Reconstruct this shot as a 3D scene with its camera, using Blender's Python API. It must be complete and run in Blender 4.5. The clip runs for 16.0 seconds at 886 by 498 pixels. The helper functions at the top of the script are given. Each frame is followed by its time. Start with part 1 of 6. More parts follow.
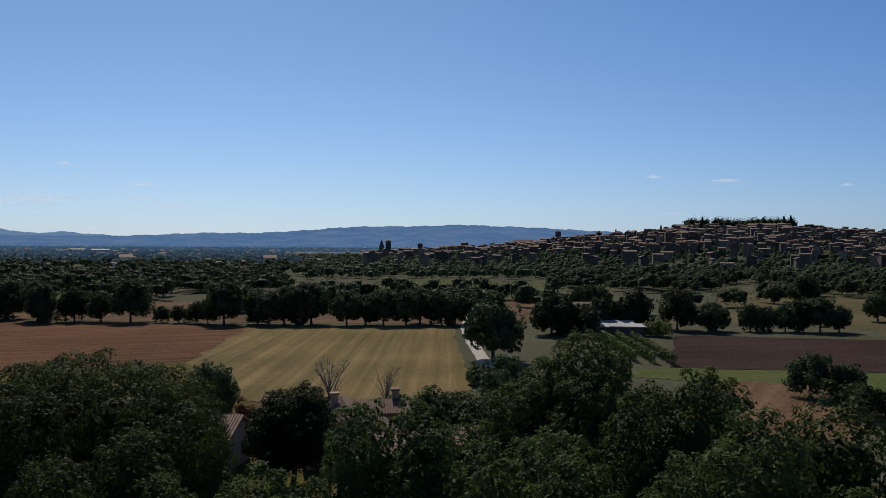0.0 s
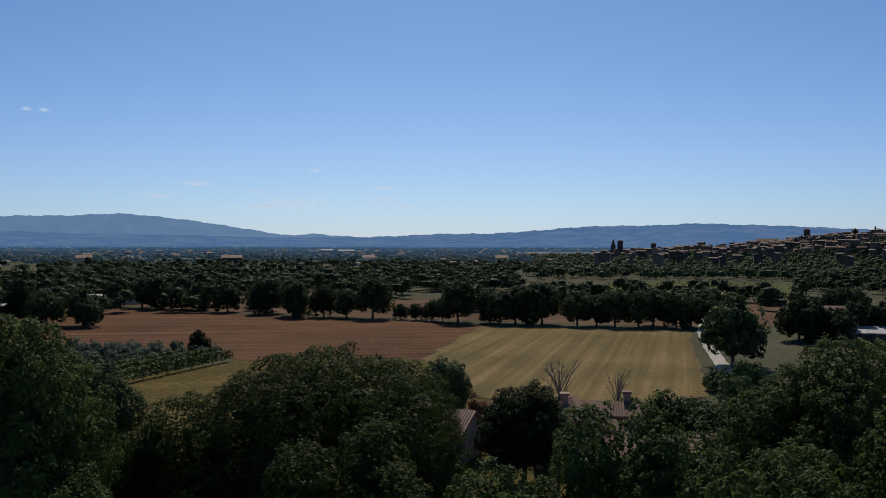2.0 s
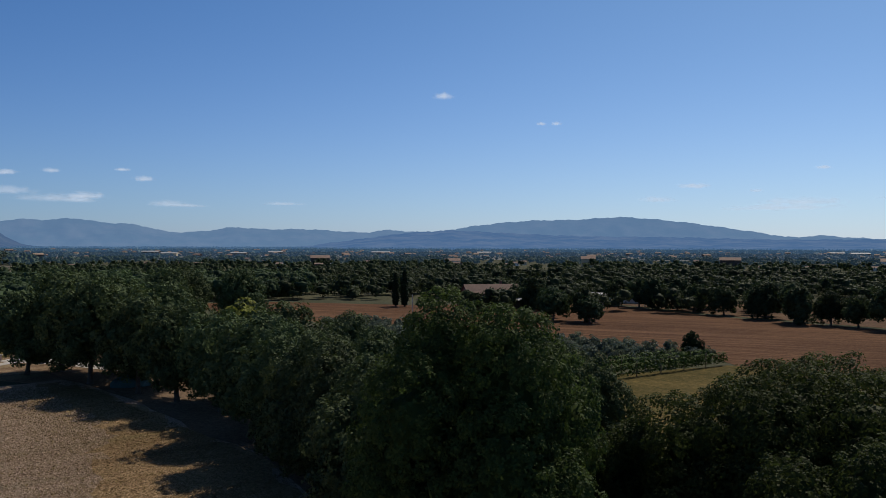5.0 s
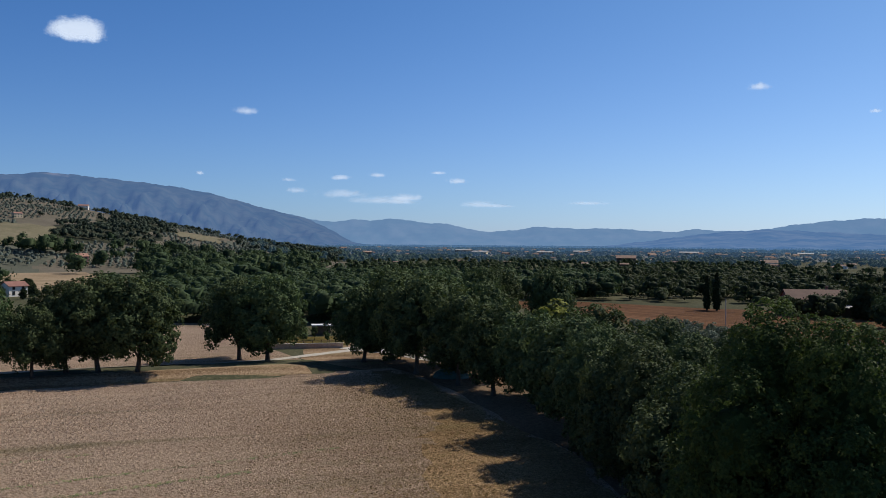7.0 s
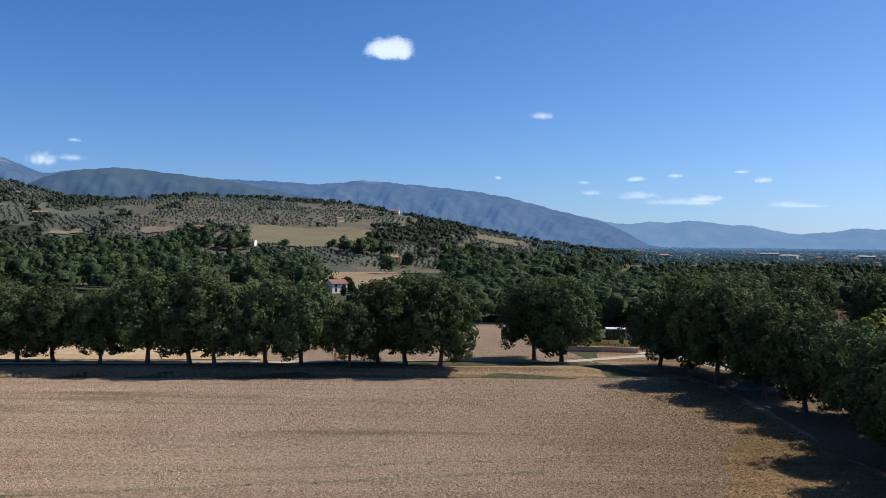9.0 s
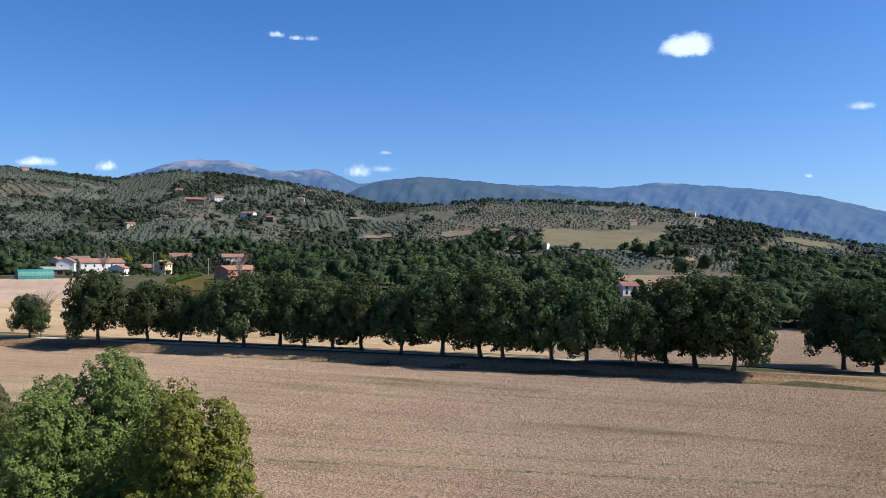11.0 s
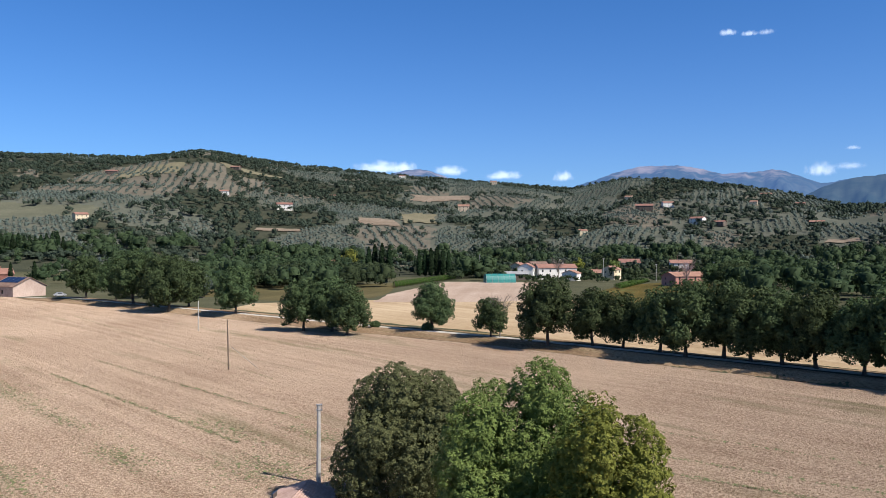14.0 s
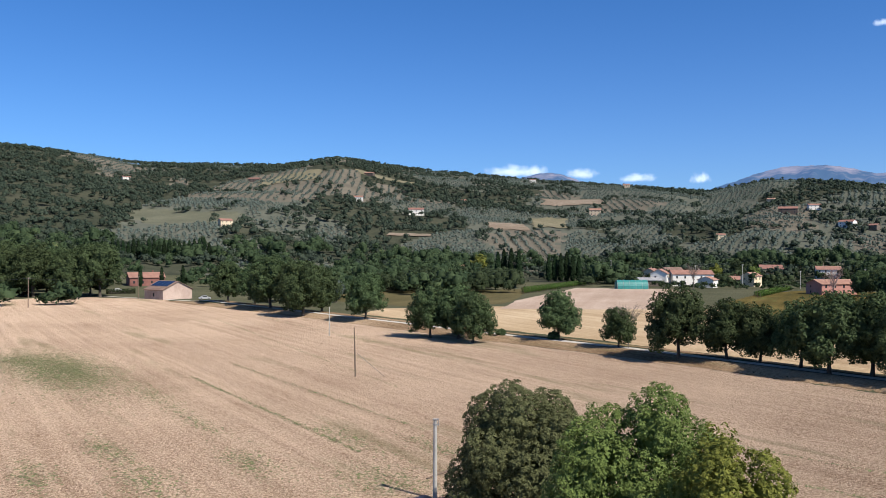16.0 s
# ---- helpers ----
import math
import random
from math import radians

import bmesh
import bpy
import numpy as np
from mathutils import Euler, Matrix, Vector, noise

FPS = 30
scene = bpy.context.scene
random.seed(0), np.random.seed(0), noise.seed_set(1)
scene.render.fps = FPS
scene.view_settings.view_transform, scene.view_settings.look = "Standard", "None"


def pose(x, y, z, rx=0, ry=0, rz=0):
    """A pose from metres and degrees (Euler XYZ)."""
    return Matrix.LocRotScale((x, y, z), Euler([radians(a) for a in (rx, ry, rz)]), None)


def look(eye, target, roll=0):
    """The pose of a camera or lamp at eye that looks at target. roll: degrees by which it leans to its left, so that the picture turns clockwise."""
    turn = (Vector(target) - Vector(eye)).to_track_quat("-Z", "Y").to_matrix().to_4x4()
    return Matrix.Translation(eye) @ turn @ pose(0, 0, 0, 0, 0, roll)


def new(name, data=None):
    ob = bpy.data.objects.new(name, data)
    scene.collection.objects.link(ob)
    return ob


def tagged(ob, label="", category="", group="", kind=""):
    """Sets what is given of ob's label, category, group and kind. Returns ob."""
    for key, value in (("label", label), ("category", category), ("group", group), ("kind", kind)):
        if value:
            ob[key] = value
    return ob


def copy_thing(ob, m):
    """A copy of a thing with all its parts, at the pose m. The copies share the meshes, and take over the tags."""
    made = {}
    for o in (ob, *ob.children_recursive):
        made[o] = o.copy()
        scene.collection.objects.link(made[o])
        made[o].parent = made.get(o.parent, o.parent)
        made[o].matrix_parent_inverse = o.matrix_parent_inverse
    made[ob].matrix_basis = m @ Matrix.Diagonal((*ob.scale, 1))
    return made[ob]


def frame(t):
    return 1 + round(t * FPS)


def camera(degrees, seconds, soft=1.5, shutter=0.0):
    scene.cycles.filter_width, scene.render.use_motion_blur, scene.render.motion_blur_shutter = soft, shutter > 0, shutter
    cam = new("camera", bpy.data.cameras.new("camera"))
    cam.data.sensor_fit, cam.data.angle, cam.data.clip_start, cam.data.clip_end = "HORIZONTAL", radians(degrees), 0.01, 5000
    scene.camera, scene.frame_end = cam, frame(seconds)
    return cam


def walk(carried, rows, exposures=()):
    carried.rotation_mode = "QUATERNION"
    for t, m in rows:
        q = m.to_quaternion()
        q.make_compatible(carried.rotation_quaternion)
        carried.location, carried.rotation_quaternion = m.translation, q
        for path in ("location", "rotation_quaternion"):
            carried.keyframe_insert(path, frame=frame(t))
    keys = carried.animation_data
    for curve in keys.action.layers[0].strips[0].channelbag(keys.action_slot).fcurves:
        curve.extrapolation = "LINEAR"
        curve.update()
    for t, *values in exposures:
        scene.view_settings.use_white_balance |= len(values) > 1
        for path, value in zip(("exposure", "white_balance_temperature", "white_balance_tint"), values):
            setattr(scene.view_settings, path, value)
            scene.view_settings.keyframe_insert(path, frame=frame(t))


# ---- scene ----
cam = camera(55.31, 16.0, soft=0.8)
PATH = [
    (0.0, pose(0.00, -0.00, 18.00, 89.69, -0.36, -1.55)),
    (0.5, pose(0.05, 0.03, 17.96, 89.67, -0.21, 2.08)),
    (1.0, pose(0.08, -0.00, 17.90, 89.69, -0.09, 5.83)),
    (1.5, pose(0.12, -0.03, 17.86, 89.68, -0.10, 9.13)),
    (2.0, pose(0.09, 0.01, 17.99, 89.64, -0.09, 13.99)),
    (2.5, pose(0.20, 0.31, 17.97, 89.68, -0.01, 17.92)),
    (3.0, pose(0.25, 0.44, 17.90, 89.71, 0.09, 22.13)),
    (3.5, pose(0.30, 0.53, 17.85, 89.71, 0.04, 26.32)),
    (4.0, pose(0.28, 0.72, 17.80, 89.71, 0.09, 31.58)),
    (4.5, pose(0.22, 0.93, 17.75, 89.75, -0.03, 38.76)),
    (5.0, pose(0.29, 0.99, 17.72, 89.73, -0.16, 46.83)),
    (7.5, pose(0.78, -0.48, 18.22, 89.56, -0.53, 71.57)),
    (8.0, pose(0.64, -0.50, 18.25, 89.56, -0.59, 76.66)),
    (8.5, pose(0.48, -0.37, 18.22, 89.56, -0.60, 82.34)),
    (9.0, pose(0.22, -0.15, 18.08, 89.57, -0.60, 87.00)),
    (11.5, pose(0.43, 1.10, 17.15, 89.69, -0.35, 112.32)),
    (12.0, pose(0.11, 1.19, 17.13, 89.71, -0.26, 118.06)),
    (12.5, pose(-0.16, 1.33, 17.20, 89.74, -0.27, 123.08)),
    (13.0, pose(-0.31, 1.59, 17.36, 89.79, -0.17, 127.89)),
    (13.5, pose(-0.74, 1.62, 17.52, 89.84, -0.16, 132.85)),
    (14.0, pose(-1.05, 1.64, 17.66, 89.87, -0.16, 136.50)),
    (14.5, pose(-1.50, 1.59, 17.82, 89.94, -0.16, 140.08)),
    (15.0, pose(-1.82, 1.60, 18.02, 89.99, -0.16, 142.27)),
    (15.5, pose(-2.04, 1.68, 18.22, 90.03, -0.21, 143.78)),
    (16.0, pose(-2.30, 1.78, 18.48, 90.10, -0.21, 145.36)),
]
EXPOSURES = [(0, -0.30, 6620, 10), (5.2, -0.32, 6620, 10), (7.4, 0.06, 6480, 10), (9.2, 0.28, 6420, 10), (11.4, 0.45, 6280, 10), (16, 0.41, 6280, 10)]
walk(cam, PATH, EXPOSURES)

# ---------------------------------------------------------------- light
SUN_AZ, SUN_EL = 14.0, 46.5          # degrees: left of +y, above the horizon


def aim(az, el=0.0):
    """Unit vector at an azimuth (degrees to the left of +y) and elevation."""
    a, e = radians(az), radians(el)
    return Vector((-math.sin(a) * math.cos(e), math.cos(a) * math.cos(e), math.sin(e)))


def at(az, dist, z=0.0):
    a = radians(az)
    return Vector((-math.sin(a) * dist, math.cos(a) * dist, z))


world = bpy.data.worlds.new("sky")
scene.world = world
world.use_nodes = True
wn = world.node_tree.nodes
sky = wn.new("ShaderNodeTexSky")
sky.sky_type, sky.sun_disc = "NISHITA", False
sky.sun_elevation, sky.sun_rotation = radians(SUN_EL), radians(-SUN_AZ)
sky.altitude, sky.air_density, sky.dust_density, sky.ozone_density = 300, 1.0, 0.6, 1.3
wn["Background"].inputs[1].default_value = 0.054
tint = wn.new("ShaderNodeMix")
tint.data_type, tint.blend_type = "RGBA", "MULTIPLY"
tint.inputs[0].default_value, tint.inputs[7].default_value = 1.0, (0.24, 1.02, 1.90, 1)
world.node_tree.links.new(sky.outputs[0], tint.inputs[6])

# brighter air towards the sun, and pale haze along the horizon
wl = world.node_tree.links


def wmath(op, a, b=0.0):
    m = wn.new("ShaderNodeMath")
    m.operation = op
    for s, v in ((0, a), (1, b)):
        if isinstance(v, (int, float)):
            m.inputs[s].default_value = v
        else:
            wl.new(v, m.inputs[s])
    return m.outputs[0]


coord = wn.new("ShaderNodeTexCoord").outputs["Generated"]
dot = wn.new("ShaderNodeVectorMath")
dot.operation = "DOT_PRODUCT"
wl.new(coord, dot.inputs[0])
dot.inputs[1].default_value = aim(SUN_AZ, SUN_EL)
split = wn.new("ShaderNodeSeparateXYZ")
wl.new(coord, split.inputs[0])
near = wmath("POWER", wmath("MAXIMUM", dot.outputs["Value"], 0.0), 2.2)
glare = wn.new("ShaderNodeMix")
glare.data_type = "RGBA"
glare.inputs[6].default_value, glare.inputs[7].default_value = (0.35, 0.965, 1.70, 1), (0.67, 0.965, 1.18, 1)
wl.new(near, glare.inputs[0])
zenith = wn.new("ShaderNodeMix")
zenith.data_type = "RGBA"
zenith.inputs[7].default_value = (0.62, 0.80, 0.98, 1)
wl.new(glare.outputs[2], zenith.inputs[6])
wl.new(wmath("MINIMUM", wmath("MAXIMUM", wmath("MULTIPLY", wmath("SUBTRACT", split.outputs[2], 0.34), 2.4), 0.0), 1.0), zenith.inputs[0])
wl.new(zenith.outputs[2], tint.inputs[7])
gain = wmath("ADD", 1.0, wmath("MULTIPLY", near, 0.44))
low = wmath("POWER", 2.718, wmath("MULTIPLY", wmath("MAXIMUM", split.outputs[2], 0.0), -9.0))
haze = wmath("MULTIPLY", low, wmath("ADD", 2.4, wmath("MULTIPLY", near, 5.2)))
lift = wn.new("ShaderNodeVectorMath")
lift.operation = "SCALE"
wl.new(tint.outputs[2], lift.inputs[0])
wl.new(gain, lift.inputs["Scale"])
pale = wn.new("ShaderNodeVectorMath")
pale.operation = "SCALE"
pale.inputs[0].default_value = (1.46, 0.97, 1.34)
wl.new(haze, pale.inputs["Scale"])
both = wn.new("ShaderNodeVectorMath")
both.operation = "ADD"
wl.new(lift.outputs[0], both.inputs[0])
wl.new(pale.outputs[0], both.inputs[1])
wl.new(both.outputs[0], wn["Background"].inputs[0])

sun_data = bpy.data.lights.new("sun", "SUN")
sun_data.energy, sun_data.angle, sun_data.color = 5.0, radians(0.53), (1.0, 0.905, 0.78)
sun = new("sun", sun_data)
sun.matrix_world = look(aim(SUN_AZ, SUN_EL) * 300, (0, 0, 0))


# ---------------------------------------------------------------- materials
def nodes_of(name):
    m = bpy.data.materials.new(name)
    m.use_nodes = True
    t = m.node_tree
    return m, t, t.nodes["Principled BSDF"]


def ramp(t, fac, stops, interp="LINEAR"):
    r = t.nodes.new("ShaderNodeValToRGB")
    r.color_ramp.interpolation = interp
    el = r.color_ramp.elements
    while len(el) < len(stops):
        el.new(0.5)
    for e, (p, c) in zip(el, stops):
        e.position, e.color = p, (*c, 1)
    t.links.new(fac, r.inputs[0])
    return r.outputs[0]


def noise_of(t, vec, scale, detail=4, rough=0.55):
    n = t.nodes.new("ShaderNodeTexNoise")
    n.inputs["Scale"].default_value, n.inputs["Detail"].default_value = scale, detail
    n.inputs["Roughness"].default_value = rough
    t.links.new(vec, n.inputs["Vector"])
    return n.outputs["Fac"]


def mix(t, a, b, fac, mode="MIX"):
    m = t.nodes.new("ShaderNodeMix")
    m.data_type, m.blend_type = "RGBA", mode
    if isinstance(fac, (int, float)):
        m.inputs[0].default_value = fac
    else:
        t.links.new(fac, m.inputs[0])
    for s, v in ((6, a), (7, b)):
        if isinstance(v, tuple):
            m.inputs[s].default_value = (*v, 1)
        else:
            t.links.new(v, m.inputs[s])
    return m.outputs[2]


def mathn(t, op, a, b=0.0, clamp=False):
    m = t.nodes.new("ShaderNodeMath")
    m.operation, m.use_clamp = op, clamp
    for s, v in ((0, a), (1, b)):
        if isinstance(v, (int, float)):
            m.inputs[s].default_value = v
        else:
            t.links.new(v, m.inputs[s])
    return m.outputs[0]


def world_pos(t):
    return t.nodes.new("ShaderNodeNewGeometry").outputs["Position"]


def rotated(t, vec, degrees, scale=(1, 1, 1)):
    """Coordinates turned about z, then stretched."""
    for turn, size in ((radians(degrees), (1, 1, 1)), (0.0, scale)):
        m = t.nodes.new("ShaderNodeMapping")
        m.inputs["Rotation"].default_value = (0, 0, turn)
        m.inputs["Scale"].default_value = size
        t.links.new(vec, m.inputs["Vector"])
        vec = m.outputs[0]
    return vec


def bump(t, bsdf, height, strength, distance):
    b = t.nodes.new("ShaderNodeBump")
    b.inputs["Strength"].default_value, b.inputs["Distance"].default_value = strength, distance
    t.links.new(height, b.inputs["Height"])
    t.links.new(b.outputs[0], bsdf.inputs["Normal"])


def soil(name, dark, mid, light, rows=0.0, angle=0.0, row_mix=0.35, green=None, grain=2.2, rough=0.95, swath=0.0, hard=1.0, cloddy=0.3, drift=0.33, relief=0.25):
    """Field surface: clods, drifts of colour and drill rows; rows = width of one row in metres."""
    m, t, b = nodes_of(name)
    p = world_pos(t)
    fine = noise_of(t, p, grain, 6, 0.7)
    broad = noise_of(t, p, 0.035, 3)
    tiny = noise_of(t, p, grain * 3.1, 3, 0.6)
    f = mathn(t, "ADD", mathn(t, "MULTIPLY", mathn(t, "ADD", fine, tiny), 0.585 - drift / 2), mathn(t, "MULTIPLY", broad, drift))
    if rows:
        streak = noise_of(t, rotated(t, p, angle, (1 / rows, 0.012, 1)), 1.0, 3, 0.6)
        f = mathn(t, "ADD", f, mathn(t, "MULTIPLY", mathn(t, "SUBTRACT", streak, 0.5), row_mix))
    if swath:
        s = t.nodes.new("ShaderNodeSeparateXYZ")
        t.links.new(rotated(t, p, angle), s.inputs[0])
        wob = mathn(t, "MULTIPLY", noise_of(t, p, 0.08, 2), 5.0)
        band = mathn(t, "SINE", mathn(t, "ADD", mathn(t, "MULTIPLY", s.outputs[0], 2 * math.pi / swath), wob))
        f = mathn(t, "ADD", f, mathn(t, "MULTIPLY", band, 0.020))
    c = ramp(t, f, [(0.56 - 0.2 / hard, dark), (0.56, mid), (0.56 + 0.18 / hard, light)])
    if green:
        g = noise_of(t, rotated(t, p, angle, (0.12, 0.018, 1)), 1.0, 5, 0.65)
        c = mix(t, c, green, mathn(t, "MULTIPLY", ramp(t, g, [(0.57, (0, 0, 0)), (0.7, (1, 1, 1))]), 0.6))
    t.links.new(c, b.inputs["Base Color"])
    b.inputs["Roughness"].default_value = rough
    b.inputs["Specular IOR Level"].default_value = 0.03
    b.inputs["Diffuse Roughness"].default_value = cloddy
    bump(t, b, fine, 1.0, relief)
    return m


def leaf_material(name, dark, light, warm=None, trans=0.09, broad=0.0):
    m, t, b = nodes_of(name)
    geo = t.nodes.new("ShaderNodeNewGeometry")
    rnd = geo.outputs["Random Per Island"]
    ob = t.nodes.new("ShaderNodeObjectInfo").outputs["Random"]
    clump = noise_of(t, geo.outputs["Position"], 0.55, 2)
    f = mathn(t, "ADD", mathn(t, "MULTIPLY", rnd, 0.36), mathn(t, "MULTIPLY", clump, 0.7))
    if broad:
        f = mathn(t, "ADD", f, mathn(t, "MULTIPLY", mathn(t, "SUBTRACT", noise_of(t, geo.outputs["Position"], 0.06, 3), 0.5), broad))
    stops = [(0.2, dark), (0.85, light)] + ([(0.99, warm)] if warm else [])
    c = ramp(t, f, stops)
    hsv = t.nodes.new("ShaderNodeHueSaturation")
    t.links.new(c, hsv.inputs["Color"])
    t.links.new(mathn(t, "ADD", 0.75, mathn(t, "MULTIPLY", ob, 0.5)), hsv.inputs["Value"])
    t.links.new(mathn(t, "ADD", 0.485, mathn(t, "MULTIPLY", ob, 0.03)), hsv.inputs["Hue"])
    t.links.new(hsv.outputs[0], b.inputs["Base Color"])
    b.inputs["Roughness"].default_value = 0.65
    b.inputs["Specular IOR Level"].default_value = 0.05
    tr = t.nodes.new("ShaderNodeBsdfTranslucent")
    t.links.new(mix(t, hsv.outputs[0], (0.9, 1.0, 0.35), 0.35, "MULTIPLY"), tr.inputs["Color"])
    mx = t.nodes.new("ShaderNodeMixShader")
    mx.inputs[0].default_value = trans
    t.links.new(b.outputs[0], mx.inputs[1])
    t.links.new(tr.outputs[0], mx.inputs[2])
    t.links.new(mx.outputs[0], t.nodes["Material Output"].inputs["Surface"])
    return m


def plain_material(name, a, c, scale=1.5, rough=0.85, metal=0.0, strength=0.3, per_object=0.0, dist=0.03):
    """Two-tone surface with grain at two scales, and a drift of tone from object to object."""
    m, t, b = nodes_of(name)
    tc = t.nodes.new("ShaderNodeTexCoord").outputs["Object"]
    n1, n2 = noise_of(t, tc, scale, 5, 0.65), noise_of(t, tc, scale * 0.13, 3)
    f = mathn(t, "ADD", mathn(t, "MULTIPLY", n1, 0.5), mathn(t, "MULTIPLY", n2, 0.5))
    col = ramp(t, f, [(0.35, a), (0.65, c)])
    if per_object:
        hsv = t.nodes.new("ShaderNodeHueSaturation")
        ob = t.nodes.new("ShaderNodeObjectInfo").outputs["Random"]
        t.links.new(col, hsv.inputs["Color"])
        t.links.new(mathn(t, "ADD", 1 - per_object, mathn(t, "MULTIPLY", ob, 2 * per_object)), hsv.inputs["Value"])
        t.links.new(mathn(t, "ADD", 0.49, mathn(t, "MULTIPLY", ob, 0.02)), hsv.inputs["Hue"])
        col = hsv.outputs[0]
    t.links.new(col, b.inputs["Base Color"])
    b.inputs["Roughness"].default_value, b.inputs["Metallic"].default_value = rough, metal
    bump(t, b, n1, strength, dist)
    return m


OAK = leaf_material("oak_leaves", (0.028, 0.047, 0.021), (0.104, 0.142, 0.063), (0.165, 0.184, 0.08), 0.2)
NEAR_OAK = leaf_material("sunlit_oak_leaves", (0.024, 0.040, 0.015), (0.082, 0.114, 0.035), (0.17, 0.195, 0.055), 0.34)
OAK_DARK = leaf_material("dark_leaves", (0.008, 0.018, 0.006), (0.026, 0.045, 0.014), None, 0.12)
GREY_LEAF = leaf_material("grey_leaves", (0.085, 0.102, 0.046), (0.225, 0.25, 0.118), (0.33, 0.33, 0.165), 0.25)
YELLOW_LEAF = leaf_material("yellowing_leaves", (0.125, 0.150, 0.034), (0.31, 0.335, 0.078), (0.46, 0.44, 0.11), 0.3)
BRIGHT_LEAF = leaf_material("bright_leaves", (0.080, 0.108, 0.030), (0.185, 0.230, 0.070), (0.33, 0.36, 0.12), 0.25)
OLIVE_LEAF = leaf_material("olive_leaves", (0.068, 0.087, 0.075), (0.110, 0.134, 0.114), (0.15, 0.172, 0.145), 0.2)
YOUNG_OLIVE = leaf_material("young_olive_leaves", (0.070, 0.092, 0.072), (0.150, 0.180, 0.145), None, 0.3)
CYPRESS_LEAF = leaf_material("cypress_leaves", (0.008, 0.018, 0.008), (0.022, 0.040, 0.016), None, 0.1)
WOOD_LEAF = leaf_material("wood_leaves", (0.022, 0.037, 0.019), (0.066, 0.091, 0.044), (0.125, 0.135, 0.060), 0.28, 1.0)
# hill leaves: distance haze put into the colour, lighter and bluer than WOOD_LEAF
HILL_LEAF = leaf_material("hazed_hill_wood_leaves", (0.027, 0.043, 0.033), (0.072, 0.095, 0.066), (0.125, 0.138, 0.082), 0.12, 0.9)
VINE_LEAF = leaf_material("vine_leaves", (0.030, 0.060, 0.014), (0.085, 0.135, 0.03), (0.14, 0.15, 0.04))
DRY_LEAF = leaf_material("dry_red_twigs", (0.06, 0.028, 0.018), (0.17, 0.075, 0.045), None, 0.2)
BARK = plain_material("bark", (0.045, 0.036, 0.028), (0.11, 0.09, 0.07), 6, 0.9, strength=0.6)
PALE_BARK = plain_material("pale_bark", (0.16, 0.14, 0.12), (0.30, 0.27, 0.24), 6, 0.9, strength=0.5)

GROUND = soil("dry_grass_ground", (0.036, 0.041, 0.024), (0.072, 0.075, 0.045), (0.135, 0.126, 0.078), grain=0.9)
GROVE_GRASS = soil("grass_under_olives", (0.072, 0.080, 0.063), (0.098, 0.105, 0.083), (0.130, 0.130, 0.103), grain=0.4, drift=0.5)
GROVE_SOIL = soil("bare_soil_under_olives", (0.094, 0.088, 0.068), (0.130, 0.117, 0.092), (0.175, 0.155, 0.122), grain=0.4, drift=0.5)
HILL_GRASS = soil("hill_pasture", (0.072, 0.080, 0.056), (0.105, 0.108, 0.076), (0.145, 0.142, 0.102), grain=0.4, drift=0.5)
# ground of the hill woods: the trees' shade is painted into its dark tones
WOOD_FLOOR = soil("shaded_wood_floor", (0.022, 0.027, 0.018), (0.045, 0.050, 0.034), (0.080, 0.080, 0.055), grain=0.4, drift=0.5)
# leaf litter, its colour darkened to deepen the oak row's shade
LITTER = soil("litter_with_painted_shade", (0.070, 0.046, 0.029), (0.150, 0.102, 0.065), (0.28, 0.20, 0.135), grain=2.0)
FRONT = soil("pale_harrowed_soil", (0.215, 0.135, 0.085), (0.45, 0.320, 0.230), (0.73, 0.565, 0.425), 1.6, 3.0, 0.12, (0.18, 0.175, 0.08), 4.2, hard=2.7, cloddy=0.8, drift=0.12, relief=0.7)
VERGE = soil("worn_dry_verge", (0.085, 0.052, 0.030), (0.215, 0.145, 0.088), (0.40, 0.295, 0.195), 3.0, 3, 0.3, (0.15, 0.15, 0.06), 2.4, hard=1.6)
CORNER = soil("dry_weedy_soil", (0.100, 0.060, 0.030), (0.245, 0.160, 0.086), (0.44, 0.305, 0.175), 1.6, 3, 0.2, (0.13, 0.13, 0.05), 2.6, hard=1.8)
BROWN = soil("red_brown_ploughed_soil", (0.045, 0.024, 0.014), (0.110, 0.056, 0.030), (0.205, 0.112, 0.062), 1.3, 68, 0.65, None, 1.2)
STRIPED = soil("mown_striped_stubble", (0.090, 0.080, 0.033), (0.160, 0.122, 0.053), (0.26, 0.188, 0.090), 1.4, 2, 0.50, (0.080, 0.100, 0.035), 1.0, swath=4.2, drift=0.45)
DRYGRASS = soil("dry_yellow_grass", (0.036, 0.037, 0.012), (0.085, 0.069, 0.022), (0.18, 0.128, 0.045), 5.0, 60, 0.3, (0.11, 0.13, 0.045), 0.7)
DARKSOIL = soil("dark_ploughed_soil", (0.018, 0.011, 0.009), (0.036, 0.022, 0.017), (0.08, 0.05, 0.04), 3.0, 75, 0.3, None, 1.2)
GOLD = soil("golden_stubble", (0.25, 0.175, 0.10), (0.39, 0.29, 0.18), (0.51, 0.40, 0.27), 4.0, 8, 0.5, None, 0.7, swath=6.0)
PINKSOIL = soil("pinkish_soil", (0.25, 0.178, 0.132), (0.365, 0.276, 0.215), (0.48, 0.38, 0.305), 6.0, 50, 0.3, None, 0.6)
GREENF = soil("green_meadow", (0.035, 0.050, 0.014), (0.07, 0.09, 0.028), (0.13, 0.13, 0.048), 6.0, 70, 0.3, None, 0.8)
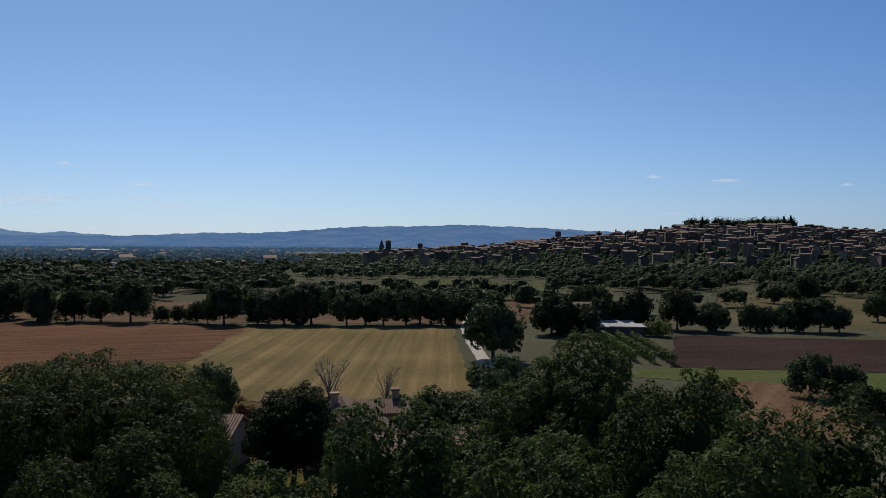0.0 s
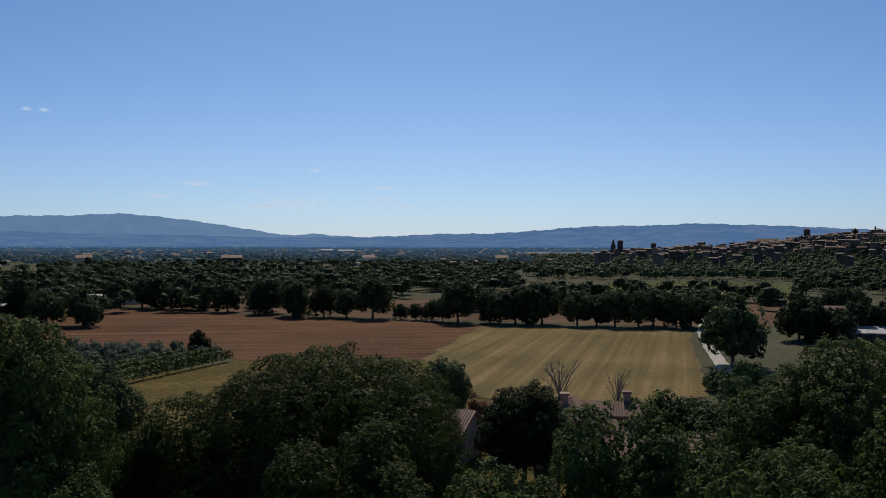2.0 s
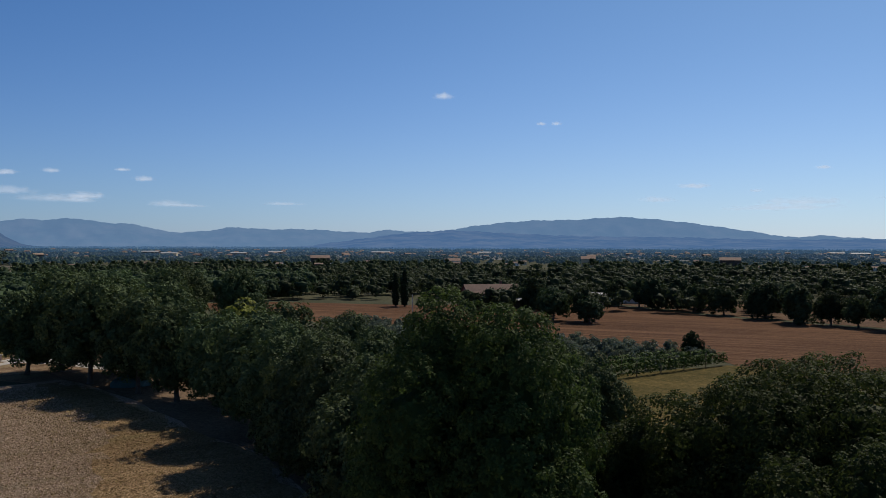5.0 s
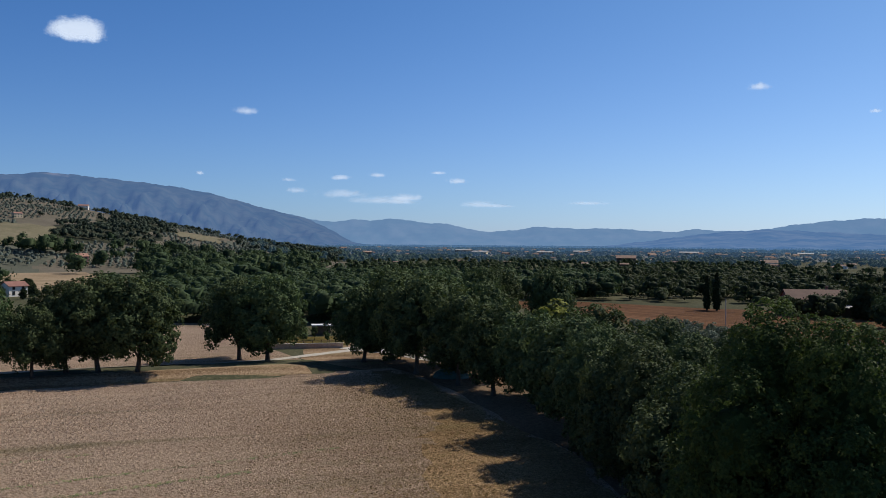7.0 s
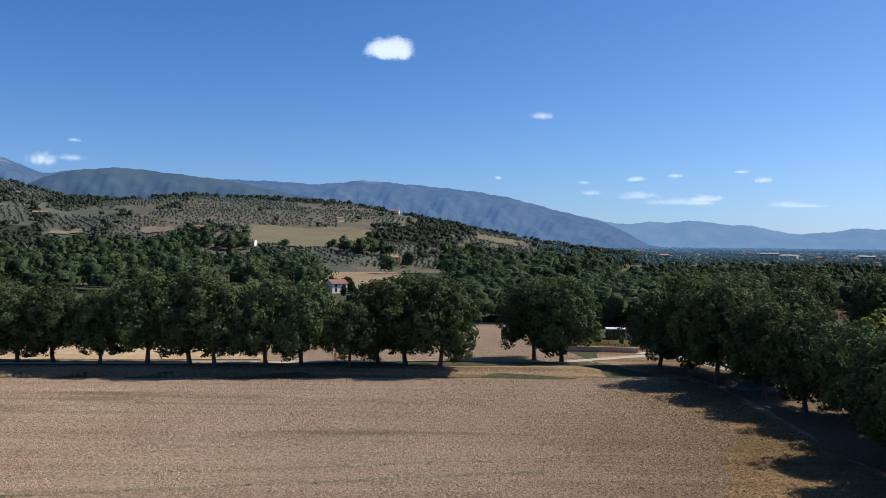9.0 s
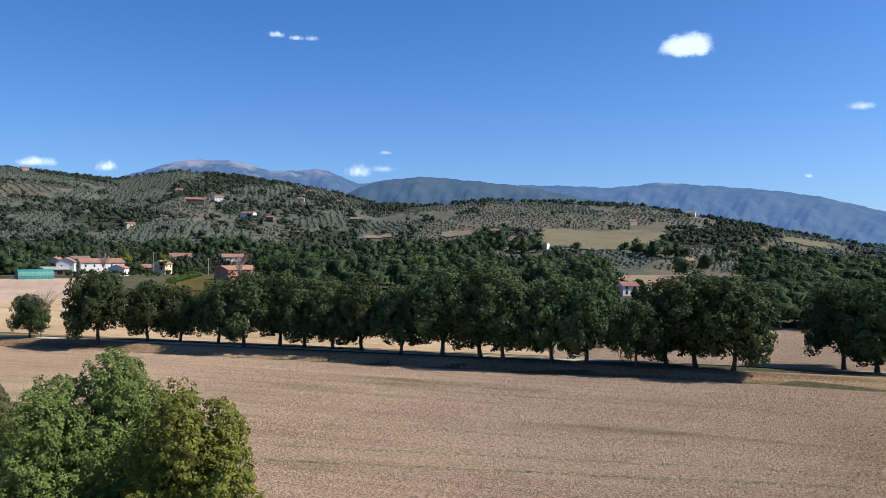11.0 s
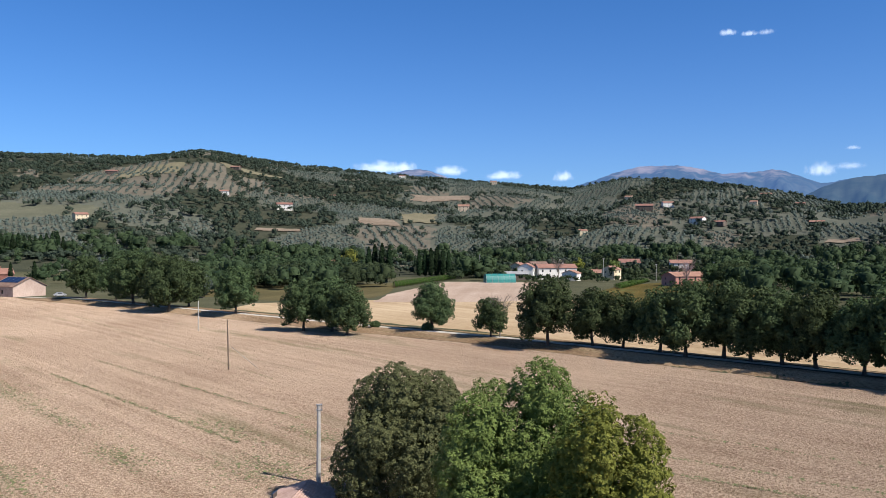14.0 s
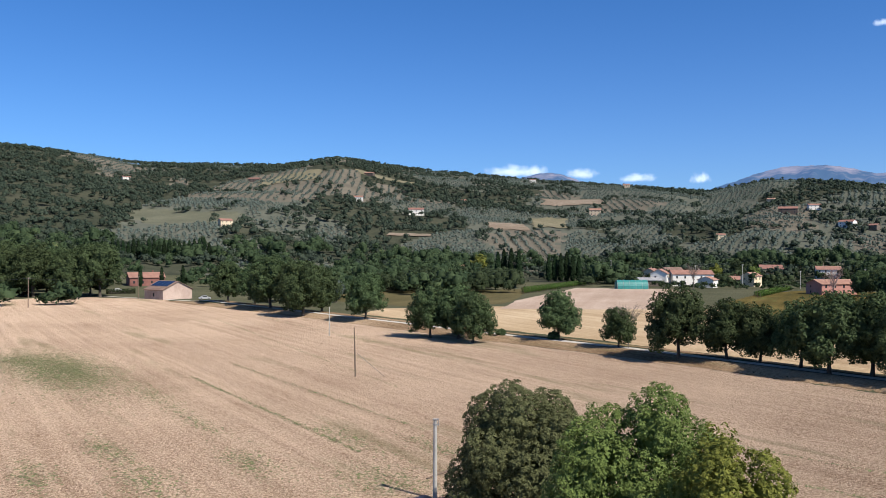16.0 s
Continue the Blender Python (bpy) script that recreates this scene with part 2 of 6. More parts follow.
PLOT_TAN = soil("tan_stubble", (0.17, 0.125, 0.078), (0.27, 0.205, 0.135), (0.37, 0.29, 0.20), 5.0, 20, 0.35, (0.14, 0.14, 0.07), 0.7)
TILLED = soil("tilled_reddish_soil", (0.055, 0.034, 0.020), (0.115, 0.070, 0.042), (0.20, 0.13, 0.08), 2.0, 30, 0.4, None, 1.2)
PALEF = soil("pale_green_stubble", (0.055, 0.052, 0.024), (0.095, 0.082, 0.040), (0.145, 0.12, 0.060), 6.0, 55, 0.3, None, 0.7)
GRAVEL = soil("pale_gravel", (0.34, 0.31, 0.26), (0.48, 0.45, 0.40), (0.60, 0.57, 0.52), grain=3.0)
TILE = plain_material("terracotta_tiles", (0.080, 0.047, 0.036), (0.155, 0.092, 0.070), 3.0, 0.9, strength=0.5, per_object=0.25)
ROOF_TILE = plain_material("warm_terracotta_tiles", (0.20, 0.100, 0.076), (0.33, 0.178, 0.132), 3.0, 0.9, strength=0.5, per_object=0.2)
GREY_TILE = plain_material("weathered_tiles", (0.13, 0.08, 0.06), (0.29, 0.195, 0.15), 5.0, 0.9, strength=0.6, per_object=0.2)
STONE_WALL = plain_material("town_stone", (0.062, 0.048, 0.040), (0.135, 0.106, 0.086), 0.8, 0.9, per_object=0.35)
TOWN_CREAM = plain_material("town_plaster", (0.15, 0.115, 0.085), (0.25, 0.20, 0.15), 0.8, 0.9, per_object=0.3)
WHITE_WALL = plain_material("white_plaster", (0.66, 0.63, 0.58), (0.80, 0.77, 0.72), 0.6, 0.9, strength=0.1)
CREAM_WALL = plain_material("cream_plaster", (0.50, 0.40, 0.27), (0.66, 0.55, 0.40), 0.6, 0.9, strength=0.1, per_object=0.15)
PINK_WALL = plain_material("salmon_plaster", (0.38, 0.17, 0.14), (0.48, 0.25, 0.21), 0.6, 0.9, strength=0.1)
RED_WALL = plain_material("dark_red_plaster", (0.16, 0.068, 0.055), (0.25, 0.11, 0.09), 0.6, 0.9, strength=0.1)
BARN_STONE = plain_material("pinkish_barn_stone", (0.36, 0.26, 0.21), (0.58, 0.45, 0.38), 2.2, 0.95, strength=0.7)
DARK_GLASS = plain_material("window_glass", (0.02, 0.025, 0.03), (0.05, 0.055, 0.06), 1.0, 0.15, strength=0.0)
SOLAR = plain_material("solar_panel", (0.012, 0.02, 0.05), (0.025, 0.04, 0.09), 1.0, 0.15, strength=0.0)
TEAL = plain_material("teal_greenhouse_sheet", (0.02, 0.16, 0.15), (0.05, 0.25, 0.23), 0.8, 0.45, strength=0.15)
PALE_TILE = plain_material("pale_pink_tiles", (0.34, 0.22, 0.18), (0.56, 0.40, 0.34), 4.0, 0.9, strength=0.6)
CONCRETE = plain_material("pole_concrete", (0.34, 0.33, 0.31), (0.50, 0.48, 0.45), 3.0, 0.9)
GREY_METAL = plain_material("grey_sheet_metal", (0.22, 0.22, 0.23), (0.36, 0.36, 0.37), 2.0, 0.8, 0.0, 0.1)
WHITE_SHEET = plain_material("white_sheet_roof", (0.62, 0.63, 0.64), (0.80, 0.80, 0.80), 1.0, 0.5, strength=0.1)
OLD_WOOD = plain_material("weathered_pole_wood", (0.12, 0.085, 0.06), (0.22, 0.16, 0.12), 4.0, 0.9)
DARK_PAINT = plain_material("dark_paint", (0.02, 0.022, 0.025), (0.04, 0.042, 0.045), 2.0, 0.4, strength=0.05)
TWIG = plain_material("grey_dead_wood", (0.12, 0.10, 0.085), (0.22, 0.19, 0.165), 6.0, 0.9)
PINK_TWIG = plain_material("pinkish_dead_wood", (0.26, 0.17, 0.15), (0.40, 0.29, 0.26), 6.0, 0.9)

# ---------------------------------------------------------------- mesh helpers
rng = np.random.default_rng(7)


def mesh_np(name, verts, quads=None, tris=None, material=None, smooth=False):
    """Mesh from numpy arrays of vertices and of quads or triangles."""
    faces = quads if quads is not None else tris
    n, k = faces.shape
    me = bpy.data.meshes.new(name)
    me.vertices.add(len(verts))
    me.vertices.foreach_set("co", np.ascontiguousarray(verts, dtype=np.float32).ravel())
    me.loops.add(n * k)
    me.loops.foreach_set("vertex_index", np.ascontiguousarray(faces, dtype=np.int32).ravel())
    me.polygons.add(n)
    me.polygons.foreach_set("loop_start", np.arange(0, n * k, k, dtype=np.int32))
    if smooth:
        me.polygons.foreach_set("use_smooth", np.ones(n, dtype=bool))
    me.update(calc_edges=True)
    if material:
        me.materials.append(material)
    return me


def from_bm(name, bm, material):
    me = bpy.data.meshes.new(name)
    bmesh.ops.recalc_face_normals(bm, faces=bm.faces)
    bm.to_mesh(me)
    bm.free()
    me.materials.append(material)
    return me


def part(name, data, parent, label="", m=None):
    ob = new(name, data)
    ob.parent = parent
    if m is not None:
        ob.matrix_basis = m
    if label:
        ob["label"] = label
    return ob


def thing(name, label, category, group="", kind=""):
    return tagged(new(name), label, category, group, kind)


def leaf_quads(centres, size, squash=0.8, out=None, loose=0.5, tri=False):
    """Small bent leaf sprays: one quad (or triangle) at each centre, facing roughly outwards along out."""
    n = len(centres)
    nrm = rng.normal(size=(n, 3))
    nrm /= np.linalg.norm(nrm, axis=1, keepdims=True)
    if out is not None:
        nrm = out + loose * nrm
        nrm /= np.linalg.norm(nrm, axis=1, keepdims=True)
    a = rng.normal(size=(n, 3))
    a -= nrm * (a * nrm).sum(1, keepdims=True)
    a /= np.linalg.norm(a, axis=1, keepdims=True)
    b = np.cross(nrm, a)
    s = (size * rng.uniform(0.6, 1.3, n))[:, None]
    if tri:
        s = s * 1.25
        v = np.stack([centres + a * s * 0.6, centres - a * s * 0.4 + b * s * 0.5 * squash, centres - a * s * 0.4 - b * s * 0.5 * squash], 1)
        return v.reshape(-1, 3), np.arange(n * 3).reshape(n, 3)
    v = np.empty((n, 4, 3))
    v[:, 0] = centres - a * s * 0.55
    v[:, 1] = centres + b * s * 0.5 * squash
    v[:, 2] = centres + a * s * 0.55
    v[:, 3] = centres - b * s * 0.5 * squash
    v[:, 0] -= nrm * s * 0.15
    v[:, 2] -= nrm * s * 0.15
    return v.reshape(-1, 3), np.arange(n * 4).reshape(n, 4)


def ico(level):
    bm = bmesh.new()
    bmesh.ops.create_icosphere(bm, subdivisions=level, radius=1)
    v, f = np.array([tuple(q.co) for q in bm.verts]), np.array([[q.index for q in g.verts] for g in bm.faces])
    bm.free()
    return v, f


BALL_V, BALL_F = ico(1)


def unit_rows(a):
    return a / np.linalg.norm(a, axis=1, keepdims=True)


def crown_points(height, radius, base, boughs, count, skirt=0.0):
    """Leaves in tufts over the outside of a group of boughs; also the boughs' centres and their inner masses."""
    half, mid = (height - base) / 2, (height + base) / 2
    k = np.arange(boughs)
    zz = 1 - 1.62 * (k + 0.5) / boughs
    ang = k * 2.39996 + rng.normal(0, 0.35, boughs)
    ring = np.sqrt(1 - zz ** 2) * np.where(zz < 0, 1.08, 1)
    reach = rng.uniform(0.50, 0.70, boughs) * (1 - skirt * np.minimum(zz, 0))
    c = np.c_[np.cos(ang) * ring * reach, np.sin(ang) * ring * reach, zz * rng.uniform(0.55, 0.72, boughs)]
    c[:, 2] -= 0.06
    lr = rng.uniform(0.30, 0.46, boughs) * (9 / boughs) ** 0.30
    c, lr = np.r_[c, [(0, 0, 0)]], np.r_[lr, 0.55]
    tufts = int(np.clip(count / 55, 14, 1100))
    m = tufts * 5
    w = rng.choice(boughs + 1, m, p=lr ** 2 / (lr ** 2).sum())
    e = unit_rows(rng.normal(size=(m, 3)))
    p = c[w] + e * lr[w][:, None]
    inside = (np.linalg.norm(p[:, None] - c[None], axis=2) < lr[None] * 0.93).sum(1) > 0
    inside |= (e[:, 2] < -0.75) & (rng.uniform(size=m) < 0.6)
    p, e, w = p[~inside], e[~inside], w[~inside]
    gap = (4 * math.pi * 0.62 / tufts) ** 0.5
    kept = np.empty((0, 3))
    good = []
    for i in range(len(p)):
        if not good or ((kept - p[i]) ** 2).sum(1).min() > (0.72 * gap) ** 2:
            good.append(i)
            kept = np.r_[kept, p[i:i + 1]]
        if len(good) >= tufts:
            break
    p, e = p[good], e[good]
    tufts = len(p)
    rt = gap * rng.uniform(0.55, 1.0, tufts)
    p = p + e * (rng.uniform(-0.6, 0.5, tufts) * rt)[:, None]
    size = np.array([radius, radius, half])
    flat = np.array([1, 1, min(1.0, radius / half * 0.8)])
    which = rng.choice(tufts, count, p=rt ** 2 / (rt ** 2).sum())
    g = unit_rows(rng.normal(size=(count, 3)) + 0.9 * e[which])
    rr = rt[which] * rng.uniform(0.35, 1.0, count) ** 0.6 * np.where(rng.uniform(size=count) < 0.05, 1.3, 1)
    q = p[which] + g * rr[:, None] * flat
    deep = np.arange(count) >= count * 0.80
    w = rng.choice(boughs + 1, deep.sum(), p=lr ** 2 / (lr ** 2).sum())
    ed = unit_rows(rng.normal(size=(deep.sum(), 3)))
    q[deep], g[deep] = c[w] + ed * (lr[w] * rng.uniform(0.62, 0.93, deep.sum()))[:, None], ed
    r97 = np.percentile(np.hypot(q[:, 0], q[:, 1]), 97)
    lo, hi = np.percentile(q[:, 2], (1.0, 99.6))

    def fit(a):
        a = a.copy()
        a[..., :2] *= radius / r97
        a[..., 2] = base + (a[..., 2] - lo) / (hi - lo) * (height - base)
        return a

    bl = BALL_V[None] * (lr * 0.62)[:, None, None] * (1 + 0.16 * np.sin(BALL_V[None] * 5 + k.sum() + np.arange(boughs + 1)[:, None, None]).sum(2, keepdims=True) / 1.7)
    cv = fit((c[:, None] + bl).reshape(-1, 3))
    cf = (BALL_F[None] + (np.arange(boughs + 1) * len(BALL_V))[:, None, None]).reshape(-1, 3)
    q = fit(q)
    q[:, 2] = np.maximum(q[:, 2], base * 0.7 + rng.uniform(0, 0.5, count))
    return q, fit(c), unit_rows(0.65 * g + 0.5 * e[which] * ~deep[:, None] + (0, 0, 0.2)), (cv, cf), np.where(deep, 1.7, 1.0)


def tube(bm, pts, radii, sides=6):
    """Tapered tube through points, added to bm."""
    rings = []
    for i, (q, r) in enumerate(zip(pts, radii)):
        d = (pts[min(i + 1, len(pts) - 1)] - pts[max(i - 1, 0)]).normalized()
        u = d.orthogonal().normalized()
        w = d.cross(u)
        rings.append([bm.verts.new(q + (u * math.cos(2 * math.pi * k / sides) + w * math.sin(2 * math.pi * k / sides)) * r) for k in range(sides)])
    for a, b in zip(rings, rings[1:]):
        for k in range(sides):
            bm.faces.new((a[k], a[(k + 1) % sides], b[(k + 1) % sides], b[k]))
    bm.faces.new(rings[-1])


def trunk_mesh(height, base, centres, girth, material, limbs=7, twigs=0):
    bm = bmesh.new()
    lean = Vector((rng.normal(0, 0.3), rng.normal(0, 0.3), 0))
    top = Vector((0, 0, (base + height) / 2)) + lean
    fork = Vector((0, 0, base * 0.85)) + lean * 0.4
    tube(bm, [Vector((0, 0, -0.25)), Vector((0, 0, 0.25)), fork * 0.55, fork, top], [girth * 1.5, girth * 1.1, girth * 0.9, girth * 0.8, girth * 0.25], 8)
    order = rng.permutation(len(centres))[:limbs]
    for i in order:
        end = Vector(centres[i])
        start = fork.lerp(top, rng.uniform(0.0, 0.6))
        bend = start.lerp(end, 0.5) + Vector((0, 0, rng.uniform(0.1, 0.7)))
        tube(bm, [start, bend, end], [girth * 0.45, girth * 0.3, girth * 0.1], 5)
        for _ in range(twigs):
            a = bend.lerp(end, rng.uniform(0, 1))
            e2 = a + Vector(rng.normal(0, 1, 3)).normalized() * rng.uniform(0.6, 1.6) + Vector((0, 0, 0.5))
            tube(bm, [a, a.lerp(e2, 0.5) + Vector(rng.normal(0, 0.08, 3)), e2], [girth * 0.12, girth * 0.07, girth * 0.02], 4)
    return from_bm("trunk", bm, material)


def tree(label, height, radius, base, count, leaf, material, boughs=10, girth=0.3, bark=None, name="tree", category="tree", group="", loose=0.6, skirt=0.15):
    """A broad-leaved tree: trunk with limbs, and a crown of leaves in tufts. Built at the origin."""
    pts, centres, out, (cv, cf), grow = crown_points(height, radius, base, boughs, count, skirt)
    v, q = leaf_quads(pts, leaf * grow, 0.85, out, loose, True)
    t = thing(name, label, category, group)
    part("trunk", trunk_mesh(height, base, centres, girth, bark or BARK), t)
    part("crown", mesh_np("crown", np.r_[v, cv], quads=np.r_[q, cf + len(v)], material=material), t)
    return t


def cypress(height, radius, count=900, leaf=0.5, label="tall narrow dark green cypress", group="cypresses"):
    z = rng.uniform(0.06, 1, count)
    prof = np.minimum(1, (z / 0.22) ** 0.6) * (1 - z ** 2.6) ** 0.7 + 0.03
    a = rng.uniform(0, 2 * math.pi, count)
    r = radius * prof * rng.uniform(0.55, 1.05, count)
    v, q = leaf_quads(np.c_[np.cos(a) * r, np.sin(a) * r, z * height], leaf, 0.7, np.c_[np.cos(a), np.sin(a), z * 0 + 0.3], tri=True)
    t = thing("cypress", label, "cypress", group)
    bm = bmesh.new()
    tube(bm, [Vector((0, 0, -0.2)), Vector((0, 0, height * 0.4)), Vector((0, 0, height * 0.9))], [radius * 0.22, radius * 0.16, 0.03])
    part("trunk", from_bm("trunk", bm, BARK), t)
    part("crown", mesh_np("crown", v, quads=q, material=CYPRESS_LEAF), t)
    return t


def spin(x, y, z=0.0, s=1.0, sz=None, turn=None):
    """A pose with a turn about z, at a scale."""
    a = rng.uniform(0, 2 * math.pi) if turn is None else radians(turn)
    return Matrix.Translation((x, y, z)) @ Matrix.Rotation(a, 4, "Z") @ Matrix.Diagonal((s, s, sz or s, 1))


def smooth(a, b, x):
    t = np.clip((x - a) / (b - a), 0, 1)
    return t * t * (3 - 2 * t)


# ---------------------------------------------------------------- ground
HILL_AZ = (70, 76, 80, 84, 88, 93, 99, 104, 108, 111, 115, 120, 124, 128, 135, 142, 148, 152.4, 156, 165, 173, 182)
HILL_EL = (-1.2, -0.6, -0.1, 0.75, 1.5, 2.45, 2.7, 2.75, 2.4, 2.5, 3.5, 4.2, 4.45, 3.8, 4.35, 4.95, 5.5, 6.1, 5.55, 5.4, 6.15, 6.4)
HILL_D = (1000, 1000, 1000, 1000, 1000, 1000, 1000, 1000, 1050, 1250, 1300, 1300, 1300, 1450, 1500, 1500, 1500, 1500, 1500, 1600, 1500, 1500)
TOWN_AZ = (-45, -36, -29, -27, -24, -18, -15, -11.5, -6, -2, 2, 4, 7, 11)
TOWN_EL = (0.1, 0.3, 0.45, 0.60, 0.85, 0.85, 0.5, 0.2, -0.45, -0.62, -0.85, -1.2, -1.35, -1.5)
TOWN_D = 1100.0


def lumpy(x, y, s):
    return (np.sin(x / s + 1.3) * np.cos(y / s * 1.13 + 0.4) + 0.5 * np.sin(x / s * 2.3 - y / s * 1.7 + 2) + 0.35 * np.cos(x / s * 3.9 + y / s * 3.1)) / 1.85


def ground_z(x, y):
    x, y = np.asarray(x, float), np.asarray(y, float)
    d = np.hypot(x, y)
    az = np.degrees(np.arctan2(-x, y))
    el, dr = np.interp(az, HILL_AZ, HILL_EL), np.interp(az, HILL_AZ, HILL_D)
    top = np.maximum(18 + dr * np.tan(np.radians(el)), 0) * smooth(66, 74, az) * (1 - smooth(205, 240, az))
    foot = np.interp(az, (70, 90, 110, 140, 160, 180), (520, 520, 480, 560, 460, 430))
    u = np.clip((d - foot) / (dr - foot), 0, 1)
    rise = 0.55 * u + 0.45 * smooth(0, 1, u)
    z = top * rise
    z = z + lumpy(x, y, 95.0) * np.minimum(top * 0.09, 9) * smooth(0.06, 0.3, u) * (1 - smooth(0.8, 0.98, u))
    z = z * np.where(d > dr, 1 - 0.75 * smooth(1.0, 2.2, d / dr), 1)
    # the lane's bank
    xb = x - np.interp(y, (-310, -215, -140, -100, 30), (18, 10, 5, 0, 0))
    z = z + 0.8 * smooth(-112.5, -115.5, xb) * (1 - smooth(-122, -127, xb)) * smooth(-300, -285, y) * (1 - smooth(24, 34, y))
    te = np.interp(az, TOWN_AZ, TOWN_EL)
    tt = np.maximum(18 + TOWN_D * np.tan(np.radians(te)), 0) * smooth(-60, -44, az) * (1 - smooth(8, 12, az))
    z = z + tt * smooth(520, TOWN_D, d) * np.where(d > TOWN_D, 1 - smooth(1.0, 1.8, d / TOWN_D), 1)
    return z


def fz(x, y):
    return float(ground_z(x, y))


# the hillside's patchwork: groves, orchards on bare soil, pasture and woods, parted by hedges
OLIVES_DENSE, OLIVES_BARE, PASTURE, WOODED = range(4)
cell_rng = np.random.default_rng(21)
CELL_A = cell_rng.uniform(70, 186, 330)
CELL_D = np.sqrt(cell_rng.uniform(500 ** 2, 1650 ** 2, 330))
CELL_KIND = np.array([OLIVES_DENSE] * 330)
for i, (a, d) in enumerate(zip(CELL_A, CELL_D)):
    u = cell_rng.uniform()
    wild = np.interp(a, (76, 86, 108, 114, 150, 158, 166), (0.6, 0.10, 0.10, 0.24, 0.22, 0.35, 0.8)) + (0.35 if d < 620 else 0)
    CELL_KIND[i] = WOODED if u < wild or 147 < a < 157 and d > 1330 else PASTURE if u > 0.985 and a > 108 else OLIVES_BARE if u > (0.35 if 146 < a < 159 and d > 1000 else 0.66 if a < 108 else 0.84) else OLIVES_DENSE


def cells(x, y):
    """For points: the kind of their patch, how far they are from its border, and the border's own number."""
    x, y = np.asarray(x, float).ravel(), np.asarray(y, float).ravel()
    d, az = np.hypot(x, y), np.degrees(np.arctan2(-x, y))
    d, az = d + 26 * lumpy(x, y, 31.0), az + 1.3 * lumpy(y, x, 38.0)
    kind, gap, pair = np.zeros(len(x), int), np.zeros(len(x)), np.zeros(len(x), int)
    for i in range(0, len(x), 20000):
        k = slice(i, i + 20000)
        q = np.hypot(np.radians(az[k, None] - CELL_A[None]) * d[k, None] * 1.25, (d[k, None] - CELL_D[None]) * 0.62)
        o = np.argpartition(q, 1, axis=1)[:, :2]
        r = np.take_along_axis(q, o, 1)
        first = np.where(r[:, 0] < r[:, 1], o[:, 0], o[:, 1])
        kind[k], gap[k] = CELL_KIND[first], np.abs(r[:, 0] - r[:, 1])
        pair[k] = (o.min(1) * 7919 + o.max(1) * 104729) % 100
    return kind, gap, pair


az_g = np.radians(np.concatenate([np.arange(-50, 70, 0.8), np.arange(70, 188, 0.4), np.arange(190, 310, 3.0)]))
d_g = np.concatenate([[0.0], np.geomspace(8, 88, 30), np.linspace(90, 330, 76), np.linspace(336, 500, 20), np.arange(508, 1640, 8.0), np.geomspace(1660, 4900, 24)])
A, Dg = np.meshgrid(az_g, d_g, indexing="ij")
gx, gy = -np.sin(A) * Dg, np.cos(A) * Dg
gv = np.stack([gx, gy, ground_z(gx, gy)], -1).reshape(-1, 3)
na, nd = len(az_g), len(d_g)
ii, jj = np.meshgrid(np.arange(na), np.arange(nd - 1), indexing="ij")
i2 = (ii + 1) % na
gq = np.stack([ii * nd + jj, ii * nd + jj + 1, i2 * nd + jj + 1, i2 * nd + jj], -1).reshape(-1, 4)
gm = gv[gq].mean(1)
gk, gaz, gd = cells(gm[:, 0], gm[:, 1])[0], np.degrees(np.arctan2(-gm[:, 0], gm[:, 1])), np.hypot(gm[:, 0], gm[:, 1])
slope = (gaz > 73) & (gaz < 185) & (gd > 500) & (gd < 1640)
ground = tagged(new("ground", mesh_np("ground", gv, quads=gq, material=GROUND, smooth=True)), "dry grassy valley floor rising into hills", "ground", kind="structure")
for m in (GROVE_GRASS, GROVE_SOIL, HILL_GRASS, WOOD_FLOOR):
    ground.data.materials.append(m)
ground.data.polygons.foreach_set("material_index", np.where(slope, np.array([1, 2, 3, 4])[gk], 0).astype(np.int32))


def field(name, corners, material, label, z=0.05, drape=False, wander=0.35):
    """A field: a thin sheet lying on the ground, with an uneven margin."""
    bm = bmesh.new()
    pts = []
    for (x0, y0), (x1, y1) in zip(corners, corners[1:] + corners[:1]):
        n = max(1, int(math.hypot(x1 - x0, y1 - y0) / (4 if wander < 0.5 else 1.6)))
        for k in range(n):
            w = rng.normal(0, wander, 2) if k else (0, 0)
            pts.append((x0 + (x1 - x0) * k / n + w[0], y0 + (y1 - y0) * k / n + w[1]))
    f = bm.faces.new([bm.verts.new((x, y, (fz(x, y) if drape else 0) + z)) for x, y in pts])
    if f.calc_area() and f.normal.z < 0:
        f.normal_flip()
    bmesh.ops.triangulate(bm, faces=[f])
    me = bpy.data.meshes.new(name)
    bm.normal_update()
    bm.to_mesh(me)
    bm.free()
    me.materials.append(material)
    return tagged(new(name, me), label, "field", kind="structure")


field("field_front", [(-114, 40), (-100, 43), (-52, 42), (-34, 24), (-14, 8), (8, -10), (40, -80), (60, -330), (-44, -338), (-66, -352), (-93, -318), (-102.5, -215), (-107.5, -140), (-112, -100), (-112.5, -60), (-112.5, 0)], FRONT, "pale pinkish-brown harrowed stubble field with faint green rows")
field("field_corner", [(-112, 39.5), (-100, 41), (-62, 38.4), (-47, 33.8), (-34, 24.5), (-26, 17), (-28, 10.5), (-42, 16), (-57, 23), (-76, 31), (-98, 35.5), (-112, 36.5)], CORNER, "dry weedy yellow-brown soil along the oak row", 0.06, wander=0.8)
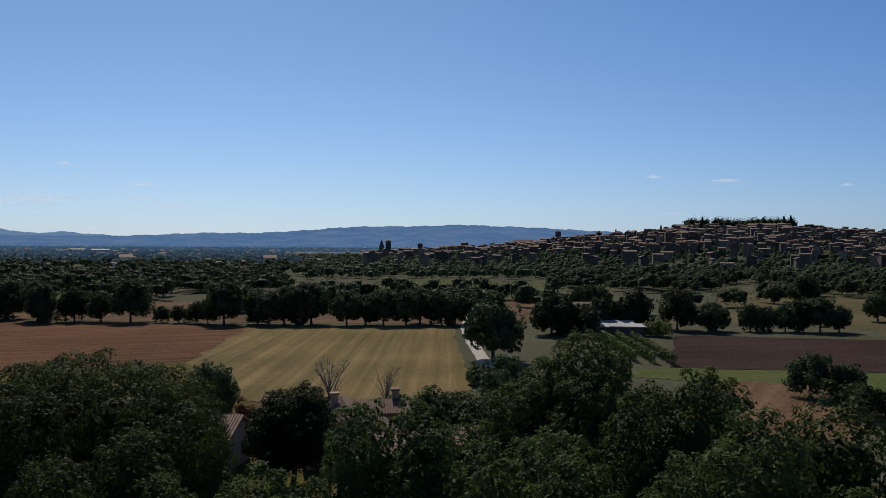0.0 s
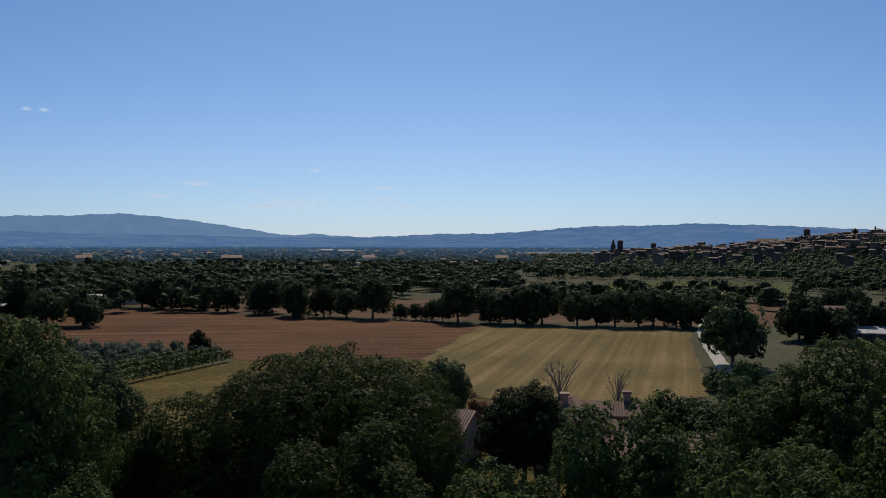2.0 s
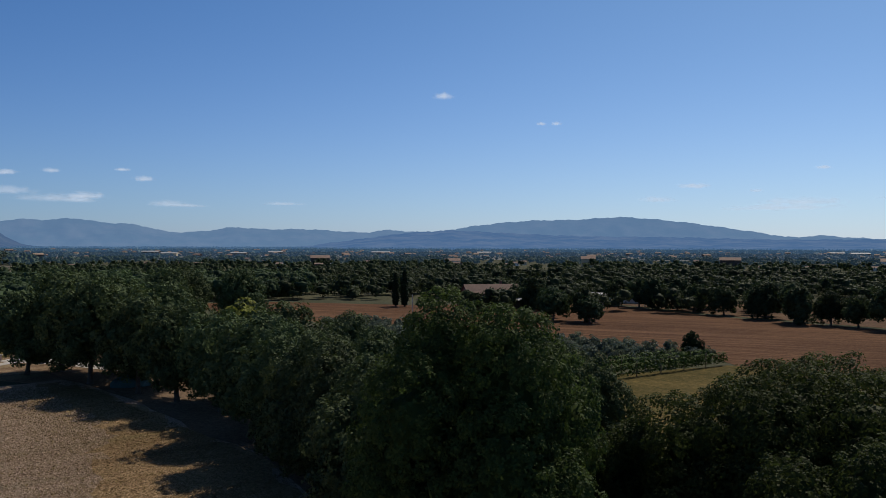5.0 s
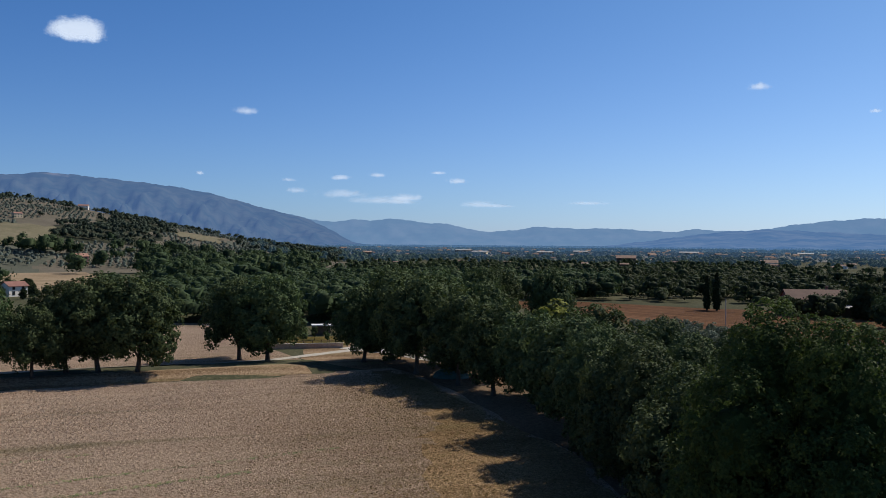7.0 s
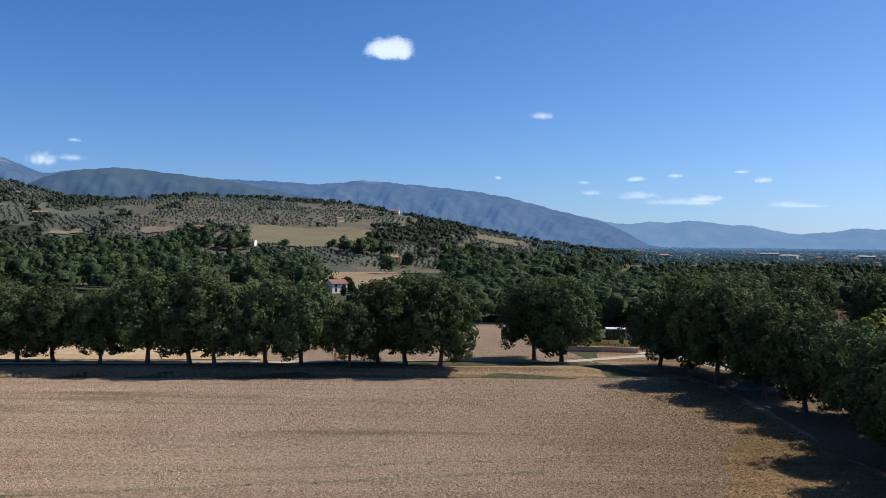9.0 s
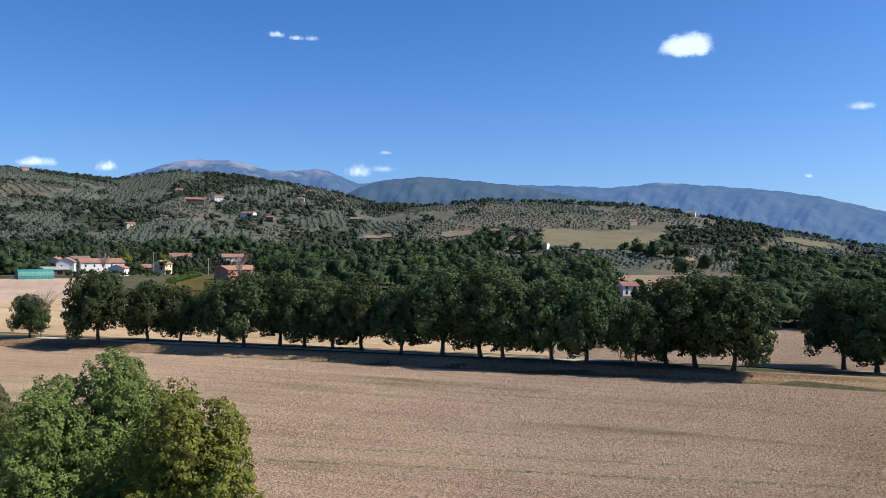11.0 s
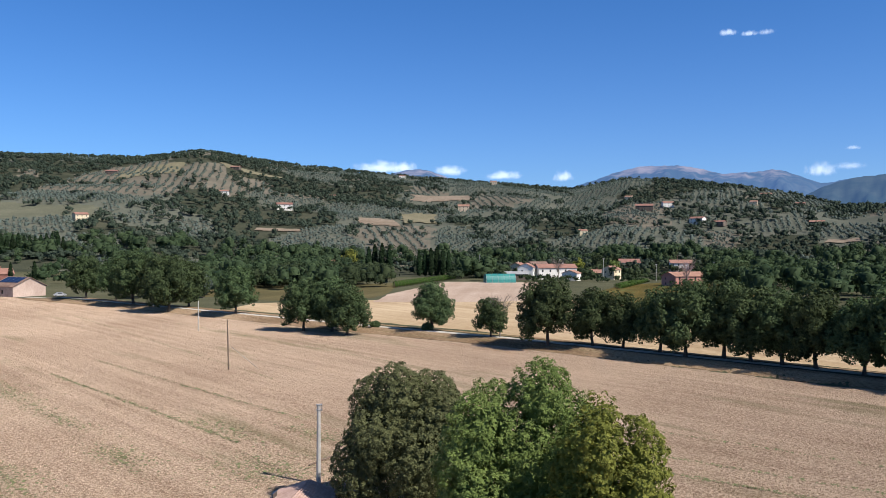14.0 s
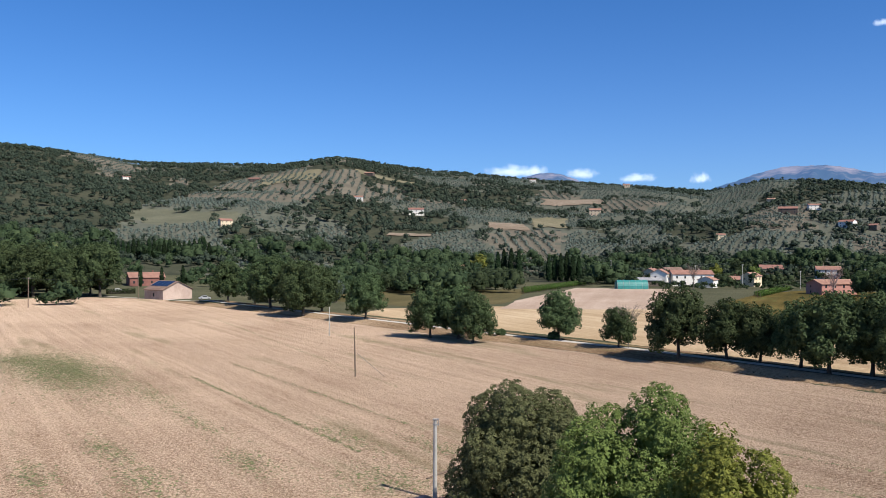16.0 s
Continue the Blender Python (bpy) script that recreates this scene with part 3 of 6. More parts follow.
field("field_brown", [(-240, 110), (-225, 142), (-190, 163), (-152, 210), (-104, 195), (-64, 191), (-36, 180), (-35, 127), (-61, 118), (-72, 126), (-88, 126), (-118, 120), (-142, 122), (-160, 112)], BROWN, "red-brown ploughed field with fine furrows")
field("field_striped", [(-36, 180), (7, 183), (6.5, 104), (-8, 92), (-22, 98), (-35, 127)], STRIPED, "mown yellow-green stubble field in pale stripes", 0.06)
field("field_grass", [(-70, 92), (-62, 117), (-35, 127), (-22, 98), (-8, 90), (-6, 52), (-34, 50), (-60, 56), (-74, 66)], DRYGRASS, "dry yellow grass meadow", 0.06)
field("field_dark", [(37, 124), (51, 168), (120, 156), (100, 108), (67, 119)], DARKSOIL, "dark brown freshly ploughed field")
field("field_green", [(26, 118), (37, 123.5), (67, 118.5), (100, 107), (92, 96), (60, 103), (38, 109)], GREENF, "narrow green meadow strip")
field("field_tilled", [(30, 80), (37, 108.5), (44, 112), (62, 97), (46, 84), (40, 76)], TILLED, "reddish tilled soil patch", 0.06)
field("field_pale", [(70, 194), (110, 176), (200, 235), (150, 300), (110, 310)], PALEF, "pale green stubble field")
field("field_stubble", [(20, 198), (30, 285), (62, 275), (46, 197)], TILLED, "reddish stubble field with straw rows")
field("field_meadow", [(10, 300), (-32, 372), (10, 430), (60, 400), (46, 312)], GREENF, "flat green meadow by the town")
field("field_gold", [(-130, -20), (-129, -60), (-128, -128), (-121, -212), (-139, -230), (-176, -218), (-202, -200), (-224, -190), (-228, -160), (-180, -90), (-160, -30)], GOLD, "golden harvested stubble field in swathes", 0.045)
field("field_orchard", [(-170, -209), (-188, -226), (-202, -240), (-298, -308), (-334, -268), (-300, -238), (-234, -198), (-214, -182), (-194, -189)], PINKSOIL, "pinkish bare soil plot beside a greenhouse", 0.075)
field("field_yard", [(-227, -166), (-206, -116), (-277, -133), (-390, -190), (-380, -232), (-330, -226), (-250, -186)], DRYGRASS, "dry yellow-green paddock beside houses")
field("field_behind", [(-126, 30), (-125, -20), (-165, -24), (-200, 0), (-190, 24)], FRONT, "pale stubble slope behind the oaks")
field("field_under_oaks", [(-122, 40.5), (-100, 40.8), (-62, 38.5), (-47, 34), (-36, 28), (-24, 27), (-30, 40), (-44, 47), (-62, 51), (-96, 55), (-122, 52)], LITTER, "leaf litter under the oaks, darkened to deepen their shade", 0.08)
field("field_garden", [(-150, -236), (-186, -228), (-204, -243), (-270, -310), (-200, -330), (-140, -300)], PALEF, "pale green grass between garden trees")
field("field_beyond", [(-152, 214), (-104, 199), (-64, 195), (-20, 192), (10, 191), (14, 240), (-40, 262), (-120, 262), (-170, 240)], TILLED, "brown stubble field beyond the tree line", 0.045)
field("field_tan", [tuple(at(a, d).xy) for a, d in ((89.3, 330), (95.6, 322), (96.2, 400), (95.4, 505), (90.2, 510), (88.8, 420))], PLOT_TAN, "pale tan stubble field between the woods", 0.05)
field("yard_entrance", [(-150, 36), (-128, 30), (-113.5, 36), (-100, 47), (-98, 64), (-140, 64)], VERGE, "bare dusty yard beside the lane", 0.045)


def slope_at(az, el):
    """Distance at which the hillside shows at this elevation."""
    ds = np.arange(330.0, 1500, 4)
    a = radians(az)
    e = np.degrees(np.arctan2(ground_z(-np.sin(a) * ds, np.cos(a) * ds) - 18, ds))
    return float(ds[int(np.argmax(e >= el))]) if (e >= el).any() else 1400.0


# pale plots on the slopes
PLOT = soil("dry_hill_pasture", (0.115, 0.108, 0.066), (0.165, 0.150, 0.098), (0.225, 0.20, 0.135), 6.0, 40, 0.3, (0.14, 0.15, 0.07), 0.5)
BARE_PLOT = soil("bare_hill_soil", (0.14, 0.108, 0.078), (0.205, 0.162, 0.122), (0.28, 0.23, 0.18), 5.0, 40, 0.4, (0.12, 0.125, 0.075), 0.5)
PLOTS = [("pasture", 92.0, 100.0, -0.4, 0.85, PLOT, "pale dry pasture on the slope"), ("pasture_low", 82.0, 84.8, 0.0, 0.35, PLOT, "pale dry pasture low on the slope"), ("bare", 139.5, 142.2, 1.4, 1.8, BARE_PLOT, "bare pinkish plot on the slope"),
         ("grass", 136.8, 139.2, 1.5, 2.1, PLOT, "dry grass plot on the slope"), ("vines", 134.5, 138.5, 3.0, 3.4, BARE_PLOT, "reddish tilled plot with rows on the slope"), ("stubble", 104.6, 106.6, 0.4, 0.75, BARE_PLOT, "small golden plot on the slope"),
         ("yellow", 110.0, 112.0, 0.2, 0.4, BARE_PLOT, "small golden plot on the slope"), ("terrace", 147.0, 151.0, 4.7, 4.9, PLOT, "pale terrace below the hilltop"), ("orchard", 153.5, 157.5, 4.5, 5.0, PLOT, "pale orchard plot below the ridge"), ("track", 146.0, 149.0, 0.9, 1.05, BARE_PLOT, "bare track above the woods")]
PLOT_D = [(slope_at((q[1] + q[2]) / 2, q[3]), slope_at((q[1] + q[2]) / 2, q[4])) for q in PLOTS]


def open_ground(x, y):
    """True where no plot lies."""
    az, d = np.degrees(np.arctan2(-x, y)), np.hypot(x, y)
    k = np.ones(len(x), bool)
    for q, (d0, d1) in zip(PLOTS, PLOT_D):
        k &= ~((az > q[1]) & (az < q[2]) & (d > d0 - 10) & (d < max(d1, d0 + 12) + 4))
    return k

# ---------------------------------------------------------------- near trees
def put(t, x, y, turn=None):
    t.matrix_basis = spin(x, y, fz(x, y), 1, None, turn)
    return t


NEAR = "trees round the farmhouse"
GARDEN_OAKS = (
        ("large leafy oak beside the field corner", 15.4, 6.0, 1.6, 120000, 0.108, 16, 0.35, -26, 28, NEAR_OAK),
        ("broad leafy oak with a wide crown", 11.8, 9.6, 1.2, 150000, 0.118, 22, 0.35, -17.3, 44, NEAR_OAK),
        ("tall dense oak beside the house", 13.3, 5.4, 1.8, 100000, 0.106, 15, 0.3, 7.9, 43, NEAR_OAK),
        ("leafy tree with fresh green tips", 14.1, 3.6, 2.5, 60000, 0.095, 11, 0.25, 8.2, 25, NEAR_OAK),
        ("leafy tree with yellow-green tips", 14.0, 3.7, 2.5, 56000, 0.088, 11, 0.25, 7.6, 18.6, NEAR_OAK),
        ("leafy tree at the garden's end", 13.7, 4.3, 2.5, 52000, 0.095, 11, 0.25, 12.6, 23.2, NEAR_OAK),
)
GARDEN_TREES = (
        ("slim leafy tree before the farmhouse", 12.6, 3.3, 2.5, 44000, 0.098, 9, 0.2, -0.7, 29, NEAR_OAK),
        ("leafy tree with ragged top", 12.0, 3.2, 2.5, 44000, 0.094, 10, 0.2, -3.4, 21, NEAR_OAK),
        ("leafy tree with dense lower crown", 12.8, 3.4, 2.5, 46000, 0.095, 10, 0.2, 3.2, 22, NEAR_OAK),
        ("leafy tree leaning over the garden", 11.0, 4.2, 2.0, 50000, 0.105, 11, 0.22, -11, 30, NEAR_OAK),
        ("low leafy tree between the oaks", 8.4, 3.9, 1.0, 34000, 0.115, 10, 0.2, -25.5, 39, NEAR_OAK),
        ("small dense green tree", 6.9, 3.0, 0.6, 14000, 0.14, 9, 0.2, -19.2, 79, OAK),
        ("leafy tree beside the tall oak", 9.6, 3.4, 1.0, 36000, 0.10, 10, 0.2, 1.6, 40, NEAR_OAK),
        ("bushy tree between the near trees", 10.2, 3.4, 1.0, 36000, 0.10, 10, 0.2, 5.2, 33, NEAR_OAK),
        ("round dense dark evergreen tree", 7.8, 3.8, 1.5, 36000, 0.11, 12, 0.25, -9.1, 61, OAK_DARK))
for label, h, r, base, count, leaf, boughs, girth, x, y, mat in GARDEN_OAKS + GARDEN_TREES:
    put(tree(label, h, r, base, count, leaf, mat, boughs, girth, group=NEAR), x, y)

ROW = "oaks along the lane"
oak_kinds = [tree("dark green oak beside a gravel lane", 13.5, 6.1, 1.9, 11000, 0.32, OAK, 13, 0.38, group=ROW) for _ in range(5)]
ROW_A = [(-136, 22, 1.08), (-131, 25.5, 1.02), (-122, 6, 1.12), (-124, 1, 1.05), (-125, -3, 1.0), (-121, -7, .72), (-122, -14, 1.02), (-122, -19, 1.04), (-121, -26, 1.04), (-123, -30, 1.08), (-123, -36, 1.05),
         (-124, -43, .85), (-125, -50, .9), (-125, -55, .92), (-125, -60, .9), (-126, -65, .88), (-123, -70, .92), (-125, -76, .84), (-126, -84, .72), (-124, -89, .84), (-120, -96, .9),
         (-122, -112, .60), (-122, -129, .80), (-108, -140, .84), (-110, -148, .9), (-106, -153, .8), (-114, -196, .80), (-117, -228, .9), (-108, -222, 1.0), (-110, -250, 1.0), (-112, -268, .9), (-110, -288, .95), (-113, -240, .95)]
for k, (x, y, s) in enumerate(ROW_A):
    x, y = x * 0.956, y * 0.956
    copy_thing(oak_kinds[k % 5], spin(x, y, fz(x, y), s * .98 * rng.uniform(.90, 1.04) * (1.15 if y < -180 else .92 if y > -58 else 1)))
fine_oaks = [tree("dark green oak beside the field", 13.5, 6.1, 1.7, 30000, 0.20, OAK, 14, 0.38, group=ROW) for _ in range(2)]
ROW_B = [(-121, 40.5, .9), (-121, 45, 1.1), (-114, 49, 1.05), (-108, 44, 1.06), (-102, 50, 1.0), (-97, 45.5, 1.0), (-89, 46.5, .95), (-85, 53, .95), (-81, 47.5, .88), (-74, 50, .84), (-68, 44.5, .82), (-63, 51, .8), (-60, 42.5, .8), (-54, 48, .76), (-53, 40, .8), (-47, 38.5, .78), (-41, 37, .76), (-36, 44, .8), (-44, 50, .72), (-35, 33, .8)]
for k, (x, y, s) in enumerate(ROW_B):
    y, s = y - 2.5, s * (1.03 if x > -78 else 0.87 if x > -100 else 0.94)
    copy_thing(fine_oaks[k % 2] if x > -64 else oak_kinds[(k + 2) % 5], spin(x, y, 0, s))
fine_oaks[0].matrix_basis, fine_oaks[1].matrix_basis = spin(-57, 54, 0, .8), spin(-38, 50, 0, .75)
for k, o in enumerate(oak_kinds):
    for j in range(3):
        q = at(167.0 + 1.9 * k + 0.6 * j, 352 + 9 * j + 4 * k)
        copy_thing(o, spin(q.x, q.y, 0, rng.uniform(1.35, 1.7)))
    o.matrix_basis = spin((-150, -160, -170, -165, -155)[k], (62, 75, 60, 82, 90)[k], 0, 0.95)

for a, d, k in ((118.6, 398, .82), (117.7, 392, .9), (116.8, 402, .86), (116.0, 396, .8), (117.2, 415, .95)):
    q = at(a, d)
    copy_thing(oak_kinds[int(a * 10) % 5], spin(q.x, q.y, fz(q.x, q.y), k))
put(tree("grey-green bushy tree at the field's edge", 9.7, 4.8, 0.4, 84000, 0.105, GREY_LEAF, 13, 0.2), -38.5, -41.3)
put(tree("bright green poplar clump", 11.7, 4.7, 0.4, 78000, 0.10, BRIGHT_LEAF, 11, 0.18, PALE_BARK), -33.6, -26.9)
put(tree("yellowing tree in early autumn colour", 10.6, 3.2, 0.4, 44000, 0.105, YELLOW_LEAF, 10, 0.16, PALE_BARK), -32.4, -20.7)

# ---------------------------------------------------------------- woods of the plain
MID = "trees between the fields"
mid_kinds = [tree("dark green field tree", h, r, base, 3600, 0.46, WOOD_LEAF, b, 0.3, group=MID) for h, r, base, b in ((9.5, 4.8, 1.5, 10), (10.5, 4.0, 0.4, 9), (8.6, 5.0, 1.2, 11), (9.8, 4.6, 0.3, 8), (8.2, 4.2, 0.3, 9), (10.0, 5.2, 1.6, 12))]
mids = [(x, y, rng.uniform(.68, 1.0)) for x, y in ((-96, 199), (-84, 190), (-78, 193), (-72, 193), (-65, 192), (-87, 195), (-97, 197), (-108, 201), (-119, 205), (-125, 207), (-131, 204), (-138, 208), (-146, 209), (-43, 187), (-36, 189), (-33, 186), (-30, 188), (-27, 186), (-24, 188), (-16, 186), (-12, 188), (-8, 186), (-3, 187), (0, 190), (5, 187), (8, 190), (11, 187), (26, 167), (28, 172), (39, 187), (36, 190), (46, 178), (55, 179), (60, 174), (63, 178), (111, 262), (119, 258), (-127, 156), (-120, 159), (-117, 157), (-133, 162), (-150, 176), (-160, 180))]
for x, y, s in mids:
    copy_thing(mid_kinds[int(rng.integers(6))], spin(x, y, 0, s))
copy_thing(mid_kinds[0], spin(11.5, 131, 0, 1.1))
copy_thing(mid_kinds[2], spin(46.5, 99, 0, .62))
copy_thing(mid_kinds[3], spin(49.5, 97, 0, .45))
for x, y, s in ((70, 177, .6), (73, 177, .55), (77, 176, .6), (80, 176, .7), (84, 175, .75), (88, 175, .6), (-58, 192, .45), (-54, 191, .45), (-50, 190, .5), (-47, 189, .5)):
    copy_thing(mid_kinds[int(rng.integers(6))], spin(x, y, 0, s))
for k, o in enumerate(mid_kinds):
    o.matrix_basis = spin(110 + 6 * k, 200 - 2 * k, 0, .8)


for a, d, k in ((93.1, 288, .5), (93.7, 283, .42), (95.0, 290, .55), (95.6, 296, .6), (92.4, 300, .45), (94.6, 306, .75), (93.4, 310, .8)):
    q = at(a, d)
    copy_thing(mid_kinds[int(d) % 6], spin(q.x, q.y, 0, k))


def grove(name, centres, radii, heights, per, leaf, material, label, category, core=True):
    """Many far trees: each a lumpy closed crown with leaf sprays standing out of it."""
    n = len(centres)
    ph = rng.uniform(0, 6, (n, 1, 4))

    def shape(e, r0, r1):
        lump = 1 + 0.2 * np.sin(e[:, :, :1] * 4 + ph[:, :, :1]) * np.sin(e[:, :, 1:2] * 4 + ph[:, :, 1:2]) + 0.1 * np.sin(e[:, :, 2:] * 7 + ph[:, :, 2:3])
        q = e * lump * rng.uniform(r0, r1, (*e.shape[:2], 1))
        q[:, :, 0] *= radii[:, None]
        q[:, :, 1] *= radii[:, None]
        q[:, :, 2] = heights[:, None] * (0.55 + 0.45 * q[:, :, 2])
        return centres[:, None, :] + q

    e = rng.normal(size=(n, per, 3))
    e /= np.linalg.norm(e, axis=2, keepdims=True)
    v, q = leaf_quads(shape(e, 0.9, 1.14).reshape(-1, 3), leaf, 0.9, e.reshape(-1, 3), 0.55, True)
    if core:
        ring = 5
        el = np.radians((-38, 34))
        a = np.arange(ring) * 2 * math.pi / ring
        unit = np.array([(math.cos(x + 0.4 * k) * math.cos(y), math.sin(x + 0.4 * k) * math.cos(y), math.sin(y)) for k, y in enumerate(el) for x in a] + [(0, 0, 1)])
        cv = shape(np.repeat(unit[None], n, 0), 0.66, 0.86)
        f = []
        for k in range(1):
            for m in range(ring):
                p0, p1, p2, p3 = k * ring + m, k * ring + (m + 1) % ring, (k + 1) * ring + (m + 1) % ring, (k + 1) * ring + m
                f += [(p0, p1, p2), (p0, p2, p3)]
        f += [(ring + m, ring + (m + 1) % ring, 2 * ring) for m in range(ring)]
        f = (np.array(f)[None] + (np.arange(n) * (2 * ring + 1))[:, None, None]).reshape(-1, 3)
        q = np.concatenate([q, f + len(v)])
        v = np.concatenate([v, cv.reshape(-1, 3)])
    return tagged(new(name, mesh_np(name, v, quads=q, material=material, smooth=True)), label, category, kind="stuff")


def scatter(n, az0, az1, d0, d1):
    a = np.radians(rng.uniform(az0, az1, n))
    d = np.sqrt(rng.uniform(d0 * d0, d1 * d1, n))
    x, y = -np.sin(a) * d, np.cos(a) * d
    return x, y


def wood(name, x, y, r, h, per, leaf, material, label, core=True, lobes=1):
    n = len(x)
    if lobes > 1:
        rr, hh = rng.uniform(*r, n), rng.uniform(*h, n)
        x3, y3, r3, h3 = (np.repeat(q, lobes) for q in (x, y, rr, hh))
        m = len(x3)
        ang, off = rng.uniform(0, 2 * math.pi, m), rng.uniform(0.2, 0.62, m) * r3
        rl = r3 * rng.uniform(0.5, 0.78, m)
        sub = np.minimum(h3 * rng.uniform(0.5, 0.74, m), rl * 1.75)
        cx, cy = x3 + np.cos(ang) * off, y3 + np.sin(ang) * off
        return grove(name, np.c_[cx, cy, ground_z(x3, y3) + (h3 - sub) * rng.uniform(0.1, 1.0, m)], rl, sub, per, leaf, material, label, "woods", core)
    return grove(name, np.c_[x, y, ground_z(x, y)], rng.uniform(*r, n), rng.uniform(*h, n), per, leaf, material, label, "woods", core)


# woods at the foot of the hills and between the fields
x, y = scatter(3600, 76, 182, 300, 640)
az = np.degrees(np.arctan2(-x, y))
d = np.hypot(x, y)
clear = (az > 117) & (az < 142) & (d < 470) | (az > 119) & (az < 132.5) & (d < 575) | (az > 135.5) & (az < 142.5) & (d < 520) | (az > 87) & (az < 95) & (d < 590) & (lumpy(x, y, 25) < .5) | (az > 158) & (az < 168) & (d < 560) | (az > 140) & (az < 150) & (d < 330)
belt = lumpy(x, y, 30.0) + rng.normal(0, .2, len(x)) > np.where(d > 430, -0.08, 0.0)
k = belt & ~clear & open_ground(x, y)
wood("foothill_woods", x[k], y[k], (3.4, 7.4), (5, 14), 36, 0.85, WOOD_LEAF, "dark green woods at the foot of the hills", True, 5)
x, y = scatter(1500, 56, 86, 165, 380)
k = (np.hypot(x, y) > np.interp(np.degrees(np.arctan2(-x, y)), (56, 64, 70, 86), (275, 262, 185, 190)))
wood("lane_woods", x[k], y[k], (3.2, 5.6), (5.5, 9), 28, 0.6, WOOD_LEAF, "dense dark woods behind the lane", True, 3)
x, y = scatter(3600, -40, 58, 225, 460)
az = np.degrees(np.arctan2(-x, y))
d = np.hypot(x, y)
clear = (az > 44) & (d < 272) | (az > -9) & (az < 9) & (d > 285) | (az > -34) & (az < -9) & (d < 330) & (lumpy(x, y, 16) < .45) | (az > 14) & (az < 24) & (d < 275)
k = (lumpy(x, y, 26.0) + rng.normal(0, .3, len(x)) > np.where(az < 14, 0.12, -0.12)) & ~clear
wood("valley_woods", x[k], y[k], (2.8, 5.0), (4.5, 8), 30, 0.55, WOOD_LEAF, "dark tree belts beyond the ploughed fields", True, 4)
x, y = scatter(650, 140, 155, 365, 500)
k = lumpy(x, y, 22.0) > -0.25
wood("lane_end_woods", x[k], y[k], (3.6, 6), (6.5, 10.5), 24, 0.65, WOOD_LEAF, "leafy woods behind the oak row", True, 4)
x, y = scatter(420, 117, 136, 440, 620)
az, d = np.degrees(np.arctan2(-x, y)), np.hypot(x, y)
k = (lumpy(x, y, 15.0) > -0.1) & ~((az > 126.8) & (az < 132) & (d < 490)) & ~((az > 119) & (az < 126.5) & (d < 475))
wood("farm_trees", x[k], y[k], (2.6, 4.6), (4.5, 8), 30, 0.55, WOOD_LEAF, "leafy trees round the farmhouses", True, 4)
x, y = scatter(260, 156, 170, 425, 560)
az, d = np.degrees(np.arctan2(-x, y)), np.hypot(x, y)
k = (lumpy(x, y, 14.0) > 0.05) & ~((az > 162.5) & (az < 166.5) & (d < 475))
wood("garden_trees", x[k], y[k], (2.4, 4.4), (3.5, 7), 30, 0.55, WOOD_LEAF, "leafy trees round the red house", True, 4)
# woods and hedges on the hills
x, y = scatter(30000, 74, 184, 540, 1600)
kind, gap, pair = cells(x, y)
az, d = np.degrees(np.arctan2(-x, y)), np.hypot(x, y)
crest = d / np.interp(az, HILL_AZ, HILL_D)
u = rng.uniform(size=len(x))
thick = lumpy(x, y, 19.0) + rng.normal(0, 0.3, len(x))
hedge_line = (gap < np.where(pair < 30, 16, 9)) & (pair < np.where((az > 86) & (az < 107), 30, 62)) & (thick > -0.75)
k = (kind == WOODED) & (thick > -0.7) & (u < 0.92) | hedge_line & (u < 0.8) | (u < 0.022) | (np.abs(crest - 0.985) < 0.03) & (thick > 0.05) & (u < 0.7)
k &= open_ground(x, y) & (crest < 1.03)
wood("hill_woods", x[k], y[k], (2.6, 5.2), (4.0, 8.0), 11, 1.1, HILL_LEAF, "dark oak woods and hedges across the hillside", True, 3)
# olive groves: close planting on grass, and wide rows up the slope on bare soil
for nm, step_a, step_b, turn, which, shrink in (("olive_groves", 6.4, 6.4, 0.5, OLIVES_DENSE, 0.80), ("olive_rows", 9.0, 5.0, math.radians(148), OLIVES_BARE, 0.70)):
    gx2, gy2 = np.meshgrid(np.arange(-1700, 1700, step_a), np.arange(-1700, 1700, step_b))
    ox, oy = (gx2 * math.cos(turn) - gy2 * math.sin(turn)).ravel(), (gx2 * math.sin(turn) + gy2 * math.cos(turn)).ravel()
    oaz, od = np.degrees(np.arctan2(-ox, oy)), np.hypot(ox, oy)
    keep = (oaz > 76) & (oaz < 184) & (od > 540) & (od < 1.03 * np.interp(oaz, HILL_AZ, HILL_D))
    ox, oy = ox[keep], oy[keep]
    kind, gap, pair = cells(ox, oy)
    oaz, od = np.degrees(np.arctan2(-ox, oy)), np.hypot(ox, oy)
    keep = (kind == which) & (gap > 7) & (rng.uniform(size=len(ox)) < 0.93) & (open_ground(ox, oy) | (oaz > 146) & (od > 1000) & (which == OLIVES_BARE))
    n = int(keep.sum())
    ox, oy = ox[keep] + rng.normal(0, 0.7, n), oy[keep] + rng.normal(0, 0.7, n)
    grove(nm, np.c_[ox, oy, ground_z(ox, oy)], rng.uniform(1.9, 3.1, n) * shrink, rng.uniform(3, 4.8, n) * shrink, 6, 1.1, OLIVE_LEAF, "grey-green olive trees in rows on the slopes", "olive grove")
# tree belts of the plain
x, y = scatter(9500, -40, 80, 440, 1000)
k = lumpy(x, y, 38.0) + rng.normal(0, .25, len(x)) > np.where(np.arctan2(-x, y) < 0.1, 0.1, np.where(np.hypot(x, y) > 620, 0.05, -0.1))
k &= ~((np.arctan2(-x, y) < 0.12) & (np.hypot(x, y) > 520))
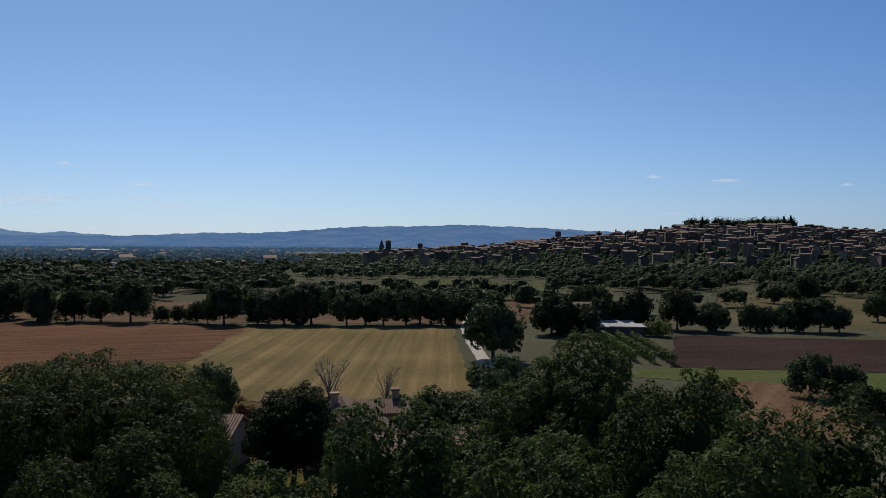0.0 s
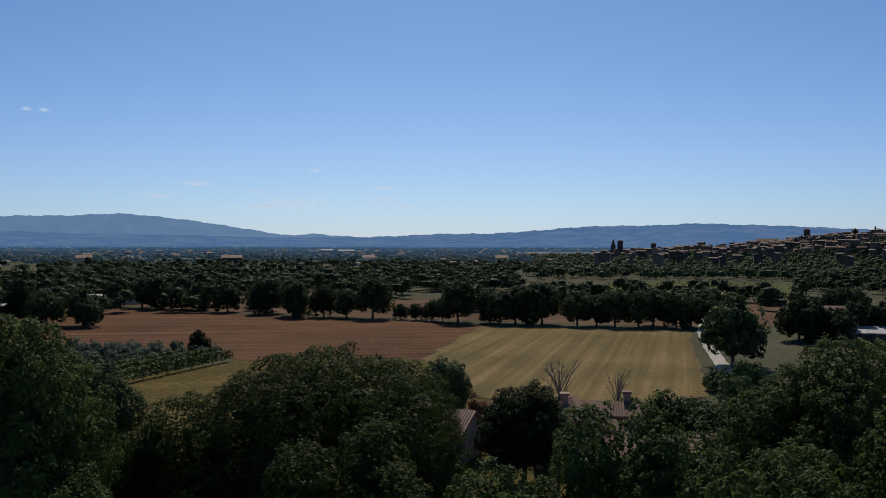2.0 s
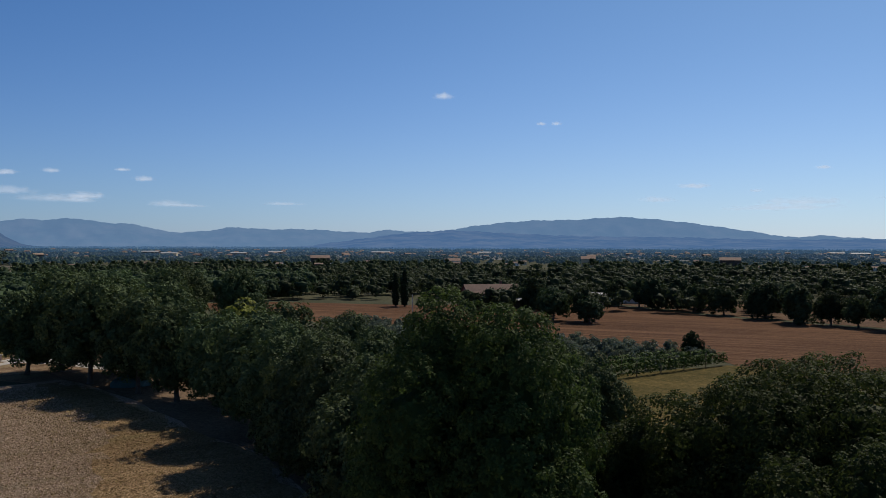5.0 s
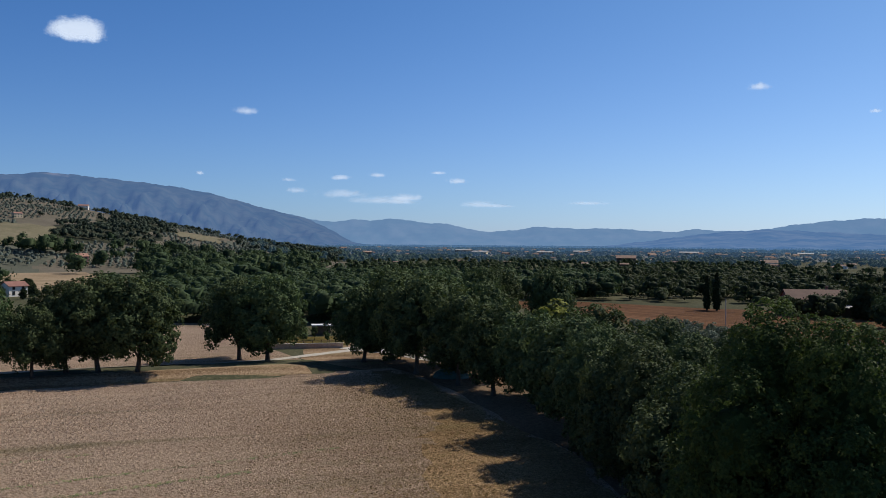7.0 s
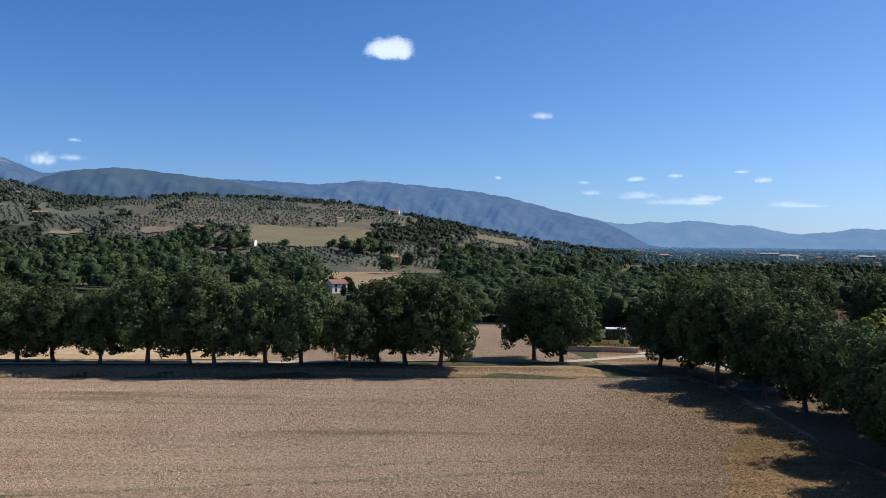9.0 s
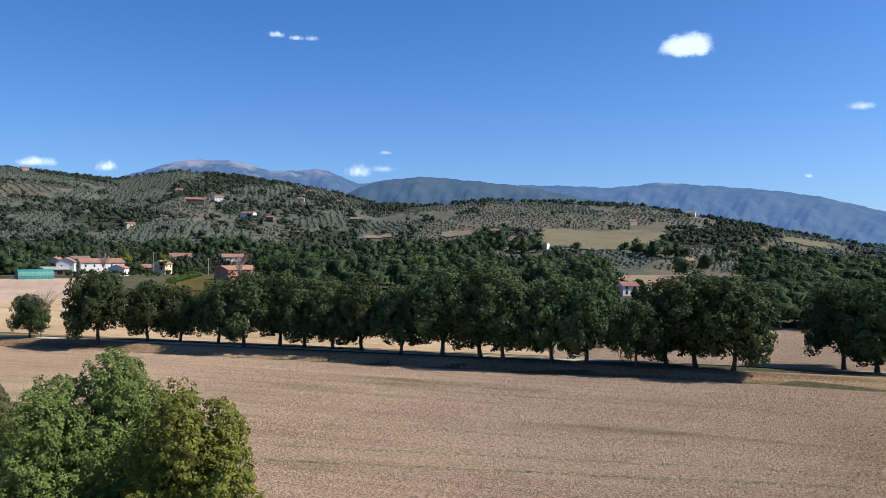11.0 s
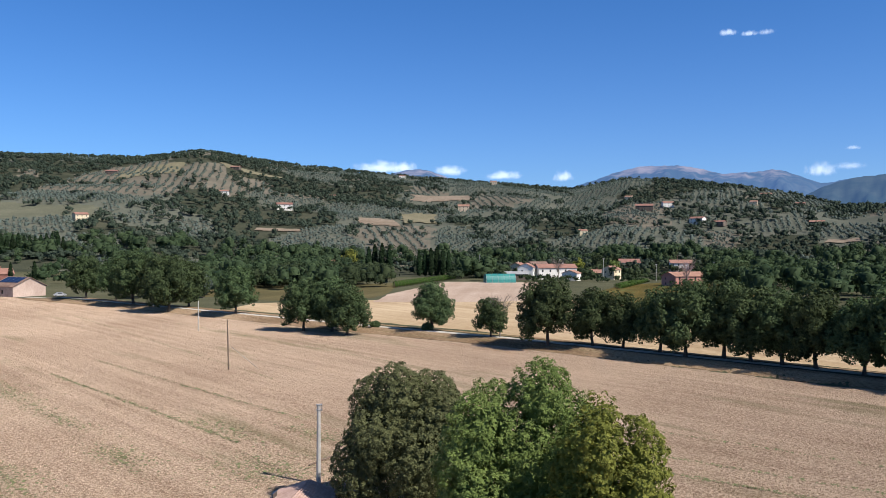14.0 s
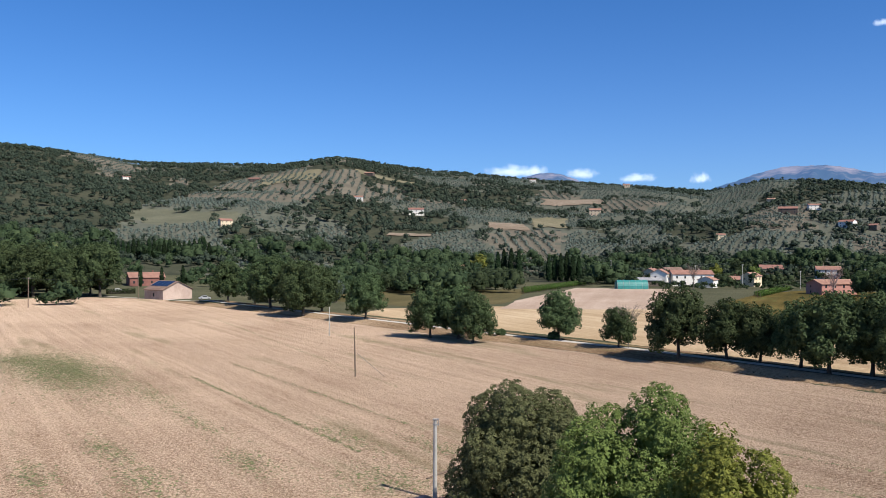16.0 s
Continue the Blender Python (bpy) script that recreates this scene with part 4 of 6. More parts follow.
near_k, far_k = k & (np.hypot(x, y) < 700), k & (np.hypot(x, y) >= 700)
wood("plain_trees", x[near_k], y[near_k], (2.5, 5), (4, 8), 11, 1.0, WOOD_LEAF, "dark tree belts across the valley floor", True, 2)

def air(m, haze_glow, amount):
    """Paints haze on a distant backdrop: blue emission stands in for the air before it."""
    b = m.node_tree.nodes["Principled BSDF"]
    b.inputs["Emission Color"].default_value, b.inputs["Emission Strength"].default_value = (*haze_glow, 1), amount
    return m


# the distance: plain and tree belts far beyond the fields, with haze as emission
HAZE_BLUE = (0.085, 0.19, 0.38)
first_leaf = air(leaf_material("leaves_of_backdrop_trees", (0.024, 0.038, 0.017), (0.070, 0.092, 0.044), (0.13, 0.135, 0.062), 0.1, 1.0), HAZE_BLUE, 0.11)
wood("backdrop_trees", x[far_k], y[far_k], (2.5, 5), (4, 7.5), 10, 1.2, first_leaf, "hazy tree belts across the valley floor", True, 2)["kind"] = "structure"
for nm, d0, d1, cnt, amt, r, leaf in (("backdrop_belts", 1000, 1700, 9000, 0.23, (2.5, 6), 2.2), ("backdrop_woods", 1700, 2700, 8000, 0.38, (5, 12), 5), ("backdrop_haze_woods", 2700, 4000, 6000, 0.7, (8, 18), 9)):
    far_leaf = air(leaf_material("leaves_of_" + nm, (0.024, 0.038, 0.017), (0.086, 0.108, 0.046), (0.16, 0.155, 0.065), 0.0, 1.1), HAZE_BLUE, amt)
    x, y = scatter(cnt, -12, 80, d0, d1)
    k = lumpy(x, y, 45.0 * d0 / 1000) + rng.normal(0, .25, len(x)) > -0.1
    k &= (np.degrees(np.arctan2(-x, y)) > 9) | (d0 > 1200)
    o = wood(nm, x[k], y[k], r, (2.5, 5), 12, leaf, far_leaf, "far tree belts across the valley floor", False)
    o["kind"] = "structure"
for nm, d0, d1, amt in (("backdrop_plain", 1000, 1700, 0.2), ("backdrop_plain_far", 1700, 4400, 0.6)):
    far_soil = air(soil("soil_of_" + nm, (0.06, 0.06, 0.035), (0.14, 0.12, 0.07), (0.26, 0.21, 0.13), grain=0.03), HAZE_BLUE, amt)
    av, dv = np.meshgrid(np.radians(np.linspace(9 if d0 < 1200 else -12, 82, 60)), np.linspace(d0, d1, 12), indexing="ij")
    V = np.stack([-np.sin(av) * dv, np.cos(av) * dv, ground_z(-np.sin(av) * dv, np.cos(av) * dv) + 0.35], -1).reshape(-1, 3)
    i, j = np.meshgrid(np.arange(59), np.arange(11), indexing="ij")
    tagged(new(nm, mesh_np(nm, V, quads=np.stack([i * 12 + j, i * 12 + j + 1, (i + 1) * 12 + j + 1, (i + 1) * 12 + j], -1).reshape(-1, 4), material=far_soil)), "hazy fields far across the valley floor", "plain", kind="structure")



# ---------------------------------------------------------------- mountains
def range_material(name, low, high, haze_glow, amount, bare=None):
    """Far slope: woods and pasture in drifts; distance haze is painted on as blue emission."""
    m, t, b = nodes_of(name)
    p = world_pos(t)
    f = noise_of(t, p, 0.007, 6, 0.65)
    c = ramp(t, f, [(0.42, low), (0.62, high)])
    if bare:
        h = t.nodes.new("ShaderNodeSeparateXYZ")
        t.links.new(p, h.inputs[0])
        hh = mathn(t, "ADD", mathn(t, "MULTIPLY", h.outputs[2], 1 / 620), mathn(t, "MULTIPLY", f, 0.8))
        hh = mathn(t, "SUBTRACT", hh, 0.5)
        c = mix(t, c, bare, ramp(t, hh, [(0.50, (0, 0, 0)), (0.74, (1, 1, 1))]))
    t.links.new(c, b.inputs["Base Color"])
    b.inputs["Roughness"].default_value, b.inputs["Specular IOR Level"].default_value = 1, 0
    b.inputs["Emission Color"].default_value = (*haze_glow, 1)
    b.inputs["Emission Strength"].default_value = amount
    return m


def mountain(name, peaks, d0, d1, base_el, material, label, az0, az1, spur=0.35, seed=0.0):
    """A range: ridge points (azimuth, elevation) joined in one ridge, with spurs running down to the plain."""
    az = np.arange(az0, az1, 0.2)
    u = np.linspace(0, 1, 34)
    ends = [(az0 - 2, base_el), *peaks, (az1 + 2, base_el)]
    e = np.interp(az, [q[0] for q in ends], [q[1] for q in ends])
    k = np.ones(7) / 7
    e = np.convolve(np.pad(e, 3, mode="edge"), k, "valid")
    e += 0.022 * np.sin(az * 3.1 + seed) + 0.016 * np.sin(az * 7.7 + 2 * seed) + 0.012 * np.sin(az * 15.1 + seed)
    A, U = np.meshgrid(np.radians(az), u, indexing="ij")
    E = np.repeat(e[:, None], len(u), 1)
    D = d0 + (d1 - d0) * U
    rough = np.sin(A * 90 + 6 * U + seed) * 0.5 + np.sin(A * 210 - 9 * U + 2 * seed) * 0.3 + np.sin(A * 470 + 15 * U) * 0.2
    shape = U ** (1.15 + spur * rough)
    Z = (18 + d1 * np.tan(np.radians(E))) * shape - 2 * (1 - U)
    V = np.stack([-np.sin(A) * D, np.cos(A) * D, Z], -1)
    na, nu = len(az), len(u)
    i, j = np.meshgrid(np.arange(na - 1), np.arange(nu - 1), indexing="ij")
    q = np.stack([i * nu + j, i * nu + j + 1, (i + 1) * nu + j + 1, (i + 1) * nu + j], -1).reshape(-1, 4)
    return tagged(new(name, mesh_np(name, V.reshape(-1, 3), quads=q, material=material, smooth=True)), label, "mountains", kind="structure")


BLUE_FAR = range_material("hazy_far_slopes", (0.030, 0.045, 0.046), (0.052, 0.062, 0.062), (0.19, 0.36, 0.66), 0.56)
BLUE_MID = range_material("hazy_mid_slopes", (0.018, 0.030, 0.028), (0.060, 0.068, 0.058), (0.098, 0.222, 0.50), 0.64)
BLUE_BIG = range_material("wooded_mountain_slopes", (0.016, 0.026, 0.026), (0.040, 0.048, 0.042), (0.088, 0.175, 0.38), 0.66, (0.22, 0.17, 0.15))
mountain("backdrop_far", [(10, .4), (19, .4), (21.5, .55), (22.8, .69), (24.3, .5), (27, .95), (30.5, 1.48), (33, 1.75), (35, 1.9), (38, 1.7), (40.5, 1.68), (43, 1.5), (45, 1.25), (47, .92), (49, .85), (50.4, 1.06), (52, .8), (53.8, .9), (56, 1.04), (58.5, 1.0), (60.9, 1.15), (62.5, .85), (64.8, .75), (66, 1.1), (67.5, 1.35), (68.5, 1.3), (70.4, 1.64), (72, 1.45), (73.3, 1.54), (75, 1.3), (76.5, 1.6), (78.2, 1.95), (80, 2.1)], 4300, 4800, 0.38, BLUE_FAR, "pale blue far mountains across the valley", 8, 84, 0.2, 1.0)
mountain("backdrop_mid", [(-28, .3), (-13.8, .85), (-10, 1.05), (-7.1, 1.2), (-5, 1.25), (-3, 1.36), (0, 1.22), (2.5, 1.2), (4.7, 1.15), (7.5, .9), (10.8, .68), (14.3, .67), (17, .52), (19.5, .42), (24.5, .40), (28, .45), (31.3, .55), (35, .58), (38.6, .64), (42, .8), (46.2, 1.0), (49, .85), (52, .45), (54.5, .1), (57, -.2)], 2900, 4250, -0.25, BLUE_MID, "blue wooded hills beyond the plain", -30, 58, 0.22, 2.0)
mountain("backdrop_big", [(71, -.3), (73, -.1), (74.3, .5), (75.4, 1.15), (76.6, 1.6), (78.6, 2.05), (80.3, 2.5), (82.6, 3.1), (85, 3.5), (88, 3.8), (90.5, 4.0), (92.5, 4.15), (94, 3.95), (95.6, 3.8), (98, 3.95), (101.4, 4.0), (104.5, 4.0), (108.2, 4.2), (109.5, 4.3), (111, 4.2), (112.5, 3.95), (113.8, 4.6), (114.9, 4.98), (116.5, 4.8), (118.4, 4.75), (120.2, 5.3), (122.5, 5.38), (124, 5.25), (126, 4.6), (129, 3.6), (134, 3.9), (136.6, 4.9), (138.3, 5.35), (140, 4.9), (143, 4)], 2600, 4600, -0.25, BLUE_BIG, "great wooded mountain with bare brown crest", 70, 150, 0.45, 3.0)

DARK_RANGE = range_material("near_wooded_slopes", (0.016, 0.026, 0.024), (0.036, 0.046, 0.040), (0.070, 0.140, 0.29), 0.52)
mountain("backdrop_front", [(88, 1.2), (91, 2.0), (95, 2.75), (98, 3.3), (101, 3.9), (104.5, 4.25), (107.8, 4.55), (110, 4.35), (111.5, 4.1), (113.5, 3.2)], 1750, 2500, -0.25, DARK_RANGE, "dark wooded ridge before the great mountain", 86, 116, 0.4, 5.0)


# ---------------------------------------------------------------- buildings
def box(bm, x0, x1, y0, y1, z0, z1):
    v = [bm.verts.new((x, y, z)) for z in (z0, z1) for x, y in ((x0, y0), (x1, y0), (x1, y1), (x0, y1))]
    for f in ((3, 2, 1, 0), (4, 5, 6, 7), (0, 1, 5, 4), (1, 2, 6, 5), (2, 3, 7, 6), (3, 0, 4, 7)):
        bm.faces.new([v[i] for i in f])


def box_mesh(name, dims, material):
    bm = bmesh.new()
    box(bm, *dims)
    return from_bm(name, bm, material)


def gable_walls(w, d, h, rise, material):
    """Walls of a house with gables on the two short sides; ridge along x."""
    bm = bmesh.new()
    a = [bm.verts.new(p) for p in ((-w / 2, -d / 2, -1), (w / 2, -d / 2, -1), (w / 2, d / 2, -1), (-w / 2, d / 2, -1), (-w / 2, -d / 2, h), (w / 2, -d / 2, h), (w / 2, d / 2, h), (-w / 2, d / 2, h), (-w / 2, 0, h + rise), (w / 2, 0, h + rise))]
    for f in ((0, 1, 5, 4), (2, 3, 7, 6), (1, 2, 6, 9, 5), (3, 0, 4, 8, 7), (4, 5, 9, 8), (6, 7, 8, 9), (3, 2, 1, 0)):
        bm.faces.new([a[i] for i in f])
    return from_bm("wall", bm, material)


def gable_roof(w, d, h, rise, material, over=0.45, thick=0.18):
    """Two roof slabs with eaves."""
    bm = bmesh.new()
    k = rise / (d / 2)
    for s in (-1, 1):
        y1, z1 = s * (d / 2 + over), h - k * over
        lo = [bm.verts.new((x, y, z + 0.02)) for x, y, z in ((-w / 2 - over, 0, h + rise), (w / 2 + over, 0, h + rise), (w / 2 + over, y1, z1), (-w / 2 - over, y1, z1))]
        hi = [bm.verts.new(v.co + Vector((0, 0, thick))) for v in lo]
        bm.faces.new(lo)
        bm.faces.new(hi)
        for i in range(4):
            bm.faces.new((lo[i], lo[(i + 1) % 4], hi[(i + 1) % 4], hi[i]))
    return from_bm("roof", bm, material)


def tile_ribs(w, d, h, rise, material, run, over=0.45, thick=0.18):
    """Runs of half-round tiles down both slopes."""
    bm = bmesh.new()
    k = rise / (d / 2)
    for s in (-1, 1):
        y1, z1 = s * (d / 2 + over), h - k * over
        for i in range(int((w + 2 * over) / run)):
            x = -w / 2 - over + (i + 0.5) * run
            a, b = Vector((x, 0, h + rise + thick)), Vector((x, y1, z1 + thick))
            tube(bm, [a, a.lerp(b, 0.5), b], [run * 0.36] * 3, 5)
    return from_bm("roof_tiles", bm, material)


def window_mesh(w=0.9, h=1.3):
    bm = bmesh.new()
    box(bm, -w / 2, w / 2, -0.05, 0.03, 0, h)
    return from_bm("window", bm, DARK_GLASS)


def chimney_mesh(material):
    bm = bmesh.new()
    box(bm, -0.3, 0.3, -0.3, 0.3, -1.2, 0.9)
    return from_bm("chimney", bm, material)


WINDOW, SMALL_WINDOW = window_mesh(), window_mesh(0.7, 0.9)


def house(name, label, w, d, h, rise, walls, roofing, cols=3, floors=2, chimney=True, category="house", group="", tiles=0.0, side=True):
    t = thing(name, label, category, group)
    part("wall", gable_walls(w, d, h, rise, walls), t)
    part("roof", gable_roof(w, d, h, rise, roofing), t)
    if tiles:
        tagged(part("roof_tiles", tile_ribs(w, d, h, rise, roofing, tiles), t), "", kind="stuff")
    for f in range(floors):
        z = h / floors * f + h / floors * 0.3
        for c in range(cols):
            x = -w / 2 + w * (c + 0.5) / cols
            part("window", WINDOW, t, m=Matrix.Translation((x, -d / 2, z)))
            if side:
                part("window", WINDOW, t, m=Matrix.Translation((x, d / 2, z)) @ Matrix.Rotation(math.pi, 4, "Z"))
        if side:
            for s in (-1, 1):
                part("window", SMALL_WINDOW, t, m=Matrix.Translation((s * w / 2, d * 0.2, z)) @ Matrix.Rotation(s * math.pi / 2, 4, "Z"))
    if chimney:
        stack = part("chimney", chimney_mesh(walls), t, m=Matrix.Translation((w * 0.22, d * 0.12, h + rise)))
        part("cap", box_mesh("cap", (-0.42, 0.42, -0.42, 0.42, 0.9, 1.05), roofing), stack, "tiled chimney cap")
    return t


def face(az, d, z=None, turn=0.0, s=1.0):
    """A pose on the ground whose front looks at the middle of the valley, turned by so many degrees."""
    p = at(az, d)
    return Matrix.Translation((p.x, p.y, fz(p.x, p.y) if z is None else z)) @ Matrix.Rotation(radians(az + turn), 4, "Z") @ Matrix.Diagonal((s, s, s, 1))


# the hill town
TOWN = "houses of the hill town"
town_kinds = []
for k in range(10):
    w, d, h = rng.uniform(6, 11), rng.uniform(5, 7), rng.uniform(8, 13)
    town_kinds.append(house("town_house", "old stone town house with a tiled roof", w, d, h, d * 0.15, (STONE_WALL, STONE_WALL, TOWN_CREAM)[k % 3], TILE, 2 if w < 12 else 3, 2, k % 2 == 0, "house", TOWN, side=False))
done = 0
for _ in range(4000):
    a, d = rng.uniform(-32, 3.5), rng.uniform(560, 1110)
    p = at(a, d)
    crest = np.interp(a, (-32, -12, -4, 3.5), (800, 840, 960, 1060))
    if d < crest and rng.uniform() > 0.42 or lumpy(p.x, p.y, 30) > 0.55:
        continue
    copy_thing(town_kinds[int(rng.integers(10))], face(a, d, None, rng.choice((0, 90)) + rng.normal(0, 14), rng.uniform(.7, .95)))
    done += 1
    if done > 270:
        break
for k, o in enumerate(town_kinds):
    o.matrix_basis = face(-30 + 3 * k, 1095)


def far_houses(n):
    """The crowd of small houses between the larger ones: walls in one mesh, roofs in another."""
    wv, wq, rv, rq = [], [], [], []
    while len(wv) < n * 8:
        a, d = rng.uniform(-33, 3.5), rng.uniform(620, 1110)
        p = at(a, d)
        if lumpy(p.x, p.y, 30) > 0.6 or d < np.interp(a, (-32, -12, -4, 3.5), (700, 740, 860, 1000)):
            continue
        w, dp, h = rng.uniform(2.2, 4.6), rng.uniform(2, 3.2), rng.uniform(5, 11)
        m = face(a, d, None, rng.choice((0, 90)) + rng.normal(0, 14))
        k, j = len(wv), len(rv)
        wv += [m @ Vector((x, y, z)) for z in (-2, h) for x, y in ((-w, -dp), (w, -dp), (w, dp), (-w, dp))]
        wq += [(k, k + 1, k + 5, k + 4), (k + 1, k + 2, k + 6, k + 5), (k + 2, k + 3, k + 7, k + 6), (k + 3, k, k + 4, k + 7)]
        r = dp * 0.25
        rv += [m @ Vector(q) for q in ((-w - .3, -dp - .3, h), (w + .3, -dp - .3, h), (w + .3, dp + .3, h), (-w - .3, dp + .3, h), (-w - .3, 0, h + r), (w + .3, 0, h + r))]
        rq += [(j, j + 1, j + 5, j + 4), (j + 2, j + 3, j + 4, j + 5), (j + 1, j + 2, j + 5, j + 5), (j + 3, j, j + 4, j + 4)]
    for nm, v, q, mat in (("town_walls", wv, wq, STONE_WALL), ("town_roofs", rv, rq, TILE)):
        q = np.array(q)
        f = np.concatenate([q[:, [0, 1, 2]], q[q[:, 2] != q[:, 3]][:, [0, 2, 3]]])
        tagged(new(nm, mesh_np(nm, np.array([tuple(x) for x in v]), tris=f, material=mat)), "crowded old stone houses of the hill town", "houses", kind="stuff")


far_houses(620)


def tower(label, w, h, spire, az, d):
    t = thing("bell_tower", label, "tower")
    bm = bmesh.new()
    box(bm, -w / 2, w / 2, -w / 2, w / 2, -4, h)
    box(bm, -w * 0.56, w * 0.56, -w * 0.56, w * 0.56, h, h + 0.5)
    part("shaft", from_bm("shaft", bm, STONE_WALL), t)
    bm = bmesh.new()
    bmesh.ops.create_cone(bm, cap_ends=True, segments=4, radius1=w * 0.72, radius2=0.05 if spire else w * 0.3, depth=spire or 1.5)
    bmesh.ops.rotate(bm, verts=bm.verts, matrix=Matrix.Rotation(math.pi / 4, 3, "Z"))
    bmesh.ops.translate(bm, verts=bm.verts, vec=(0, 0, h + 0.5 + (spire or 1.5) / 2))
    part("cap", from_bm("cap", bm, TILE), t)
    for f in range(4):
        part("belfry_opening", WINDOW, t, m=Matrix.Rotation(f * math.pi / 2, 4, "Z") @ Matrix.Translation((0, -w / 2, h * 0.78)) @ Matrix.Diagonal((1.6, 1, 2, 1)))
    t.matrix_basis = face(az, d)
    return t


tower("tall slim church tower with a pointed spire", 6.0, 15, 9, 2.6, 1100)
tower("square church tower of dark stone", 7.0, 20, 0, 2.15, 1105)
tower("squat square stone tower on the town's edge", 6.5, 14, 0, 0.0, 1100)
tower("square stone tower above the roofs", 7.0, 18, 0, -9.3, 1100)
house("castle_block", "long stone castle wing on the summit", 34, 12, 9, 2, STONE_WALL, TILE, 7, 2, False, "castle").matrix_basis = face(-17.6, 1085, None, 30)
house("villa", "cream villa with many windows below the summit", 30, 11, 9, 2, CREAM_WALL, TILE, 8, 2, True, "villa").matrix_basis = face(-22.2, 1040)
house("church", "long stone church with a low gable roof", 26, 11, 10, 3, STONE_WALL, TILE, 5, 1, False, "church").matrix_basis = face(-7.0, 1090)
x, y = scatter(6400, -36, 8, 430, 1120)
k = lumpy(x, y, 24.0) + rng.normal(0, .3, len(x)) > np.where(np.hypot(x, y) > 800, 0.0, -0.45)
wood("town_gardens", x[k], y[k], (2.0, 4.2), (3.5, 7), 12, 1.0, WOOD_LEAF, "dark garden trees among the town houses")
x, y = scatter(130, -24.2, -17.6, 1070, 1112)
wood("summit_pines", x, y, (3.5, 5.5), (14, 20), 40, 1.2, OAK_DARK, "dark pines crowning the town's summit")
cyp = [cypress(14, 1.7, 700, 0.9), cypress(11, 1.5, 600, 0.8)]
for a, d, s in ((-18.6, 1075, 1.35), (-20.2, 1078, 1.1), (-22.3, 1075, 1.3), (-23.5, 1078, 1.4), (-23.9, 1074, 1.45), (-13.1, 1090, 1), (-9.0, 1060, .9), (-5, 1080, .9), (-15, 1088, .8), (-19.4, 1072, 1.3), (-12, 1000, 1), (-3.2, 990, 1)):
    copy_thing(cyp[0], face(a, d, None, 0, s))
cyp[0].matrix_basis, cyp[1].matrix_basis = face(-16, 1086), face(-7.5, 1000)

# ---------------------------------------------------------------- villages of the plain
VILLAGE = "houses of the valley villages"
v_kinds = [house("village_house", "pale plastered village house with a tiled roof", rng.uniform(9, 16), 9, rng.uniform(4, 7), 2, (CREAM_WALL, WHITE_WALL, STONE_WALL)[k % 3], GREY_TILE, 2, 1, False, "house", VILLAGE, side=False) for k in range(6)]
for _ in range(130):
    a, d = rng.uniform(4, 72), 640 / rng.uniform(0.30, 1)
    copy_thing(v_kinds[int(rng.integers(6))], face(a, d, None, rng.uniform(-40, 40), rng.uniform(.35, .55)))
for _ in range(210):
    a, d = rng.uniform(3, 74), rng.uniform(1000, 2400)
    copy_thing(v_kinds[int(rng.integers(6))], face(a, d, None, rng.uniform(-40, 40), rng.uniform(.4, .75)))
for k, o in enumerate(v_kinds):
    o.matrix_basis = face(10 + 9 * k, 700)
SHED = "warehouses of the plain"
s_kinds = [house("warehouse", "long low pale warehouse with a flat gable roof", rng.uniform(20, 34), 14, 4.5, 1.5, STONE_WALL if k else CREAM_WALL, GREY_METAL, 4, 1, False, "warehouse", SHED, side=False) for k in range(3)]
for _ in range(5):
    a, d = rng.uniform(20, 68), rng.uniform(1300, 1900)
    copy_thing(s_kinds[int(rng.integers(3))], face(a, d, None, rng.uniform(-25, 25)))
for k, o in enumerate(s_kinds):
    o.matrix_basis = face(44 + 7 * k, 1500)

# ---------------------------------------------------------------- houses under the hills
FARMS = "houses under the hills"
house("farmhouse", "white two-storey farmhouse with a long terracotta roof", 22, 9, 6.4, 2.0, WHITE_WALL, ROOF_TILE, 5, 2, True, group=FARMS).matrix_basis = face(128.7, 472, None, 20)
house("farmhouse", "white gabled house beside the farmhouse", 8, 8.5, 6.8, 2.2, WHITE_WALL, ROOF_TILE, 2, 2, False, group=FARMS).matrix_basis = face(130.6, 466, None, 78)
house("annexe", "low white annexe with a red roof", 9, 8, 4, 1.6, WHITE_WALL, ROOF_TILE, 2, 1, False, group=FARMS).matrix_basis = face(127.6, 455, None, 75)
house("farmhouse", "cream house with a tiled roof among trees", 10, 8, 5.8, 1.8, CREAM_WALL, ROOF_TILE, 3, 2, True, group=FARMS).matrix_basis = face(131.2, 540, None, 70)
house("cottage", "small cream cottage with a tiled roof", 7.5, 8, 5.6, 1.8, CREAM_WALL, ROOF_TILE, 2, 2, False, group=FARMS).matrix_basis = face(125.0, 480, None, 60)
house("cottage", "low cottage with a deep porch roof", 11, 7, 3.0, 1.7, STONE_WALL, ROOF_TILE, 3, 1, True, group=FARMS).matrix_basis = face(126.2, 500, None, 15)
house("cottage", "cream cottage with a red roof by the woods", 13, 9, 4.0, 2.2, CREAM_WALL, ROOF_TILE, 3, 1, False, group=FARMS).matrix_basis = face(123.9, 560, None, 10)
house("farmhouse", "white house with a red roof by the woods", 13, 8, 5.0, 1.8, WHITE_WALL, ROOF_TILE, 4, 2, False, group=FARMS).matrix_basis = face(120.6, 545, None, 8)
house("farmhouse", "salmon pink house with a tiled roof", 18, 10, 4.6, 1.8, PINK_WALL, ROOF_TILE, 4, 2, True, group=FARMS).matrix_basis = face(120.3, 408, None, 40)
